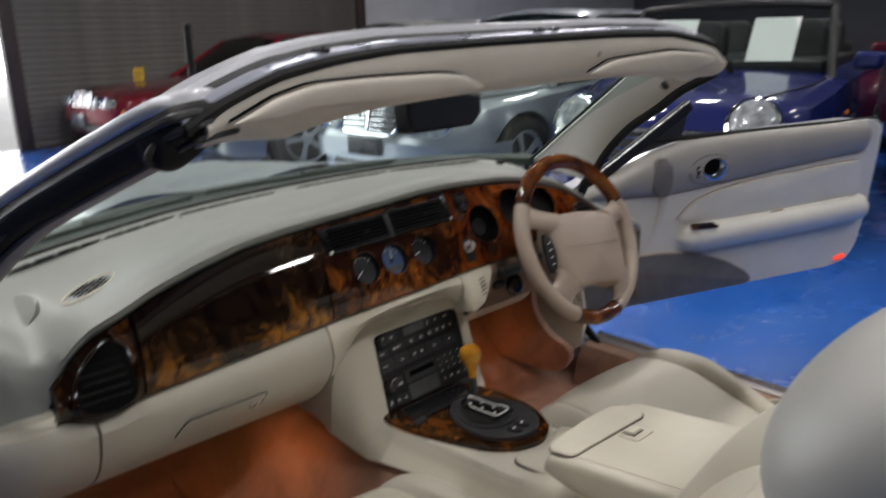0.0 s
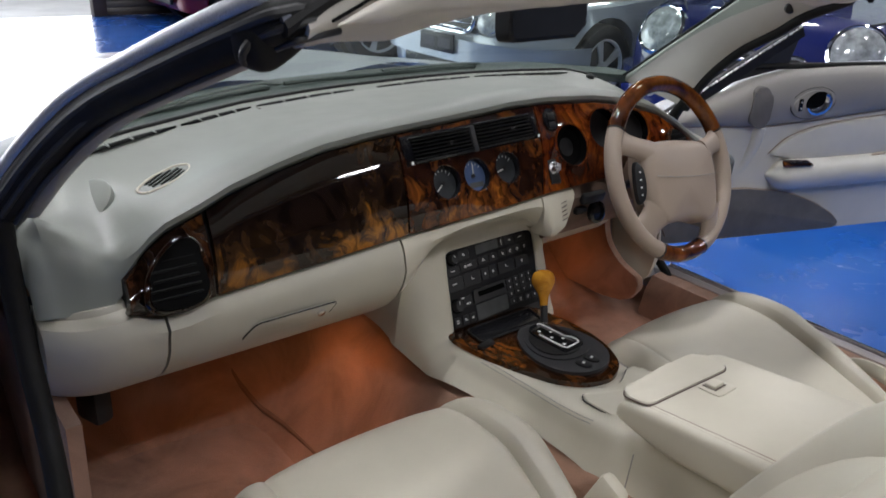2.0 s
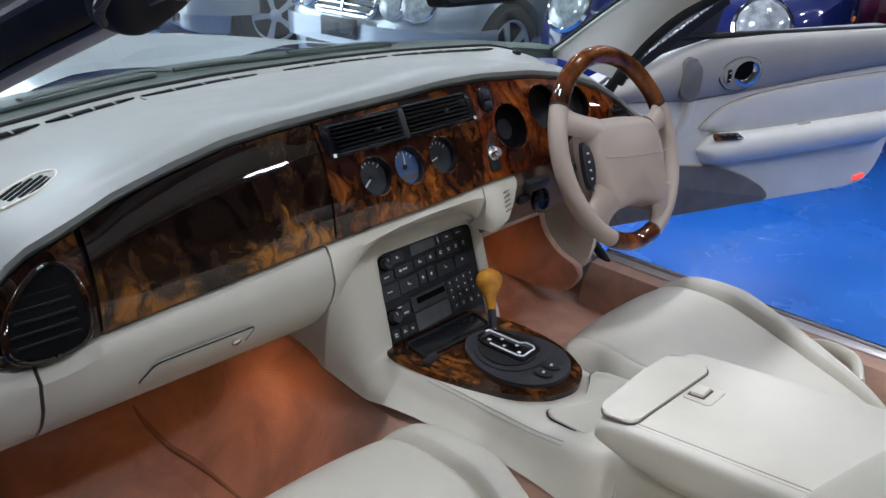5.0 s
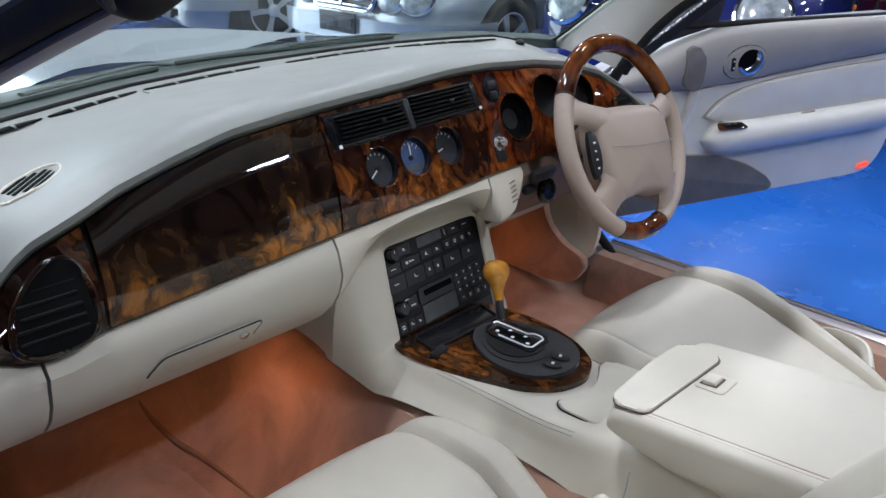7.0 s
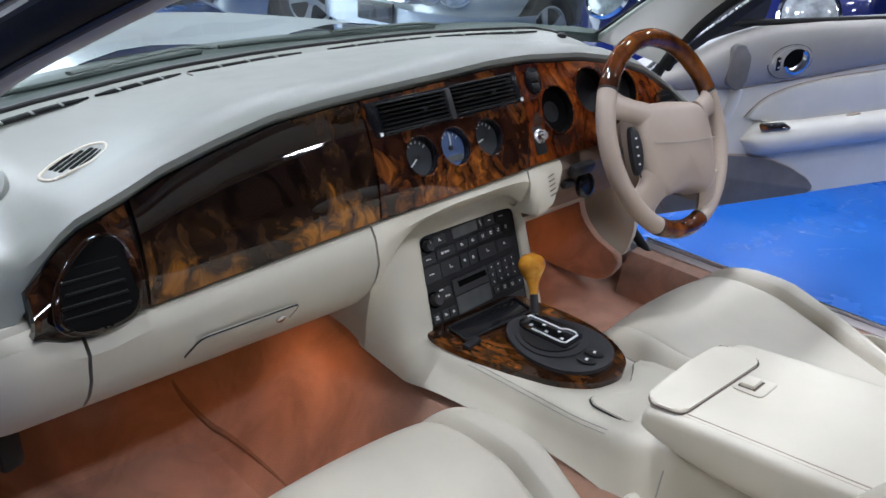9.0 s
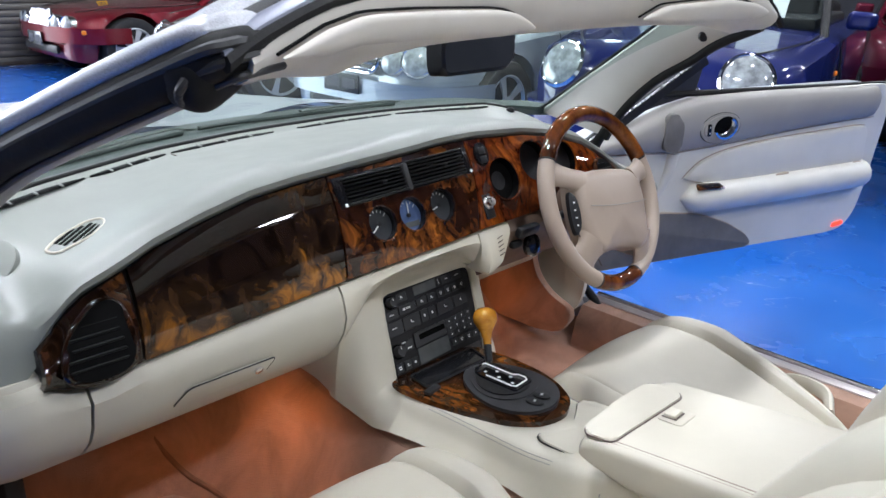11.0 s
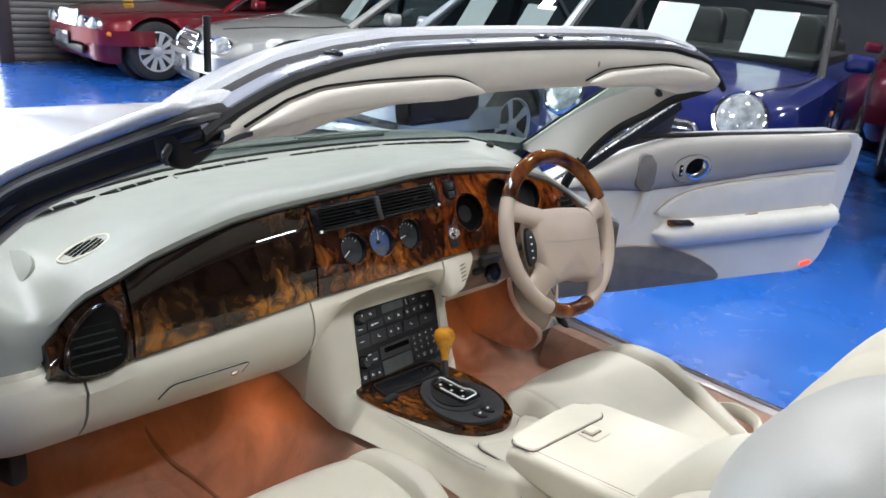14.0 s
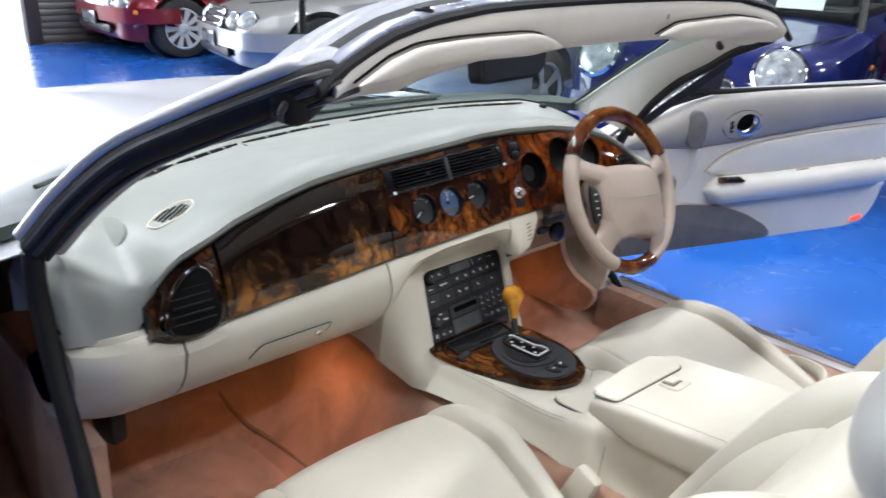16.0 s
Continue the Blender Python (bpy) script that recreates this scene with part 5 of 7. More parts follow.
for s in (-1, 1):
    if s > 0:
        side = rounded([(-0.60, 0.345), (-0.244, 0.345), (-0.160, 0.360), (-0.128, 0.408), (-0.133, 0.436), (-0.202, 0.460), (-0.246, 0.496), (-0.264, 0.540), (-0.268, 0.66), (-0.60, 0.66)], 0.02, 4)
        part("footwell_liner", prism(side, 0.020, Matrix(((0, 0, -1, 0.718), (-1, 0, 0, 0), (0, 1, 0, 0), (0, 0, 0, 1))), 0.008, 3), CARPET, car, "tan carpeted lining of the driver footwell side")
        part("kick_panel", slab([[(x, y, z) for x, y, z in r] for r in (((0.765, 0.14, 0.39), (0.80, 0.13, 0.43), (0.825, 0.16, 0.50), (0.825, 0.20, 0.62), (0.81, 0.22, 0.74)), ((0.75, 0.20, 0.39), (0.775, 0.20, 0.46), (0.785, 0.22, 0.55), (0.785, 0.25, 0.66), (0.78, 0.26, 0.76)), ((0.765, 0.31, 0.41), (0.78, 0.31, 0.48), (0.785, 0.32, 0.58), (0.785, 0.33, 0.67), (0.785, 0.33, 0.76)))], (0.02, 0, 0)), STONE, car, "cream kick panel beside the footwell").modifiers.new("round", "SUBSURF").render_levels = 2
    else:
        part("kick_panel", slab([[(-0.700 - 0.02 * (0.6 - z), y, z) for z in (0.33, 0.45, 0.55, 0.66)] for y in (-0.04, 0.08, 0.25, 0.5)], (-0.02, 0, 0)), CARPET, car, "tan carpeted kick panel beside the footwell")
        part("hinge_bracket", rbox(0.03, 0.05, 0.07, Matrix.Translation((-0.660, 0.060, 0.630)) @ pose(0, 0, 0, 0, 0, 20), 0.008), BLACK, car, "black bracket under the dash end")
    part("sill_trim", slab([[(s * x, y, z) for x, z in ((0.76, 0.32), (0.775, 0.38), (0.80, 0.412), (0.845, 0.416))] for y in np.linspace(-1.0, 0.16, 12)], (0, 0, -0.03)), CARPET, car, "brown carpeted door sill")
    part("sill_plate", rbox(0.034, 1.20, 0.012, pose(s * 0.858, -0.43, 0.414), 0.003), SILLSTEEL, car, "bright steel tread plate")
    part("sill_plate", rbox(0.008, 1.20, 0.014, pose(s * 0.888, -0.43, 0.417), 0.003), CHROME, car)
    part("outer_sill", rbox(0.06, 2.4, 0.22, pose(s * 0.90, -0.2, 0.295), 0.03), GREYPAINT, car)
    if s > 0:
        seal = smooth_path([(0.700, 0.068, 0.946), (0.730, 0.13, 0.86), (0.785, 0.21, 0.72), (0.845, 0.27, 0.58), (0.862, 0.23, 0.47), (0.850, 0.17, 0.425), (0.835, 0.13, 0.405)], 6)
    else:
        seal = smooth_path([(-0.738, 0.022, 0.94), (-0.740, 0.016, 0.865), (-0.742, -0.020, 0.77), (-0.745, -0.085, 0.65), (-0.760, -0.16, 0.52), (-0.80, -0.27, 0.435), (-0.83, -0.5, 0.42), (-0.84, -1.0, 0.42)], 6)
    part("door_seal", tube(seal, 0.012 if s > 0 else 0.014, 10), RUBBER, car, "black rubber door opening seal")
    part("a_post", slab([[(s * x, y, z) for x, y, z in r] for r in (((0.82, 0.38, 0.85), (0.86, 0.36, 0.70), (0.885, 0.27, 0.45), (0.89, 0.20, 0.38)), ((0.85, 0.60, 0.85), (0.89, 0.58, 0.70), (0.90, 0.50, 0.45), (0.90, 0.45, 0.38)))], (-s * 0.05, 0, 0)), GREYPAINT, car, "grey painted front door post")
    part("front_wing", slab([[(s * x, y, z) for x, z in ((0.70, (0.885 if s > 0 else 0.915) - 0.10 * max(0, y - 0.5)), (0.82, (0.865 if s > 0 else 0.90) - 0.11 * max(0, y - 0.5)), (0.89, 0.80 - 0.10 * max(0, y - 0.5)), (0.91, 0.66), (0.90, 0.45), (0.87, 0.28))] for y in np.linspace(0.30 if s > 0 else 0.10, 2.3, 16)], (-s * 0.02, 0, 0)), GREYPAINT, car, "grey metallic front wing")
rows = []
for y in np.linspace(0.52, 2.3, 16):
    t = (y - 0.52) / 1.78
    rows.append([(x, (y_slot(max(-0.72, min(0.72, x))) + 0.22) * (1 - t) + 2.3 * t, 0.925 - 0.12 * t - 0.10 * t * t + 0.03 * math.exp(-((abs(x) - 0.25) / 0.18) ** 2) - 0.05 * x * x) for x in np.linspace(-0.74, 0.74, 23)])
part("bonnet", grid(rows), GREYPAINT, car, "grey metallic bonnet beyond the windscreen")
part("scuttle", slab([[(x, y_slot(max(-0.72, min(0.72, x))) + a, 0.948 - b - 0.10 * max(0, abs(x) - 0.66)) for a, b in ((0.045, 0.004), (0.10, 0.002), (0.17, 0.003), (0.23, 0.010), (0.26, 0.030))] for x in np.linspace(-0.82, 0.82, 30)], (0, 0, -0.02)), COWL, car, "dark grey cowl under the windscreen")
for x0, x1 in ((-0.16, -0.66), (0.40, -0.12)):
    w = part("wiper", tube([(x, y_slot(x) + 0.115, 0.951 + 0.003 * math.sin(9 * (x - x0))) for x in np.linspace(x0, x1, 12)], 0.0045, 6), COWL, car, "dark wiper at rest on the cowl")
    part("wiper_arm", sweep(smooth_path([(x0 + 0.06, y_slot(x0) + 0.165, 0.944), (x0 - 0.02, y_slot(x0) + 0.140, 0.955), (x0 - 0.16, y_slot(x0 - 0.16) + 0.120, 0.957), ((x0 + x1) / 2, y_slot((x0 + x1) / 2) + 0.116, 0.957)], 5), ring(0.007, 8, 0.003)), COWL, w)

# ---- windscreen frame ----


def screen_base(x):
    return Vector((x, y_slot(max(-0.72, min(0.72, x))) + 0.045, 0.955 - 0.03 * max(0, abs(x) - 0.6) / 0.12))


head_z = along([-0.60, -0.534, -0.47, -0.43, -0.34, -0.22, -0.04, 0.16, 0.30, 0.42, 0.50, 0.53, 0.552, 0.57],
               [1.180, 1.206, 1.223, 1.232, 1.243, 1.251, 1.254, 1.257, 1.259, 1.257, 1.242, 1.229, 1.197, 1.180])


def header_line(u, dy=0.0, dz=0.0):
    """Along the lower edge of the header's seal, u from -1 (passenger side) to 1."""
    x = 0.565 * u
    return Vector((x, -0.245 - 0.12 * (x / 0.57) ** 2 + 0.025 * x / 0.57 + dy, head_z(x) + dz))


cols = np.linspace(-1, 1, 25)
rows = []
for k in np.linspace(0, 1, 9):
    r = []
    for u in cols:
        a, b = screen_base(0.74 * u), header_line(u * 0.97, 0.09, -0.004)
        p = a.lerp(b, k)
        p.z += 0.030 * math.sin(math.pi * k)
        r.append(p)
    rows.append(r)
scr = part("windscreen", grid(rows), WINDSCREEN, car, "clear raked windscreen glass")
scr.visible_shadow = False
us = np.linspace(-1.05, 1.0, 50)
# painted top rail, bright strip, rubber seal, trimmed underside


def along_header(profile, u0=-1.02, u1=1.0, shrink=None):
    rows_ = []
    for u in us:
        if u0 <= u <= u1:
            k = shrink(u) if shrink else 1.0
            rows_.append([header_line(u, dy, dz * k) for dy, dz in profile])
    return grid(rows_, True, True)


top = part("windscreen_header", along_header([(0.110, -0.004), (0.090, 0.020), (0.060, 0.029), (0.036, 0.028), (0.031, 0.022), (0.031, 0.010), (0.06, 0.0), (0.09, -0.012)]), GREYPAINT, car, "grey painted windscreen top rail")
part("rail_lip", along_header([(0.058, 0.0285), (0.050, 0.0315), (0.044, 0.0285), (0.050, 0.026)]), GREYPAINT, top)
part("header_groove", along_header([(0.034, 0.0225), (0.026, 0.0205), (0.020, 0.0150), (0.024, 0.008), (0.034, 0.010)]), CHARCOAL, top, "dark channel under the rail")
part("header_strip", along_header([(0.022, 0.0165), (0.012, 0.0165), (0.004, 0.0120), (0.003, 0.008), (0.020, 0.006)], -1.01, 0.97), RAILMETAL, top, "bright polished strip along the rail")
part("header_seal", along_header([(0.006, 0.0095), (0.001, 0.0100), (-0.004, 0.0050), (-0.003, -0.001), (0.004, -0.003), (0.012, 0.004)]), RUBBER, top, "black rubber roof seal")


def trim_depth(u):
    return min(1.0, 0.16 + 0.84 * min(1, (u + 1.05) / 0.32), 0.30 + 0.70 * min(1, max(0, (0.985 - u)) / 0.10))


part("header_trim", along_header([(0.000, -0.0005), (-0.005, -0.006), (-0.008, -0.018), (-0.006, -0.034), (0.002, -0.052), (0.016, -0.066), (0.034, -0.071), (0.060, -0.060), (0.085, -0.030), (0.05, -0.004)], -1.0, 0.985, trim_depth), HEADLINER, top, "cream cloth trim under the windscreen rail")
for u, w_ in ((-0.62, 0.022), (0.20, 0.030), (0.27, 0.018)):
    rc = part("roof_catch", rbox(w_, 0.012, 0.005, Matrix.Translation(header_line(u, 0.014, 0.0165)) @ pose(0, 0, 0, 0, 0, -16 if u < 0 else 4), 0.002), BLACK, top, "small black roof catch")
    part("catch_tongue", rbox(w_ * 0.45, 0.006, 0.003, Matrix.Translation(header_line(u, 0.011, 0.0195)) @ pose(0, 0, 0, 0, 0, 10), 0.001, 1), CHROME, rc)
part("trim_clip", rbox(0.003, 0.004, 0.009, Matrix.Translation(header_line(0.42, -0.008, -0.026)), 0.002), MUSHROOM, top)


def visor(x0, x1, zs, hs):
    """A padded visor lying under the trim; zs and hs give its middle and half height along it."""
    n = 28
    rows, gap, slot = [], [], []
    for i in range(n + 1):
        f = i / n
        x = x0 + (x1 - x0) * f
        e = min(1, 7 * min(f, 1 - f) + 0.03) ** 0.5
        z, h = zs(x), hs(x) * e
        c = Vector((x, -0.265 - 0.12 * (x / 0.57) ** 2 + 0.025 * x / 0.57, z))
        rows.append([c + Vector((0, math.cos(a) * 0.011 * e - math.sin(a) * h * 0.25, math.copysign(abs(math.sin(a)) ** 0.75, math.sin(a)) * h)) for a in [2 * math.pi * j / 16 for j in range(16)]])
        gap.append(c + Vector((0, 0.008, h * 1.02 + 0.002)))
        if 0.34 < f < 0.76:
            slot.append(c + Vector((0, -0.0065, h - 0.007)))
    v = part("sun_visor", grid(rows, True, True), HEADLINER, top, "cream sun visor folded up")
    part("visor_gap", tube(gap, 0.0016, 6), VENTDARK, v)
    part("vanity_cover", sweep(slot, ring(0.004, 8, 0.0045)), HEADLINER, v)


visor(-0.520, -0.055, along([-0.52, -0.47, -0.40, -0.30, -0.10, -0.05], [1.197, 1.203, 1.211, 1.210, 1.204, 1.196]), along([-0.52, -0.46, -0.38, -0.15, -0.05], [0.004, 0.011, 0.014, 0.016, 0.012]))
visor(0.205, 0.500, along([0.20, 0.26, 0.40, 0.50], [1.201, 1.207, 1.213, 1.211]), along([0.20, 0.26, 0.40, 0.50], [0.006, 0.015, 0.019, 0.012]))
part("aerial", tube([(-0.466, -0.205, 1.228), (-0.467, -0.207, 1.291)], 0.0045, 8, up=(1, 0, 0)), BLACK, car, "thin black aerial rod above the rail")
# A pillars: painted outside, trimmed inside, with their thick rubber channel
LEFT = [(-0.575, -0.352, 1.188), (-0.62, -0.235, 1.135), (-0.66, -0.12, 1.078), (-0.70, -0.04, 1.01), (-0.735, 0.02, 0.94)]
RIGHT = [(0.588, -0.285, 1.188), (0.613, -0.196, 1.148), (0.634, -0.135, 1.109), (0.658, -0.05, 1.059), (0.680, 0.022, 0.998), (0.694, 0.066, 0.946), (0.706, 0.095, 0.900)]
GLASS_EDGE = [(0.560, -0.190, 1.205), (0.600, -0.105, 1.184), (0.625, -0.035, 1.142), (0.655, 0.050, 1.088), (0.690, 0.148, 1.027), (0.733, 0.266, 0.951), (0.750, 0.320, 0.920)]
path = smooth_path([(-0.515, -0.352, 1.199), (-0.552, -0.366, 1.197)] + LEFT, 6)
seal = part("pillar_seal", sweep([p_ + Vector((0.000, 0.002, 0.004)) for p_ in path], ring(0.018, 14, 0.019)), RUBBER, car, "thick black rubber pillar seal")
for off, r_ in (((-0.010, -0.012, 0.012), 0.0050), ((-0.004, -0.0165, 0.002), 0.0040), ((0.010, -0.013, -0.010), 0.0035)):
    part("seal_ridge", tube([p_ + Vector(off) for p_ in path], r_, 8), SEALGLOSS, seal, "shiny ridge of the seal")
part("windscreen_pillar", sweep([p_ + Vector((-0.004, 0.016, 0.020)) for p_ in path], ring(0.016, 14, 0.012)), GREYPAINT, car, "grey painted windscreen pillar")
part("pillar_trim", sweep([p_ + Vector((0.034, 0.022, -0.010)) for p_ in path], ring(0.014, 14, 0.012)), MUSHROOM, car, "grey leather-trimmed inner pillar")
c = Vector(LEFT[0])
block = part("seal_corner", blob(0.040, 0.022, 0.027, Matrix.Translation(c + Vector((0.018, 0.012, 0.000))) @ pose(0, 0, 0, 10, -22, 20), 0.70, 0.60), RUBBER, car, "moulded black rubber corner block")
for k, (dx, dz, h_) in enumerate(((-0.012, -0.004, 0.020), (0.006, 0.000, 0.023), (0.024, 0.006, 0.019), (0.038, 0.012, 0.013))):
    fold = [c + Vector((dx + 0.007 * math.sin(2.6 * a + k), -0.0085 + 0.0045 * a * a + 0.005 * k, dz + h_ * a)) for a in np.linspace(-1, 1, 14)]
    part("seal_fold", tube(fold, 0.0042, 8, scale=[0.5 + 0.5 * math.sin(math.pi * (q + 0.5) / 14) for q in range(14)]), SEALGLOSS, block)
part("end_cap", blob(0.010, 0.008, 0.012, Matrix.Translation(c + Vector((0.036, 0.010, 0.022))) @ pose(0, 0, 0, 0, -20, 30), 0.5, 0.5, 16, 8), STEEL, block, "grey plastic cap at the end of the strip")
outer, inner = smooth_path(RIGHT, 5), smooth_path(GLASS_EDGE, 5)
face = []
for o_, i_ in zip(outer, inner):
    r_ = []
    for k in np.linspace(0, 1, 9):
        b = math.sin(math.pi * k) ** 0.7
        r_.append(o_.lerp(i_, k) + Vector((-0.60, -0.70, 0.25)) * (0.020 * b))
    face.append(r_)
part("pillar_trim", slab(face, (0.018, 0.018, 0.0)), PILLAR, car, "grey leather-trimmed inner windscreen pillar")
part("pillar_seal", sweep([p_ + Vector((0.012, -0.002, -0.004)) for p_ in outer], ring(0.010, 10, 0.012)), RUBBER, car, "black rubber pillar seal")
part("glass_edge", tube([p_ + Vector((-0.006, 0.006, 0.002)) for p_ in inner], 0.0035, 6), RUBBER, car)
part("windscreen_pillar", sweep([a.lerp(b, 0.5) + Vector((0.045, 0.045, 0.004)) for a, b in zip(outer, inner)], ring(0.024, 12, 0.030)), GREYPAINT, car, "grey painted windscreen pillar")
part("pillar_plug", lathe([(0.011, 0), (0.011, 0.006), (0.006, 0.009), (0.001, 0.009)], 16, Matrix.Translation((0.607, -0.172, 1.156)) @ pose(0, 0, 0, 100, 0, -30)), BLACK, car, "black plug on the pillar")
# mirror
mc = Vector((0.017, -0.112, 1.148))
mm = Matrix.Translation(mc) @ pose(0, 0, 0, 0, 0, 13) @ pose(0, 0, 0, 85, 0, -4)
shape = rounded([(-0.118, -0.030), (0.100, -0.034), (0.124, 0.004), (0.110, 0.036), (-0.116, 0.034), (-0.122, 0.0)], 0.028, 4)
mir = part("rear_view_mirror", prism([(x * 0.86 + 0.008, y * 0.92) for x, y in shape], 0.026, mm @ pose(0, 0, -0.026), 0.008, 3), BLACK, car, "black-framed interior mirror")
part("mirror_glass", prism([(x * 0.80 + 0.008, y * 0.74) for x, y in shape], 0.002, mm @ pose(0, 0, -0.0005), 0), MIRROR, mir, smooth=False)
part("mirror_stem", tube([mc + Vector((0, 0.02, 0.0)), mc + Vector((0, 0.05, 0.07))], 0.010, 8), BLACK, mir)

# ---- seats ----


def seat(cx, name, label, y0, z0, back, lean, head, head_turn, bulk, waist):
    m = Matrix.Translation((cx, y0, z0)) @ pose(0, 0, 0, 7, 0, 0)
    st = part(name, cushion(0.258, 0.285, 0.125, m, 0.66, 0.030, 0.006, 0.020, 0.05, waist=waist), CREAM, car, label)
    for q in (-1, 1):
        part("seat_side", sweep([m @ Vector((q * 0.226, y_, -0.03)) for y_ in np.linspace(0.06, 0.20, 5)], ring(0.012, 10, 0.055)), CREAM, st)
    mb = Matrix.Translation((cx, back, 0.45)) @ pose(0, 0, 0, 0, 0, 180) @ pose(0, 0, 0, lean, 0, 0)
    part("backrest", cushion(0.262, 0.315, 0.085, mb @ pose(0, 0.262, -0.01), 0.56, 0.058, 0.006, 0.016, 0.05, 0.20), CREAM, st, "cream leather backrest with deep side bolsters")
    part("back_shell", cushion(0.250, 0.300, 0.050, mb @ pose(0, 0.262, -0.05) @ pose(0, 0, 0, 0, 180, 0), 0.6, 0.0, 0.0, 0.0, 0.02, 0.20, 20), CREAM, st)
    for q in (-1, 1):
        part("back_bolster", blob(0.080, 0.235, 0.074, mb @ pose(q * 0.172, 0.265, bulk, 0, 0, q * 7), 0.95, 0.85, 36, 18), CREAM, st)
    hm = Matrix.Translation(head) @ pose(0, 0, 0, 0, 0, 180) @ pose(0, 0, 0, head_turn, 0, 0)
    part("headrest", blob(0.116, 0.090, 0.072, hm, 0.92, 0.80, 48, 24), SHADED_CREAM, st, "padded cream leather headrest, shade put into its colour")
    for q in (-1, 1):
        part("headrest_post", tube([mb @ Vector((q * 0.045, 0.50, -0.005)), hm @ Vector((q * 0.045, -0.06, -0.01))], 0.0065, 12, up=(1, 0, 0)), CHROME, st, "polished steel headrest post")
        part("post_collar", lathe([(0.019, 0), (0.019, 0.006), (0.011, 0.010), (0.0065, 0.010)], 18, mb @ pose(q * 0.045, 0.572, -0.005, -90, 0, 0)), BLACK, st)
    part("seat_base", rbox(0.46, 0.46, 0.10, Matrix.Translation((cx, y0 - 0.01, 0.36)), 0.02), MUSHROOM, st)
    for q in (-1, 1):
        part("seat_rail", rbox(0.03, 0.60, 0.03, Matrix.Translation((cx + q * 0.18, y0 + 0.02, 0.318)), 0.006), STEEL, st)
    hd = [(cx + 0.215, y0 - 0.01, 0.48), (cx + 0.268, y0 - 0.05, 0.486), (cx + 0.262, y0 - 0.115, 0.485), (cx + 0.190, y0 - 0.150, 0.48)]
    part("recline_handle", sweep(smooth_path(hd, 5), ring(0.009, 10, 0.016)), STONE, st, "cream recline lever")
    return st


seat(-0.352, "passenger_seat", "cream leather front seat with padded bolsters and headrest", -0.395, 0.438, -0.650, 62, (-0.388, -0.950, 1.040), 52, 0.036, 0.62)
seat(0.395, "driver_seat", "cream leather front seat with wrinkled bolster and headrest", -0.400, 0.425, -0.715, 68, (0.405, -0.925, 1.075), 60, 0.058, 0.72)
part("buckle", rbox(0.026, 0.046, 0.100, Matrix.Translation((-0.130, -0.445, 0.530)) @ pose(0, 0, 0, 22, 6, 0), 0.010), STONE, car, "cream seat belt buckle beside the seat")
part("rear_bulkhead", rbox(1.5, 0.10, 0.62, pose(0, -1.35, 0.62), 0.04), STONE, car, "cream rear cabin trim")
for s in (-1, 1):
    part("rear_quarter", slab([[(s * x, y, z) for x, z in ((0.74, 0.84), (0.82, 0.88), (0.89, 0.82), (0.91, 0.60), (0.89, 0.30))] for y in np.linspace(-2.5, -1.02, 8)], (-s * 0.04, 0, 0)), GREYPAINT, car, "grey metallic rear wing")
part("boot_deck", slab([[(x, y, 0.90 - 0.05 * x * x - 0.03 * (y + 1.4) ** 2) for x in np.linspace(-0.84, 0.84, 9)] for y in np.linspace(-2.6, -1.38, 6)], (0, 0, -0.04)), GREYPAINT, car, "grey metallic boot deck")

# rounded nose and tail of the body
for name, sgn, y0, top_, low_ in (("front_bumper", 1, 2.26, 0.71, 0.26), ("rear_bumper", -1, -2.56, 0.87, 0.28)):
    rows = []
    for k in np.linspace(0, 1, 9):
        out, z = math.sin(math.pi * (0.10 + 0.80 * k)) ** 0.6, low_ + (top_ - low_) * k
        rows.append([(0.90 * math.sin(a) * (0.96 + 0.04 * out), y0 + sgn * (0.34 * out * math.cos(a) ** 0.7 if math.cos(a) > 0 else 0.0), z) for a in np.linspace(-math.pi / 2, math.pi / 2, 25)])
    rows.append([(x * 0.98, y0 + (y - y0) * 0.75, top_ + 0.006) for x, y, z in rows[-1]])
    rows.append([(x * 0.94, y0 - sgn * 0.06, top_ - 0.004) for x, y, z in rows[-1]])
    part(name, slab(rows, (0, -sgn * 0.02, 0)), GREYPAINT, car, "grey painted rounded end of the body")

# ---- driver door, open ----
DU, DN = Vector((0.943, -0.333, 0)), Vector((-0.333, -0.943, 0))
D = Matrix(((DU.x, 0, DN.x, 1.27), (DU.y, 0, DN.y, 0.125), (0, 1, 0, 0), (0, 0, 0, 1)))


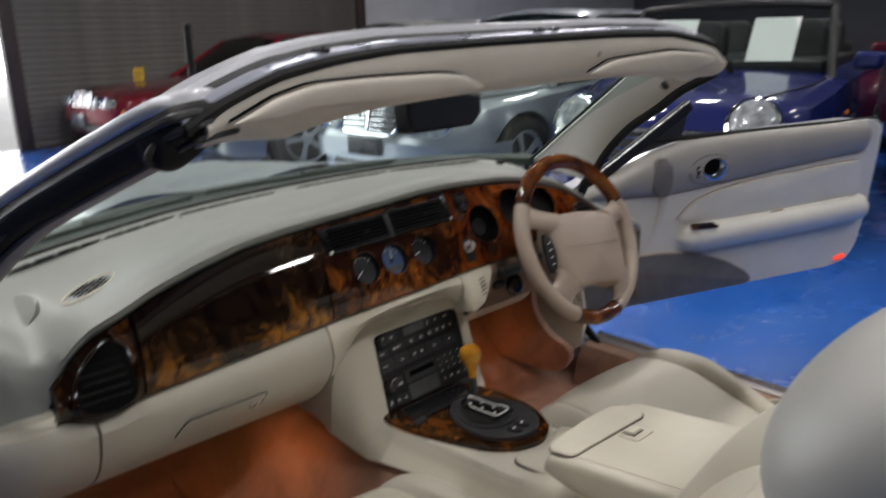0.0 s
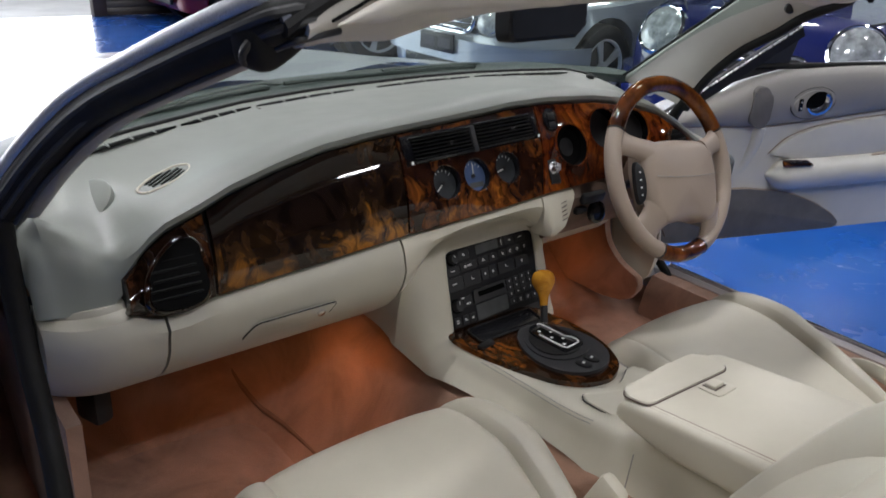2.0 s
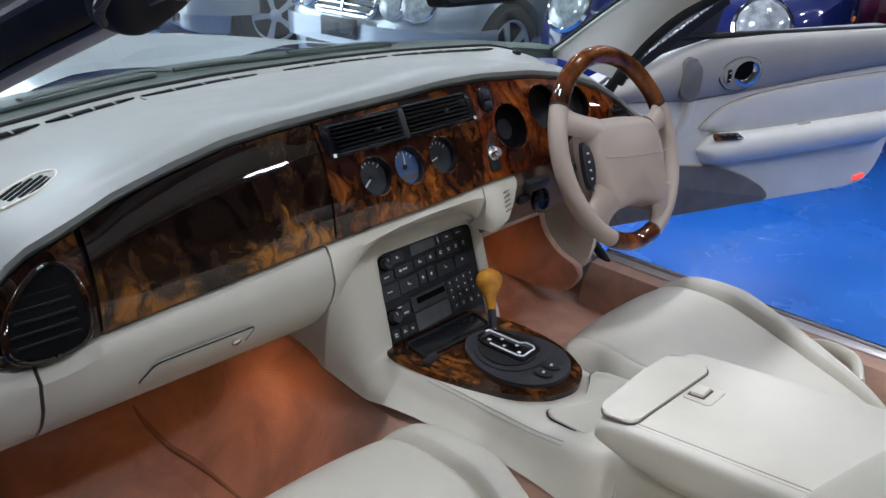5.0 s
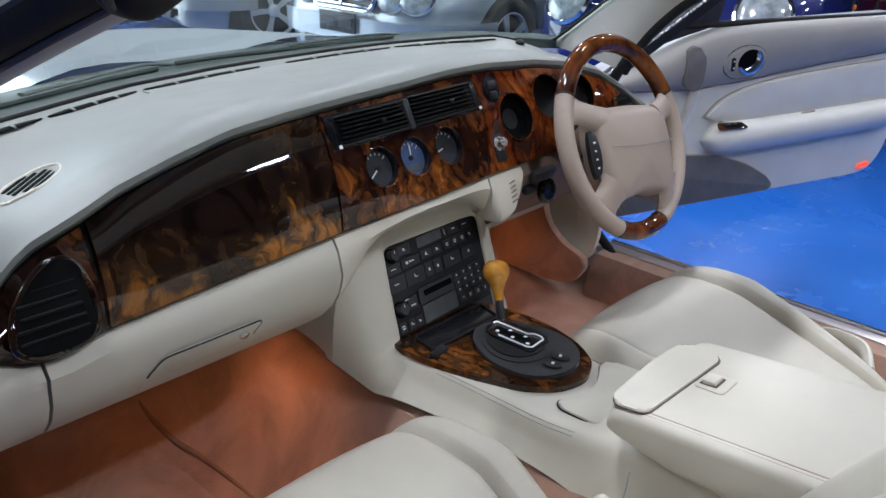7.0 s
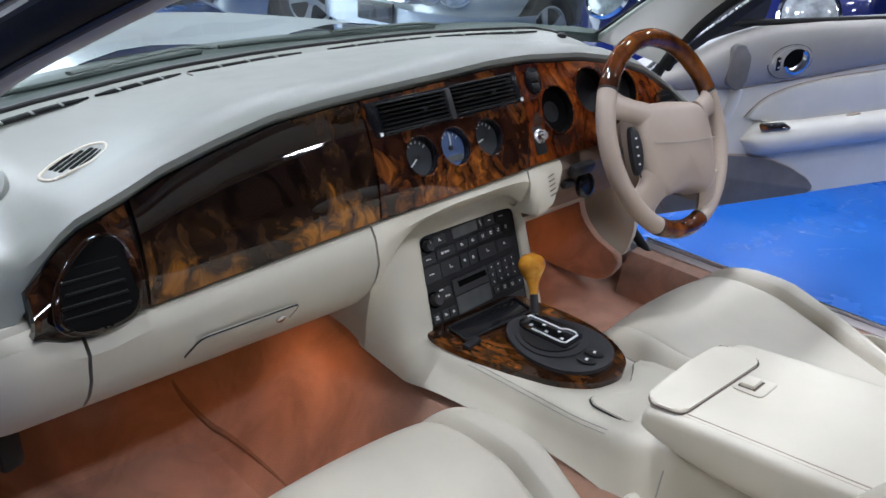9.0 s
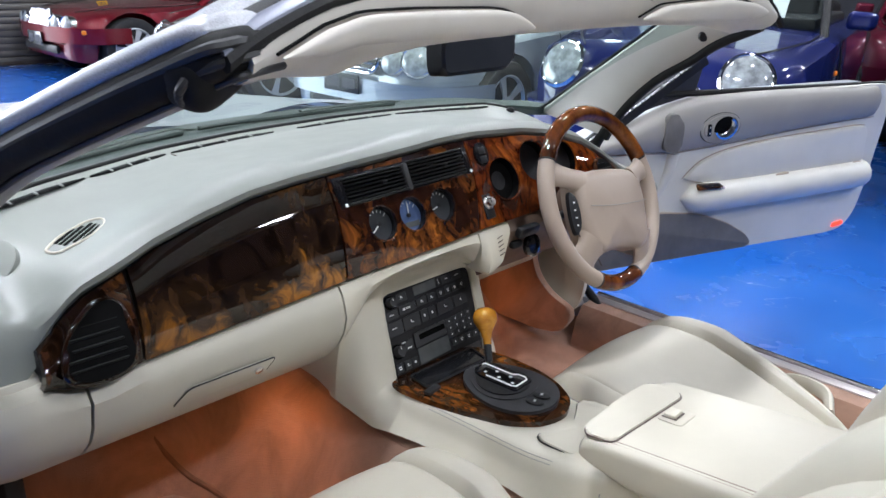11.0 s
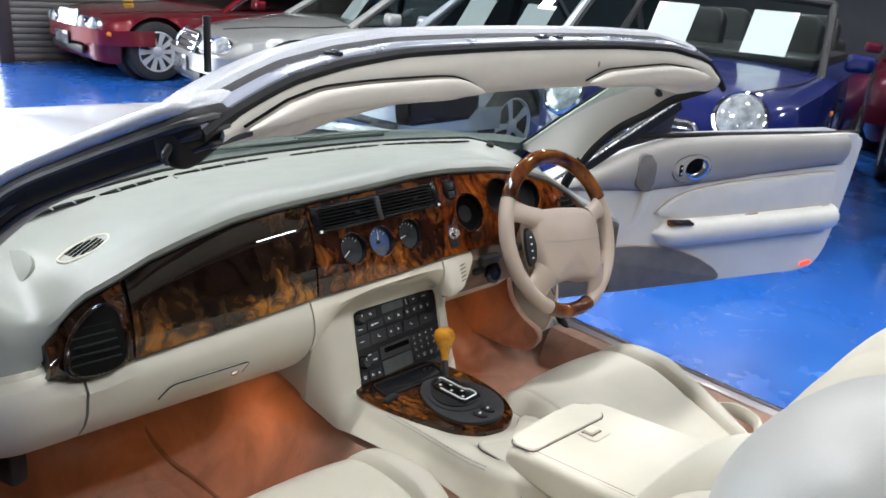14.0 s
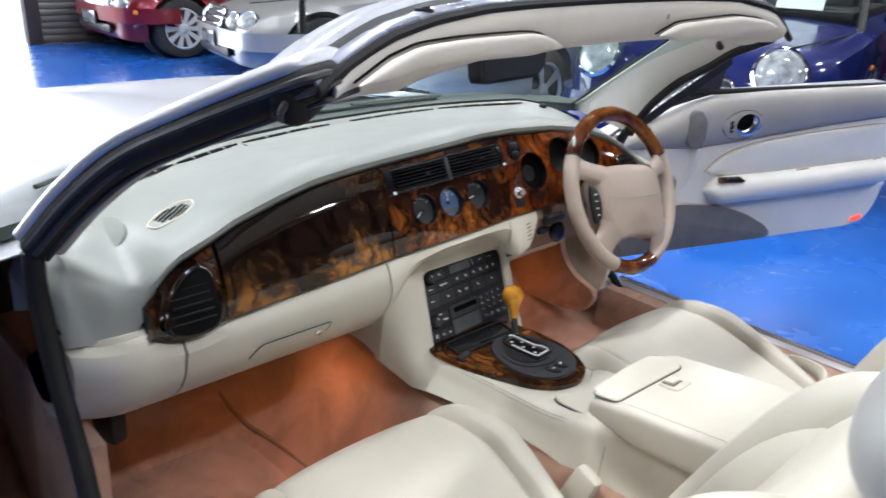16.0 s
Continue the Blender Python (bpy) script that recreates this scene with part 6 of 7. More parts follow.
def build_door(D, far_side):
    skin = rounded([(-0.44, 0.44), (0.70, 0.44), (0.785, 0.52), (0.812, 0.62), (0.850, 0.88), (0.842, 0.940), (0.0, 0.925), (-0.28, 0.842), (-0.44, 0.78)], 0.03, 4)
    door = part("driver_door" if not far_side else "passenger_door", prism(skin, 0.12, D @ pose(0, 0, -0.15), 0.02), GREYPAINT, car, "open grey door with cream and grey leather trim")
    panel = rounded([(-0.42, 0.445), (0.66, 0.445), (0.735, 0.458), (0.778, 0.510), (0.802, 0.60), (0.836, 0.82), (0.845, 0.915), (0.828, 0.944), (0.76, 0.948), (0.0, 0.930), (-0.42, 0.80)], 0.035, 5)
    part("door_panel", prism(panel, 0.040, D @ pose(0, 0, -0.040), 0.014, 4), DOORHIDE, door, "cream leather door panel")
    lo_ = along([-0.42, -0.19, -0.09, 0.149, 0.40, 0.667, 0.80], [0.792, 0.784, 0.778, 0.795, 0.818, 0.836, 0.842])
    hi_ = along([-0.42, -0.30, -0.207, -0.11, 0.0, 0.2, 0.80], [0.812, 0.845, 0.880, 0.915, 0.936, 0.943, 0.947])
    up = []
    for i in range(49):
        u = -0.42 + i * (1.206 / 48)
        end = min(1.0, max(0.0, (0.788 - u) / 0.035)) ** 0.5
        lo, hi = lo_(u) + 0.030 * (1 - end), hi_(u) - 0.030 * (1 - end)
        sec = [(0, -0.006), (0.02, 0.004), (0.06, 0.0105), (0.20, 0.018), (0.45, 0.023), (0.70, 0.020), (0.88, 0.012), (0.97, 0.002), (1, -0.014)]
        up.append([D @ Vector((u, lo + (hi - lo) * k, (n + 0.006) * (0.25 + 0.75 * end) - 0.006)) for k, n in sec])
    part("upper_trim", slab(up, tuple(D.to_3x3() @ Vector((0, 0, -0.02)))), MUSHROOM, door, "grey leather upper door trim")
    part("trim_seam", tube([D @ Vector((u, lo_(u) - 0.001, 0.0015)) for u in np.linspace(-0.40, 0.77, 30)], 0.0016, 6), TAUPE, door)
    part("window_seal", tube([D @ Vector((u, 0.944, -0.024)) for u in np.linspace(-0.13, 0.84, 14)], 0.009, 8), RUBBER, door, "black window seal")
    # padded insert, armrest, pocket
    ins = [(-0.040, 0.696), (-0.010, 0.724), (0.028, 0.748), (0.10, 0.770), (0.198, 0.785), (0.32, 0.795), (0.435, 0.802), (0.676, 0.814), (0.735, 0.812), (0.750, 0.794), (0.754, 0.69), (0.40, 0.676), (0.10, 0.668)]
    part("padded_insert", pillow(rounded(ins, 0.022, 4), -0.006, 0.017, D, 0.010, 5, 0.005), DOORHIDE, door)
    part("insert_crease", tube([D @ Vector((p_.x, p_.y + 0.0015, 0.0010)) for p_ in smooth_path([(a, b, 0) for a, b in ins[:9]], 5)], 0.0018, 6), TAUPE, door)
    rows = []
    for i in range(25):
        f = i / 24
        u = -0.035 + 0.83 * f
        e = max(0.06, math.sqrt(max(0.0, 1 - (1 - min(1, min(f, 1.6 * (1 - f)) / 0.085)) ** 2)))
        c = 0.634 - 0.004 * math.sin(math.pi * f) + 0.016 * f
        rows.append([D @ Vector((u, c + (0.048 * math.sin(a) * e), (0.050 * max(-0.25, math.cos(a)) * e))) for a in [2 * math.pi * j / 16 for j in range(16)]])
    arm = part("door_armrest", grid(rows, True, True), DOORHIDE, door, "cream padded door armrest")
    part("pull_slot", rbox(0.060, 0.007, 0.016, D @ pose(0.36, 0.681, 0.014, 0, 0, 6), 0.003), TAUPE, arm)
    part("pull_slot", rbox(0.040, 0.007, 0.016, D @ pose(0.72, 0.690, 0.010), 0.003), TAUPE, arm)
    sw = part("window_switch_plate", prism(rounded([(-0.01, -0.012), (0.095, -0.018), (0.085, 0.006), (0.0, 0.012)], 0.006, 2), 0.006, D @ pose(0.0, 0.674, 0.030, -62, 0, 0), 0.002), BURL_AMBER, arm, "walnut window switch plate")
    for k in range(3):
        part("window_switch", rbox(0.018, 0.010, 0.006, D @ pose(0.0, 0.674, 0.030, -62, 0, 0) @ pose(0.022 + 0.024 * k, -0.004, 0.008), 0.002), GLOSSBLACK, sw)
    spk = rounded([(-0.41, 0.448), (0.27, 0.448), (0.284, 0.460), (0.254, 0.490), (0.169, 0.536), (0.08, 0.568), (0.02, 0.582), (-0.10, 0.598), (-0.24, 0.600), (-0.41, 0.595)], 0.025, 4)
    part("speaker_panel", prism(spk, 0.016, D @ pose(0, 0, -0.006), 0.005), SPEAKER_DARK, door, "grey cloth speaker panel low on the door")
    part("panel_seam", tube([D @ Vector((x, y, 0.003)) for x, y in spk], 0.004, 6, True), TAUPE, door)
    # tweeter pod ahead of the handle, and the fold of the panel below it
    pod = [(-0.152, 0.800), (-0.104, 0.776), (-0.082, 0.792), (-0.080, 0.858), (-0.092, 0.886), (-0.125, 0.902), (-0.146, 0.890)]
    part("tweeter_pod", prism(rounded(pod, 0.016, 4), 0.014, D @ pose(0, 0, 0.012), 0.006, 3), SPEAKER_DARK, door, "dark grey mesh tweeter pod")
    fold = [D @ Vector(p_) for p_ in smooth_path([(-0.088, 0.778, -0.002), (-0.094, 0.73, -0.006), (-0.112, 0.68, -0.012), (-0.15, 0.62, -0.020)], 5)]
    part("panel_fold", sweep(fold, ring(0.022, 12, 0.018), up=tuple(D.to_3x3() @ Vector((0, 0, 1)))), DOORHIDE, door)
    m = D @ pose(0.063, 0.847, 0.020) @ pose(0, 0, 0, 0, 0, 4)
    turn_ = [2 * math.pi * i / 36 for i in range(36)]
    ell = [(0.077 * math.cos(a), 0.044 * math.sin(a)) for a in turn_]
    h = part("handle_bezel", prism(ell, 0.006, m @ pose(0, 0, -0.003), 0.003), MUSHROOM, door)
    part("bezel_gap", tube([m @ Vector((x * 1.01, y * 1.01, 0.001)) for x, y in ell], 0.0014, 6, True), BLACK, h)
    part("bezel_pad", prism([(x * 0.86, y * 0.84) for x, y in ell], 0.004, m @ pose(0, 0, 0.002), 0.002), MUSHROOM, h)
    part("handle_recess", prism([(0.014 + 0.043 * math.cos(a), 0.033 * math.sin(a)) for a in turn_], 0.001, m @ pose(0, 0, 0.006), 0), VENTDARK, h, smooth=False)
    aa = np.linspace(radians(-165), radians(55), 20)
    w_ = [0.35 + 0.65 * math.sin(math.pi * i / 19) for i in range(20)]
    bowl = []
    for a, w in zip(aa, w_):
        c_, s_ = math.cos(a), math.sin(a)
        bowl.append([m @ Vector((0.014 + (0.044 - 0.030 * w * k) * c_, (0.034 - 0.022 * w * k) * s_, 0.0125 - 0.006 * k + 0.004 * math.sin(math.pi * k))) for k in (0, 0.2, 0.5, 0.8, 1.0)])
    part("door_release", slab(bowl, tuple(D.to_3x3() @ Vector((0, 0, -0.005)))), CHROME, h, "chrome door release lever")
    lb = part("lock_button", rbox(0.013, 0.036, 0.006, m @ pose(-0.048, 0.0, 0.007), 0.005), GLOSSBLACK, h)
    for k in (-1, 1):
        part("marking", rbox(0.004, 0.004, 0.0006, m @ pose(-0.048, k * 0.009, 0.0103), 0), WHITEINK, lb, smooth=False)
    part("marker_lamp", prism(rounded([(-0.026, -0.008), (0.024, -0.001), (0.022, 0.012), (-0.024, 0.006)], 0.004, 3), 0.010, D @ pose(0.700, 0.470, -0.002), 0.003), REDLAMP, door, "glowing red door edge lamp")
    # quarter sail and the front window channel
    sail = rounded([(-0.24, 0.888), (-0.15, 0.912), (-0.012, 0.940), (0.010, 1.030), (-0.004, 1.036)], 0.006, 2)
    part("quarter_sail", prism(sail, 0.012, D @ pose(0, 0, -0.036), 0.003), CHARCOAL, door, "charcoal window sail in front of the door glass")
    part("window_channel", sweep([D @ Vector((-0.42, 0.79, -0.030)), D @ Vector((-0.32, 0.848, -0.030)), D @ Vector((0.008, 1.040, -0.030))], [(-0.016, -0.014), (0.016, -0.014), (0.016, 0.010), (0.008, 0.016), (-0.008, 0.016), (-0.016, 0.010)]), BLACK, door, "black front window channel")
    part("channel_edge", sweep([D @ Vector((-0.42, 0.806, -0.018)), D @ Vector((-0.32, 0.864, -0.018)), D @ Vector((0.002, 1.053, -0.018))], ring(0.003, 6, 0.003)), STEEL, door)
    return door


build_door(D, False)
MIRRORED = Matrix.Diagonal((-1, 1, 1, 1))
build_door(MIRRORED @ D, True)

# ---- parked cars ----


def wheel_unit(parent, place, r, side, spokes=8, turn=0):
    """A wheel on the side of a car; side is 1 for the car's left."""
    m = Matrix.Translation(place) @ pose(0, 0, 0, 0, 0, turn) @ pose(0, 0, 0, -90 * side, 0, 0)
    w = part("wheel", lathe([(r * 0.66, -0.10), (r * 0.90, -0.105), (r, -0.08), (r, 0.06), (r * 0.955, 0.088), (r * 0.80, 0.098), (r * 0.69, 0.088), (r * 0.66, 0.06)], 40, m), TYRE, parent)
    part("rim", lathe([(r * 0.685, 0.02), (r * 0.685, 0.084), (r * 0.655, 0.088), (r * 0.635, 0.078), (r * 0.60, 0.03), (r * 0.1, 0.028), (0.001, 0.028)], 40, m), ALLOY, w)
    part("brake", lathe([(r * 0.58, 0.030), (r * 0.58, 0.034), (r * 0.2, 0.036), (0.001, 0.036)], 32, m), CHARCOAL, w)
    for k in range(spokes):
        a = 360 / spokes * k
        rr = [[(r * 0.10, -0.020, 0.070), (r * 0.10, 0.020, 0.070), (r * 0.10, 0.014, 0.045), (r * 0.10, -0.014, 0.045)],
              [(r * 0.40, -0.024, 0.078), (r * 0.40, 0.024, 0.078), (r * 0.40, 0.018, 0.050), (r * 0.40, -0.018, 0.050)],
              [(r * 0.64, -0.034, 0.080), (r * 0.64, 0.034, 0.080), (r * 0.64, 0.026, 0.055), (r * 0.64, -0.026, 0.055)]]
        bm = grid(rr, True, True)
        bmesh.ops.transform(bm, matrix=m @ pose(0, 0, 0, 0, 0, a), verts=bm.verts)
        part("spoke", bm, ALLOY, w)
    part("hub_cap", lathe([(r * 0.17, 0.05), (r * 0.17, 0.078), (r * 0.12, 0.086), (0.001, 0.088)], 20, m), ALLOY, w)


for y in (1.42, -1.17):
    for s in (1, -1):
        wheel_unit(car, (-s * 0.815, y, 0.325), 0.325, s, 7, 90)


def parked_car(name, label, place, turn, paint_mat, L, Wd, hood, roof, wb, front_oh, r, style):
    """A car on its wheels; x points to its nose, y to its left; the origin lies under the middle of the nose."""
    th = empty(name, place, turn)
    tagged(th, label, "car", "parked cars")
    hw = Wd / 2
    cowl = -style["cowl"]
    tail = -L
    fx, rx = -front_oh, -front_oh - wb
    dr, nw = style.get("droop", 0.0), style.get("nose", 1.0)
    stations = [(-0.0, 0.62, 0.50, 0.24, 0.56), (-0.03, 0.76, hood - 0.20, 0.20, 0.72), (-0.12, 0.88, hood - 0.105, 0.18, 0.84), (-0.30, 0.955, hood - 0.055, 0.18, 0.93), (-0.60, 0.985, hood - 0.02, 0.18, 0.97),
                (cowl * 0.75, 0.995, hood, 0.18, 0.99), (cowl, 1.0, hood + 0.03, 0.18, 1.0), (cowl - 0.8, 1.0, hood + 0.06, 0.18, 1.0), (cowl - 1.9, 1.0, hood + 0.07, 0.18, 1.0), (tail + 0.7, 0.985, hood + 0.04, 0.20, 0.98), (tail + 0.2, 0.94, hood, 0.24, 0.93), (tail + 0.03, 0.84, hood - 0.08, 0.28, 0.80), (tail, 0.74, hood - 0.25, 0.36, 0.70)]
    stations = [(a, b * (nw + (1 - nw) * min(1, -a / 0.6)), c - dr * max(0.0, 1 + a / 1.0) * (1 if a > -1 else 0), d, e * (nw + (1 - nw) * min(1, -a / 0.6))) for a, b, c, d, e in stations]
    # finer stations, so that the arches can be cut
    xs_ = sorted(set([round(s[0], 3) for s in stations] + [round(v, 3) for c in (fx, rx) for v in np.linspace(c - r * 1.18, c + r * 1.18, 15)]), reverse=True)
    col = list(zip(*stations))
    sx = [-v for v in col[0]]
    rows = []
    for x in xs_:
        w, h, b, wt = (float(np.interp(-x, sx, col[k])) for k in (1, 2, 3, 4))
        w *= hw
        wt *= hw
        arch = 0.0
        for c in (fx, rx):
            if abs(x - c) < r * 1.16:
                arch = max(arch, r + math.sqrt((r * 1.16) ** 2 - (x - c) ** 2))
        lo = max(b, arch)
        shoulder = h - 0.045
        side = [(wt * 0.99, shoulder), (w * 1.0, h - 0.14), (w * 1.008, (h + 0.2) * 0.52), (w * 0.995, 0.40), (w * 0.975, 0.26), (w * 0.93, b)]
        side = [(a, max(z, lo)) for a, z in side]
        half = [(0.0, h + 0.035), (wt * 0.45, h + 0.028), (wt * 0.80, h + 0.004), (wt * 0.93, h - 0.018)] + side + [(w * 0.70, max(b, min(lo, b + 0.3)))]
        rows.append([(x, y, z) for y, z in half] + [(x, -y, z) for y, z in half[:0:-1]])
    body = part("body", grid(rows, True, True), paint_mat, th)
    # dark wheel wells
    for c in (fx, rx):
        for s in (1, -1):
            part("wheel_well", lathe([(r * 1.12, -0.22), (r * 1.12, 0.0), (0.001, 0.0)], 28, Matrix.Translation((c, s * (hw - 0.20), r)) @ pose(0, 0, 0, -90 * s, 0, 0)), BLACK, th)
            wheel_unit(th, (c, s * (hw - 0.095), r), r, s, style.get("spokes", 8))
    # cabin
    z0 = hood + 0.03
    if not style.get("open"):
        g = [(cowl + 0.02, 0.90, z0), (cowl - 0.75, 0.76, roof - 0.02), (cowl - 1.25, 0.75, roof), (cowl - 1.9, 0.74, roof - 0.02), (cowl - 2.75, 0.86, z0 + 0.04)]
        ex = smooth_path([(a, 0, c) for a, b, c in g], 4)
        rows = []
        for p in ex:
            k = min(1, max(0, (p.z - z0) / (roof - z0)))
            wtop = hw * (0.90 - 0.17 * k)
            rows.append([(p.x, s * wtop * f, max(z0 - 0.02, p.z - 0.05 * f * f - (0.0 if f < 0.99 else 0.02))) for s, f in ((-1, 1.0), (-1, 0.93), (-1, 0.7), (-1, 0.35), (1, 0), (1, 0.35), (1, 0.7), (1, 0.93), (1, 1.0))])
        n = len(rows)
        part("windscreen", grid(rows[:5]), DARKGLASS, th).visible_shadow = False
        part("roof", grid(rows[4:n - 5]), paint_mat, th)
        part("rear_window", grid(rows[n - 6:]), DARKGLASS, th)
        for s in (1, -1):
            side = [(cowl - 0.08, z0), (cowl - 0.80, roof - 0.09), (cowl - 1.3, roof - 0.06), (cowl - 1.9, roof - 0.09), (cowl - 2.55, z0 + 0.05)]
            lo = [(x, s * hw * 0.91, z0 + 0.01) for x, z in side]
            hi = [(x, s * hw * (0.905 - 0.165 * (z - z0) / (roof - z0)), z) for x, z in side]
            part("side_window", grid([lo, hi]), DARKGLASS, th)
            part("window_trim", tube(hi, 0.018, 6), CHROME if style.get("chrome") else BLACK, th)
            part("pillar", tube([rows[0][8 if s > 0 else 0], rows[4][8 if s > 0 else 0]], 0.035, 8), paint_mat, th)
            part("door_pillar", tube([(cowl - 1.45, s * hw * 0.915, z0), (cowl - 1.42, s * hw * 0.745, roof - 0.07)], 0.04, 6), BLACK, th)
        part("cabin_floor", rbox(2.2, Wd * 0.8, 0.3, pose(cowl - 1.3, 0, hood - 0.14), 0.05), BLACK, th)
    else:
        rows = []
        for k in np.linspace(0, 1, 5):
            rows.append([(cowl - 0.42 * k - 0.10 * f * f, f * hw * (0.88 - 0.10 * k), z0 + (roof - z0) * k - 0.03 * f * f) for f in np.linspace(-1, 1, 9)])
        part("windscreen", grid(rows), WINDSCREEN, th).visible_shadow = False
        part("screen_frame", tube([r_[0] for r_ in rows] + rows[-1] + [r_[-1] for r_ in rows[::-1]], 0.028, 8), BLACK, th)
        part("cabin", rbox(1.55, Wd * 0.80, 0.10, pose(cowl - 0.95, 0, hood + 0.075), 0.03), BLACK, th)
        for s in (1, -1):
            for k in (0.85, 1.65):
                part("seat_back", pillow(rounded([(-0.22, 0), (0.22, 0), (0.2, 0.5), (-0.2, 0.5)], 0.1, 4), -0.07, 0.14, Matrix.Translation((cowl - k, s * 0.36, hood - 0.1)) @ pose(0, 0, 0, 75, 0, 90), 0.05, 4), BLACK, th)
        part("folded_roof", pillow(rounded([(-0.55, -0.15), (0.55, -0.15), (0.6, 0.15), (-0.6, 0.15)], 0.1, 4), 0, 0.16, pose(tail + 0.55, 0, hood + 0.04, 0, 0, 90), 0.06, 4), BLACK, th, "folded black soft top")
    # nose: bumper, grille, lamps
    bz = style.get("bumper", 0.46)
    bump = [(-0.55, hw * 1.0, bz), (-0.25, hw * 0.97, bz), (-0.06, hw * 0.80, bz), (0.015, hw * 0.45, bz), (0.03, 0, bz)]
    path = smooth_path(bump + [(a, -b, c) for a, b, c in bump[-2::-1]], 4)
    part("bumper", sweep(path, [(-0.05, -0.09), (0.045, -0.085), (0.06, -0.02), (0.05, 0.06), (-0.05, 0.07)]), style.get("bumper_mat", paint_mat), th)
    if style.get("chrome"):
        part("bumper_trim", sweep([p + Vector((0, 0, 0.045)) for p in path], [(-0.02, -0.02), (0.055, -0.018), (0.055, 0.018), (-0.02, 0.02)]), CHROME, th, "chrome bumper strip")
    part("air_intake", rbox(0.04, Wd * 0.50, 0.09, pose(0.035, 0, 0.30), 0.02), BLACK, th)
    gw, gh, gz = style["grille"]
    gx = style.get("grille_x", 0.005)
    tiltg = style.get("grille_tilt", 14)
    gm = Matrix.Translation((gx, 0, gz)) @ pose(0, 0, 0, 0, -tiltg, 0)
    o = rounded([(-gw / 2, -gh / 2), (gw / 2, -gh / 2), (gw * 0.54, gh * 0.2), (gw * 0.46, gh / 2), (-gw * 0.46, gh / 2), (-gw * 0.54, gh * 0.2)], min(gh, gw) * 0.28, 4)
    gm2 = gm @ pose(0, 0, 0, 90, 0, 90)
    gr = part("grille", prism(o, 0.03, gm2 @ pose(0, 0, -0.012), 0.008), BLACK, th)
    part("grille_frame", tube([gm2 @ Vector((x, y, 0.016)) for x, y in o], 0.016, 8, True, up=(0.3, 0.2, 1)), CHROME, gr, "chrome grille frame")
    nb = style.get("bars", 5)
    for k in range(nb):
        f = (k + 0.7) / (nb + 0.4) - 0.5
        if style.get("upright_bars"):
            part("grille_bar", rbox(0.014, 0.012, gh * 0.86, gm @ pose(0.022, f * gw, 0), 0.004), CHROME, gr)
        else:
            part("grille_bar", rbox(0.016, gw * 0.94, 0.016, gm @ pose(0.024, 0, f * gh), 0.005), CHROME, gr)
    if style.get("upright_bars") or style.get("split"):
        part("grille_split", rbox(0.03, 0.03, gh * 0.9, gm @ pose(0.025, 0, 0), 0.008), CHROME, gr)
    for s in (1, -1):
        for (ly, lz, la, lb, lx, yaw, tilt_) in style["lamps"]:
            m = Matrix.Translation((lx, s * ly, lz)) @ pose(0, 0, 0, 0, 0, s * yaw) @ pose(0, 0, 0, 0, 90 - tilt_, 0) @ pose(0, 0, 0, 0, 0, 90) @ Matrix.Diagonal((la, lb, 1, 1))
            lamp = part("headlamp", lathe([(1.10, -0.06), (1.12, 0.0), (1.02, 0.016), (0.96, 0.010)], 28, m), CHROME, th, "round chrome-rimmed headlamp")
            part("reflector", lathe([(0.97, 0.010), (0.80, 0.004), (0.55, -0.002), (0.30, -0.006), (0.001, -0.007)], 28, m), LAMPBOWL, lamp)
            part("bulb", lathe([(0.30, -0.008), (0.30, 0.002), (0.22, 0.010), (0.001, 0.012)], 16, m), CHROME, lamp)
            part("lens", lathe([(0.99, 0.008), (0.85, 0.020), (0.5, 0.032), (0.001, 0.037)], 28, m), LAMPFACE, lamp)
        for (ly, lz, lx) in style.get("indicators", []):
            part("indicator", rbox(0.05, 0.13, 0.045, Matrix.Translation((lx, s * ly, lz)) @ pose(0, 0, 0, 0, 0, -s * 35), 0.015), AMBER, th, "amber indicator")
        part("side_repeater", rbox(0.06, 0.02, 0.03, Matrix.Translation((fx - r - 0.22, s * hw * 1.004, hood - 0.20)), 0.008), AMBER, th)
        mm_ = Matrix.Translation((cowl - 0.35, s * (hw + 0.07), hood + 0.12))
        part("door_mirror", pillow(rounded([(-0.09, -0.06), (0.09, -0.06), (0.10, 0.05), (-0.08, 0.06)], 0.04, 4), -0.05, 0.11, mm_ @ pose(0, 0, 0, 90, 0, 90), 0.045, 4), style.get("mirror_mat", paint_mat), th)
        part("door_gap", tube([(cowl - 0.25, s * hw * 1.004, 0.30), (cowl - 0.22, s * hw * 1.010, hood - 0.12), (cowl - 0.20, s * hw * 0.985, hood)], 0.006, 5), BLACK, th)
        part("sill_strip", rbox(wb - 2.5 * r, 0.03, 0.05, Matrix.Translation(((fx + rx) / 2, s * hw * 0.985, 0.27)), 0.01), BLACK if not style.get("chrome") else CHROME, th)
    for s in (1, -1):
        part("bonnet_gap", tube([(x, s * hw * f, h) for x, f, h in ((-0.16, 0.55, hood - 0.058), (-0.5, 0.76, hood - 0.012), (cowl * 0.8, 0.84, hood + 0.006), (cowl, 0.86, hood + 0.03))], 0.005, 5), BLACK, th)
    pl = part("number_plate", rbox(0.012, 0.375, 0.135, Matrix.Translation((0.098, 0, style.get("plate", 0.45))), 0.004), style.get("plate_mat", PAPER), th, "front plate with dark bars")
    for k in range(2):
        part("plate_bar", rbox(0.002, 0.13, 0.07, Matrix.Translation((0.1055, -0.085 + 0.17 * k, style.get("plate", 0.45))), 0), INK, pl, smooth=False)
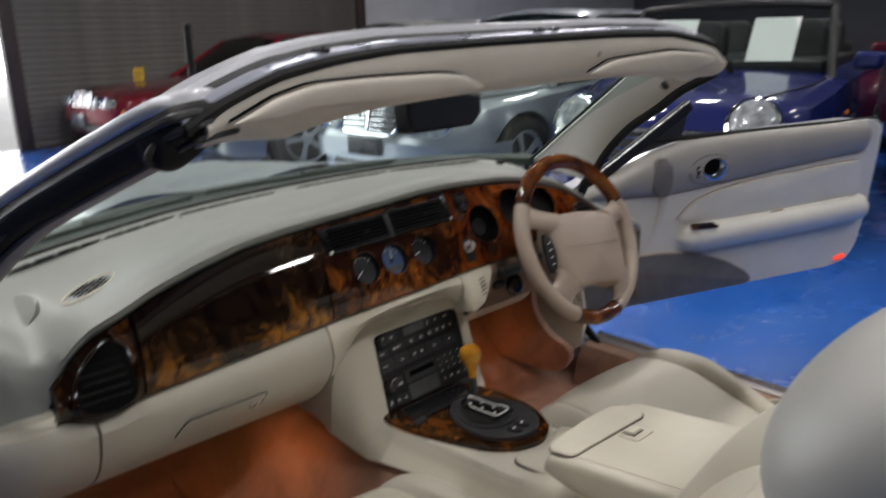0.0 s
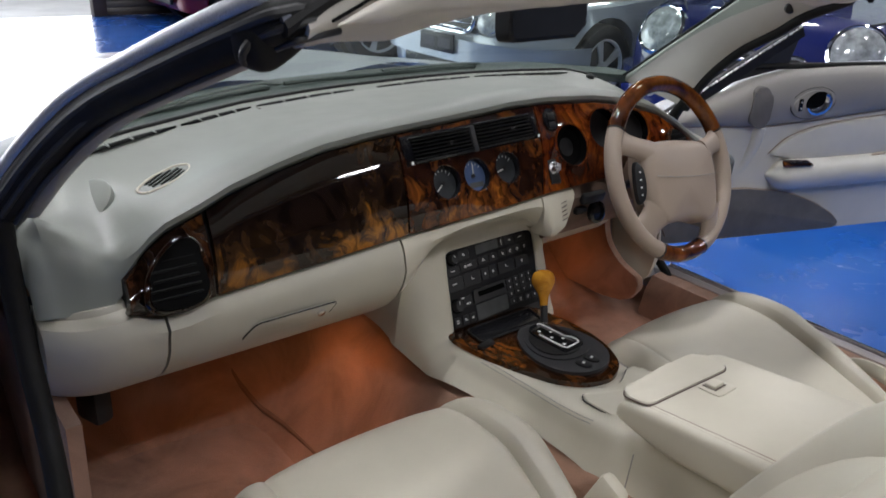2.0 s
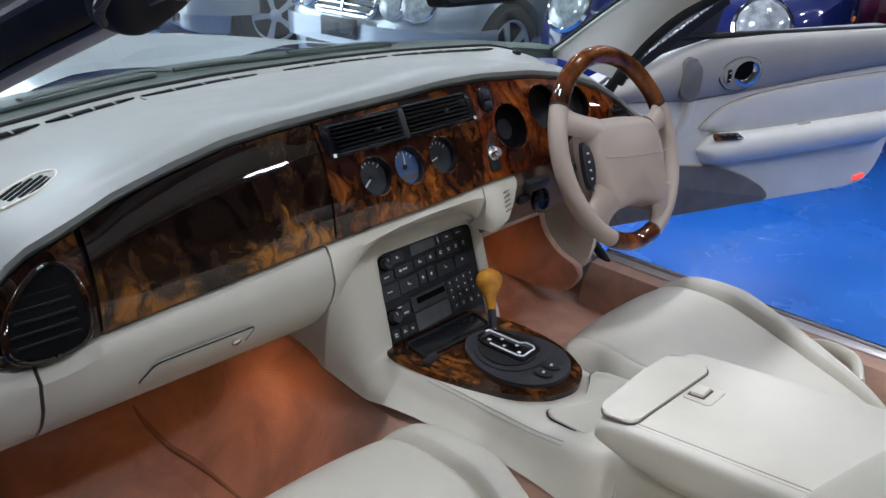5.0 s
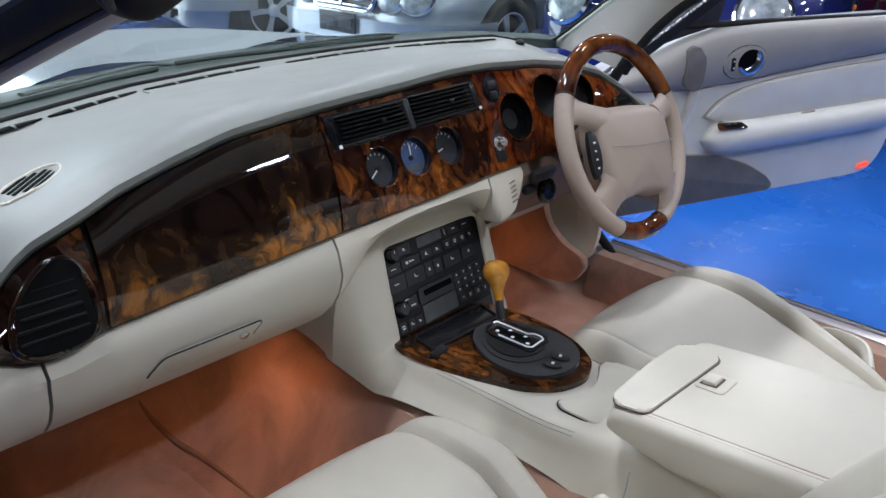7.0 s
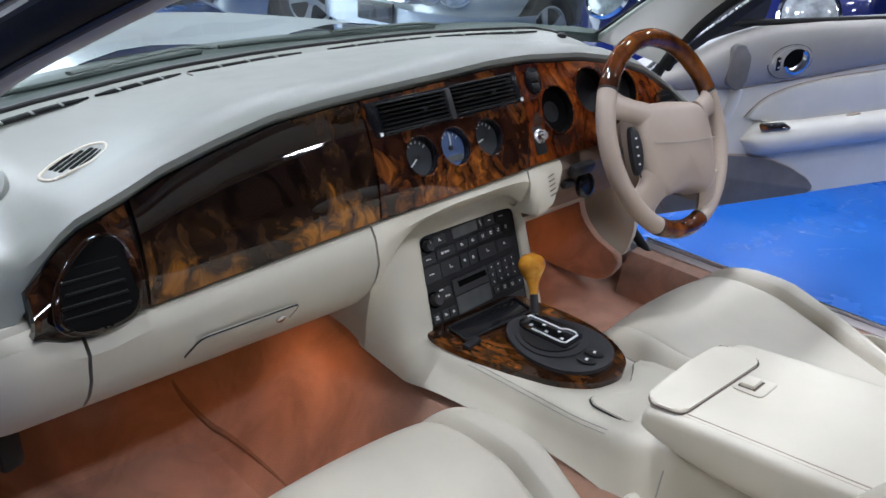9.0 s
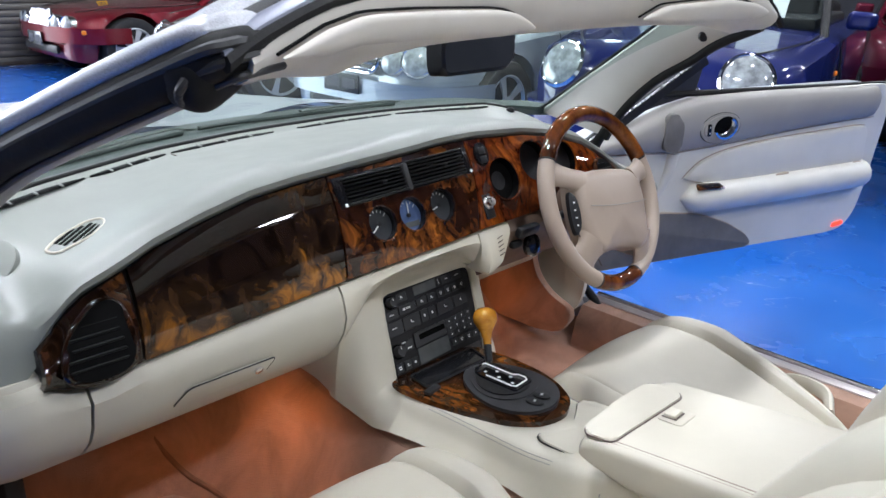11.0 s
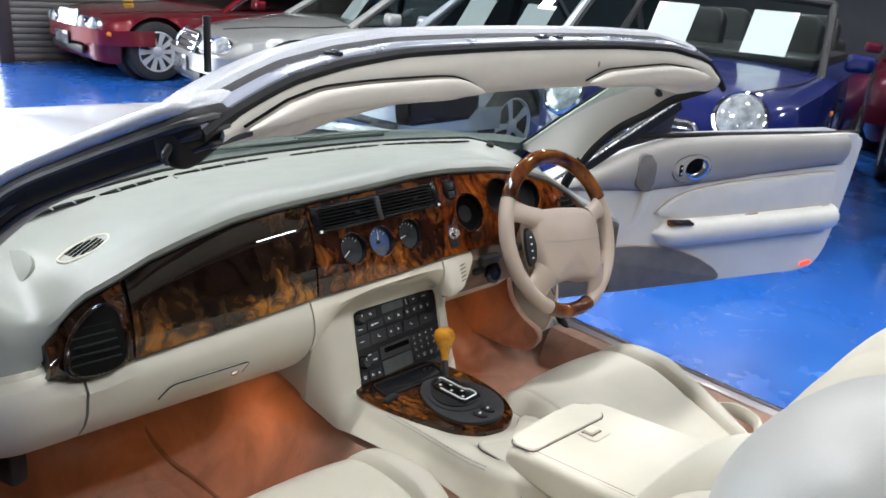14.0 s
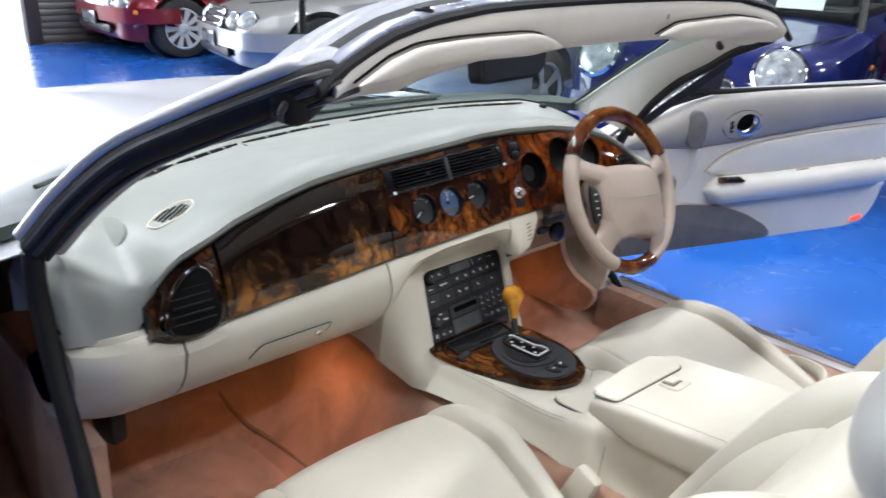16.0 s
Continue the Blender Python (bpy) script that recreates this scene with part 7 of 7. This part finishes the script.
    for (py, pz, px, w, h) in style.get("papers", []):
        sh = part("price_sheet", rbox(w, 0.004, h, Matrix.Translation((px, py, pz)) @ pose(0, 0, 0, 0, 0, 90) @ pose(0, 0, 0, style.get("paper_tilt", -38), 0, 0), 0), PAPER, th, "white price sheet behind the windscreen")
        for k in range(5):
            part("print_line", rbox(w * (0.7 - 0.1 * (k % 2)), 0.001, h * 0.035, Matrix.Translation((px, py, pz)) @ pose(0, 0, 0, 0, 0, 90) @ pose(0, 0, 0, style.get("paper_tilt", -38), 0, 0) @ pose(0, 0.0028 , h * (0.3 - 0.13 * k)), 0), INK, sh, smooth=False)
    return th


parked_car("saloon_car", "dark red saloon with chrome grille, round lamps and chrome bumper", (2.38, 8.30, 0), 180, REDPAINT, 5.0, 1.80, 0.74, 1.28, 2.87, 0.60, 0.32,
           dict(cowl=1.45, chrome=True, grille=(0.50, 0.25, 0.58), bars=12, upright_bars=True, lamps=[(0.40, 0.565, 0.085, 0.085, 0.02, 6, 6), (0.62, 0.565, 0.085, 0.085, -0.015, 14, 6)], indicators=[(0.80, 0.50, -0.12)], bumper=0.47, spokes=10, plate=0.40, plate_mat=DISPLAY))
parked_car("saloon_car", "pale silver saloon with chrome grille and paired oval lamps", (2.70, 6.10, 0), 169, PALEPAINT, 4.55, 1.76, 0.80, 1.38, 2.70, 0.72, 0.325,
           dict(cowl=1.30, droop=0.09, nose=0.90, grille=(0.50, 0.20, 0.58), bars=3, grille_tilt=24, plate_mat=DISPLAY, lamps=[(0.40, 0.590, 0.085, 0.075, -0.02, 14, 30), (0.58, 0.600, 0.115, 0.085, -0.10, 28, 34)], bumper=0.44, spokes=5, plate=0.40, papers=[(0.30, 1.02, -1.62, 0.30, 0.42)]))
parked_car("saloon_car", "bright silver saloon with louvred chrome grille and clear lamps", (2.82, 3.60, 0), 182, SILVERPAINT, 4.53, 1.73, 0.80, 1.42, 2.72, 0.78, 0.315,
           dict(cowl=1.20, split=True, grille=(0.60, 0.26, 0.66), bars=6, lamps=[(0.43, 0.635, 0.105, 0.095, -0.005, 8, 20), (0.62, 0.645, 0.115, 0.105, -0.05, 22, 20)], bumper=0.42, spokes=5, plate=0.45, plate_mat=CHARCOAL, papers=[(0.35, 1.02, -1.52, 0.30, 0.42), (-0.3, 1.02, -1.52, 0.30, 0.42)]))
parked_car("hatchback_car", "royal blue open-top hatchback with big round lamps and chrome grille bars", (3.20, 1.40, 0), 192, BLUEPAINT, 3.65, 1.69, 0.90, 1.40, 2.47, 0.62, 0.30,
           dict(cowl=1.02, open=True, chrome=True, grille=(0.62, 0.22, 0.56), bars=3, lamps=[(0.54, 0.735, 0.135, 0.140, -0.005, 14, 26)], indicators=[], bumper=0.42, bumper_mat=BLUEPAINT, spokes=8, plate=0.36, mirror_mat=BLUEPAINT, papers=[(0.33, 1.16, -1.30, 0.30, 0.36), (-0.36, 1.16, -1.30, 0.30, 0.36)]))
parked_car("hatchback_car", "dark navy hatchback with round chrome-rimmed lamps", (3.80, -0.85, 0), 200, NAVYPAINT, 3.65, 1.69, 0.90, 1.40, 2.47, 0.62, 0.30,
           dict(cowl=1.02, chrome=True, grille=(0.62, 0.22, 0.56), bars=3, lamps=[(0.54, 0.735, 0.135, 0.140, -0.005, 14, 26)], bumper=0.42, spokes=8, plate=0.36, papers=[(0.33, 1.16, -1.30, 0.30, 0.36)]))
parked_car("saloon_car", "maroon saloon parked behind the blue car", (7.3, 0.6, 0), 196, MAROONPAINT, 4.6, 1.75, 0.86, 1.42, 2.7, 0.85, 0.315,
           dict(cowl=1.25, grille=(0.6, 0.16, 0.62), bars=4, lamps=[(0.6, 0.66, 0.12, 0.09, -0.12, 14, 20)], bumper=0.44, spokes=7, plate=0.42))
tag = part("price_tag", rbox(0.12, 0.006, 0.15, Matrix.Translation((3.20, 8.66, 0.845)) @ pose(0, 0, 0, 0, 0, -20), 0.002), YELLOW, None, "small yellow price tag standing on the red bonnet")
tagged(tag, category="tag")
for k in range(3):
    part("print_line", rbox(0.08, 0.001, 0.014, Matrix.Translation((3.20, 8.66, 0.845)) @ pose(0, 0, 0, 0, 0, -20) @ pose(0, -0.0036, 0.04 - 0.035 * k), 0), INK, tag, smooth=False)
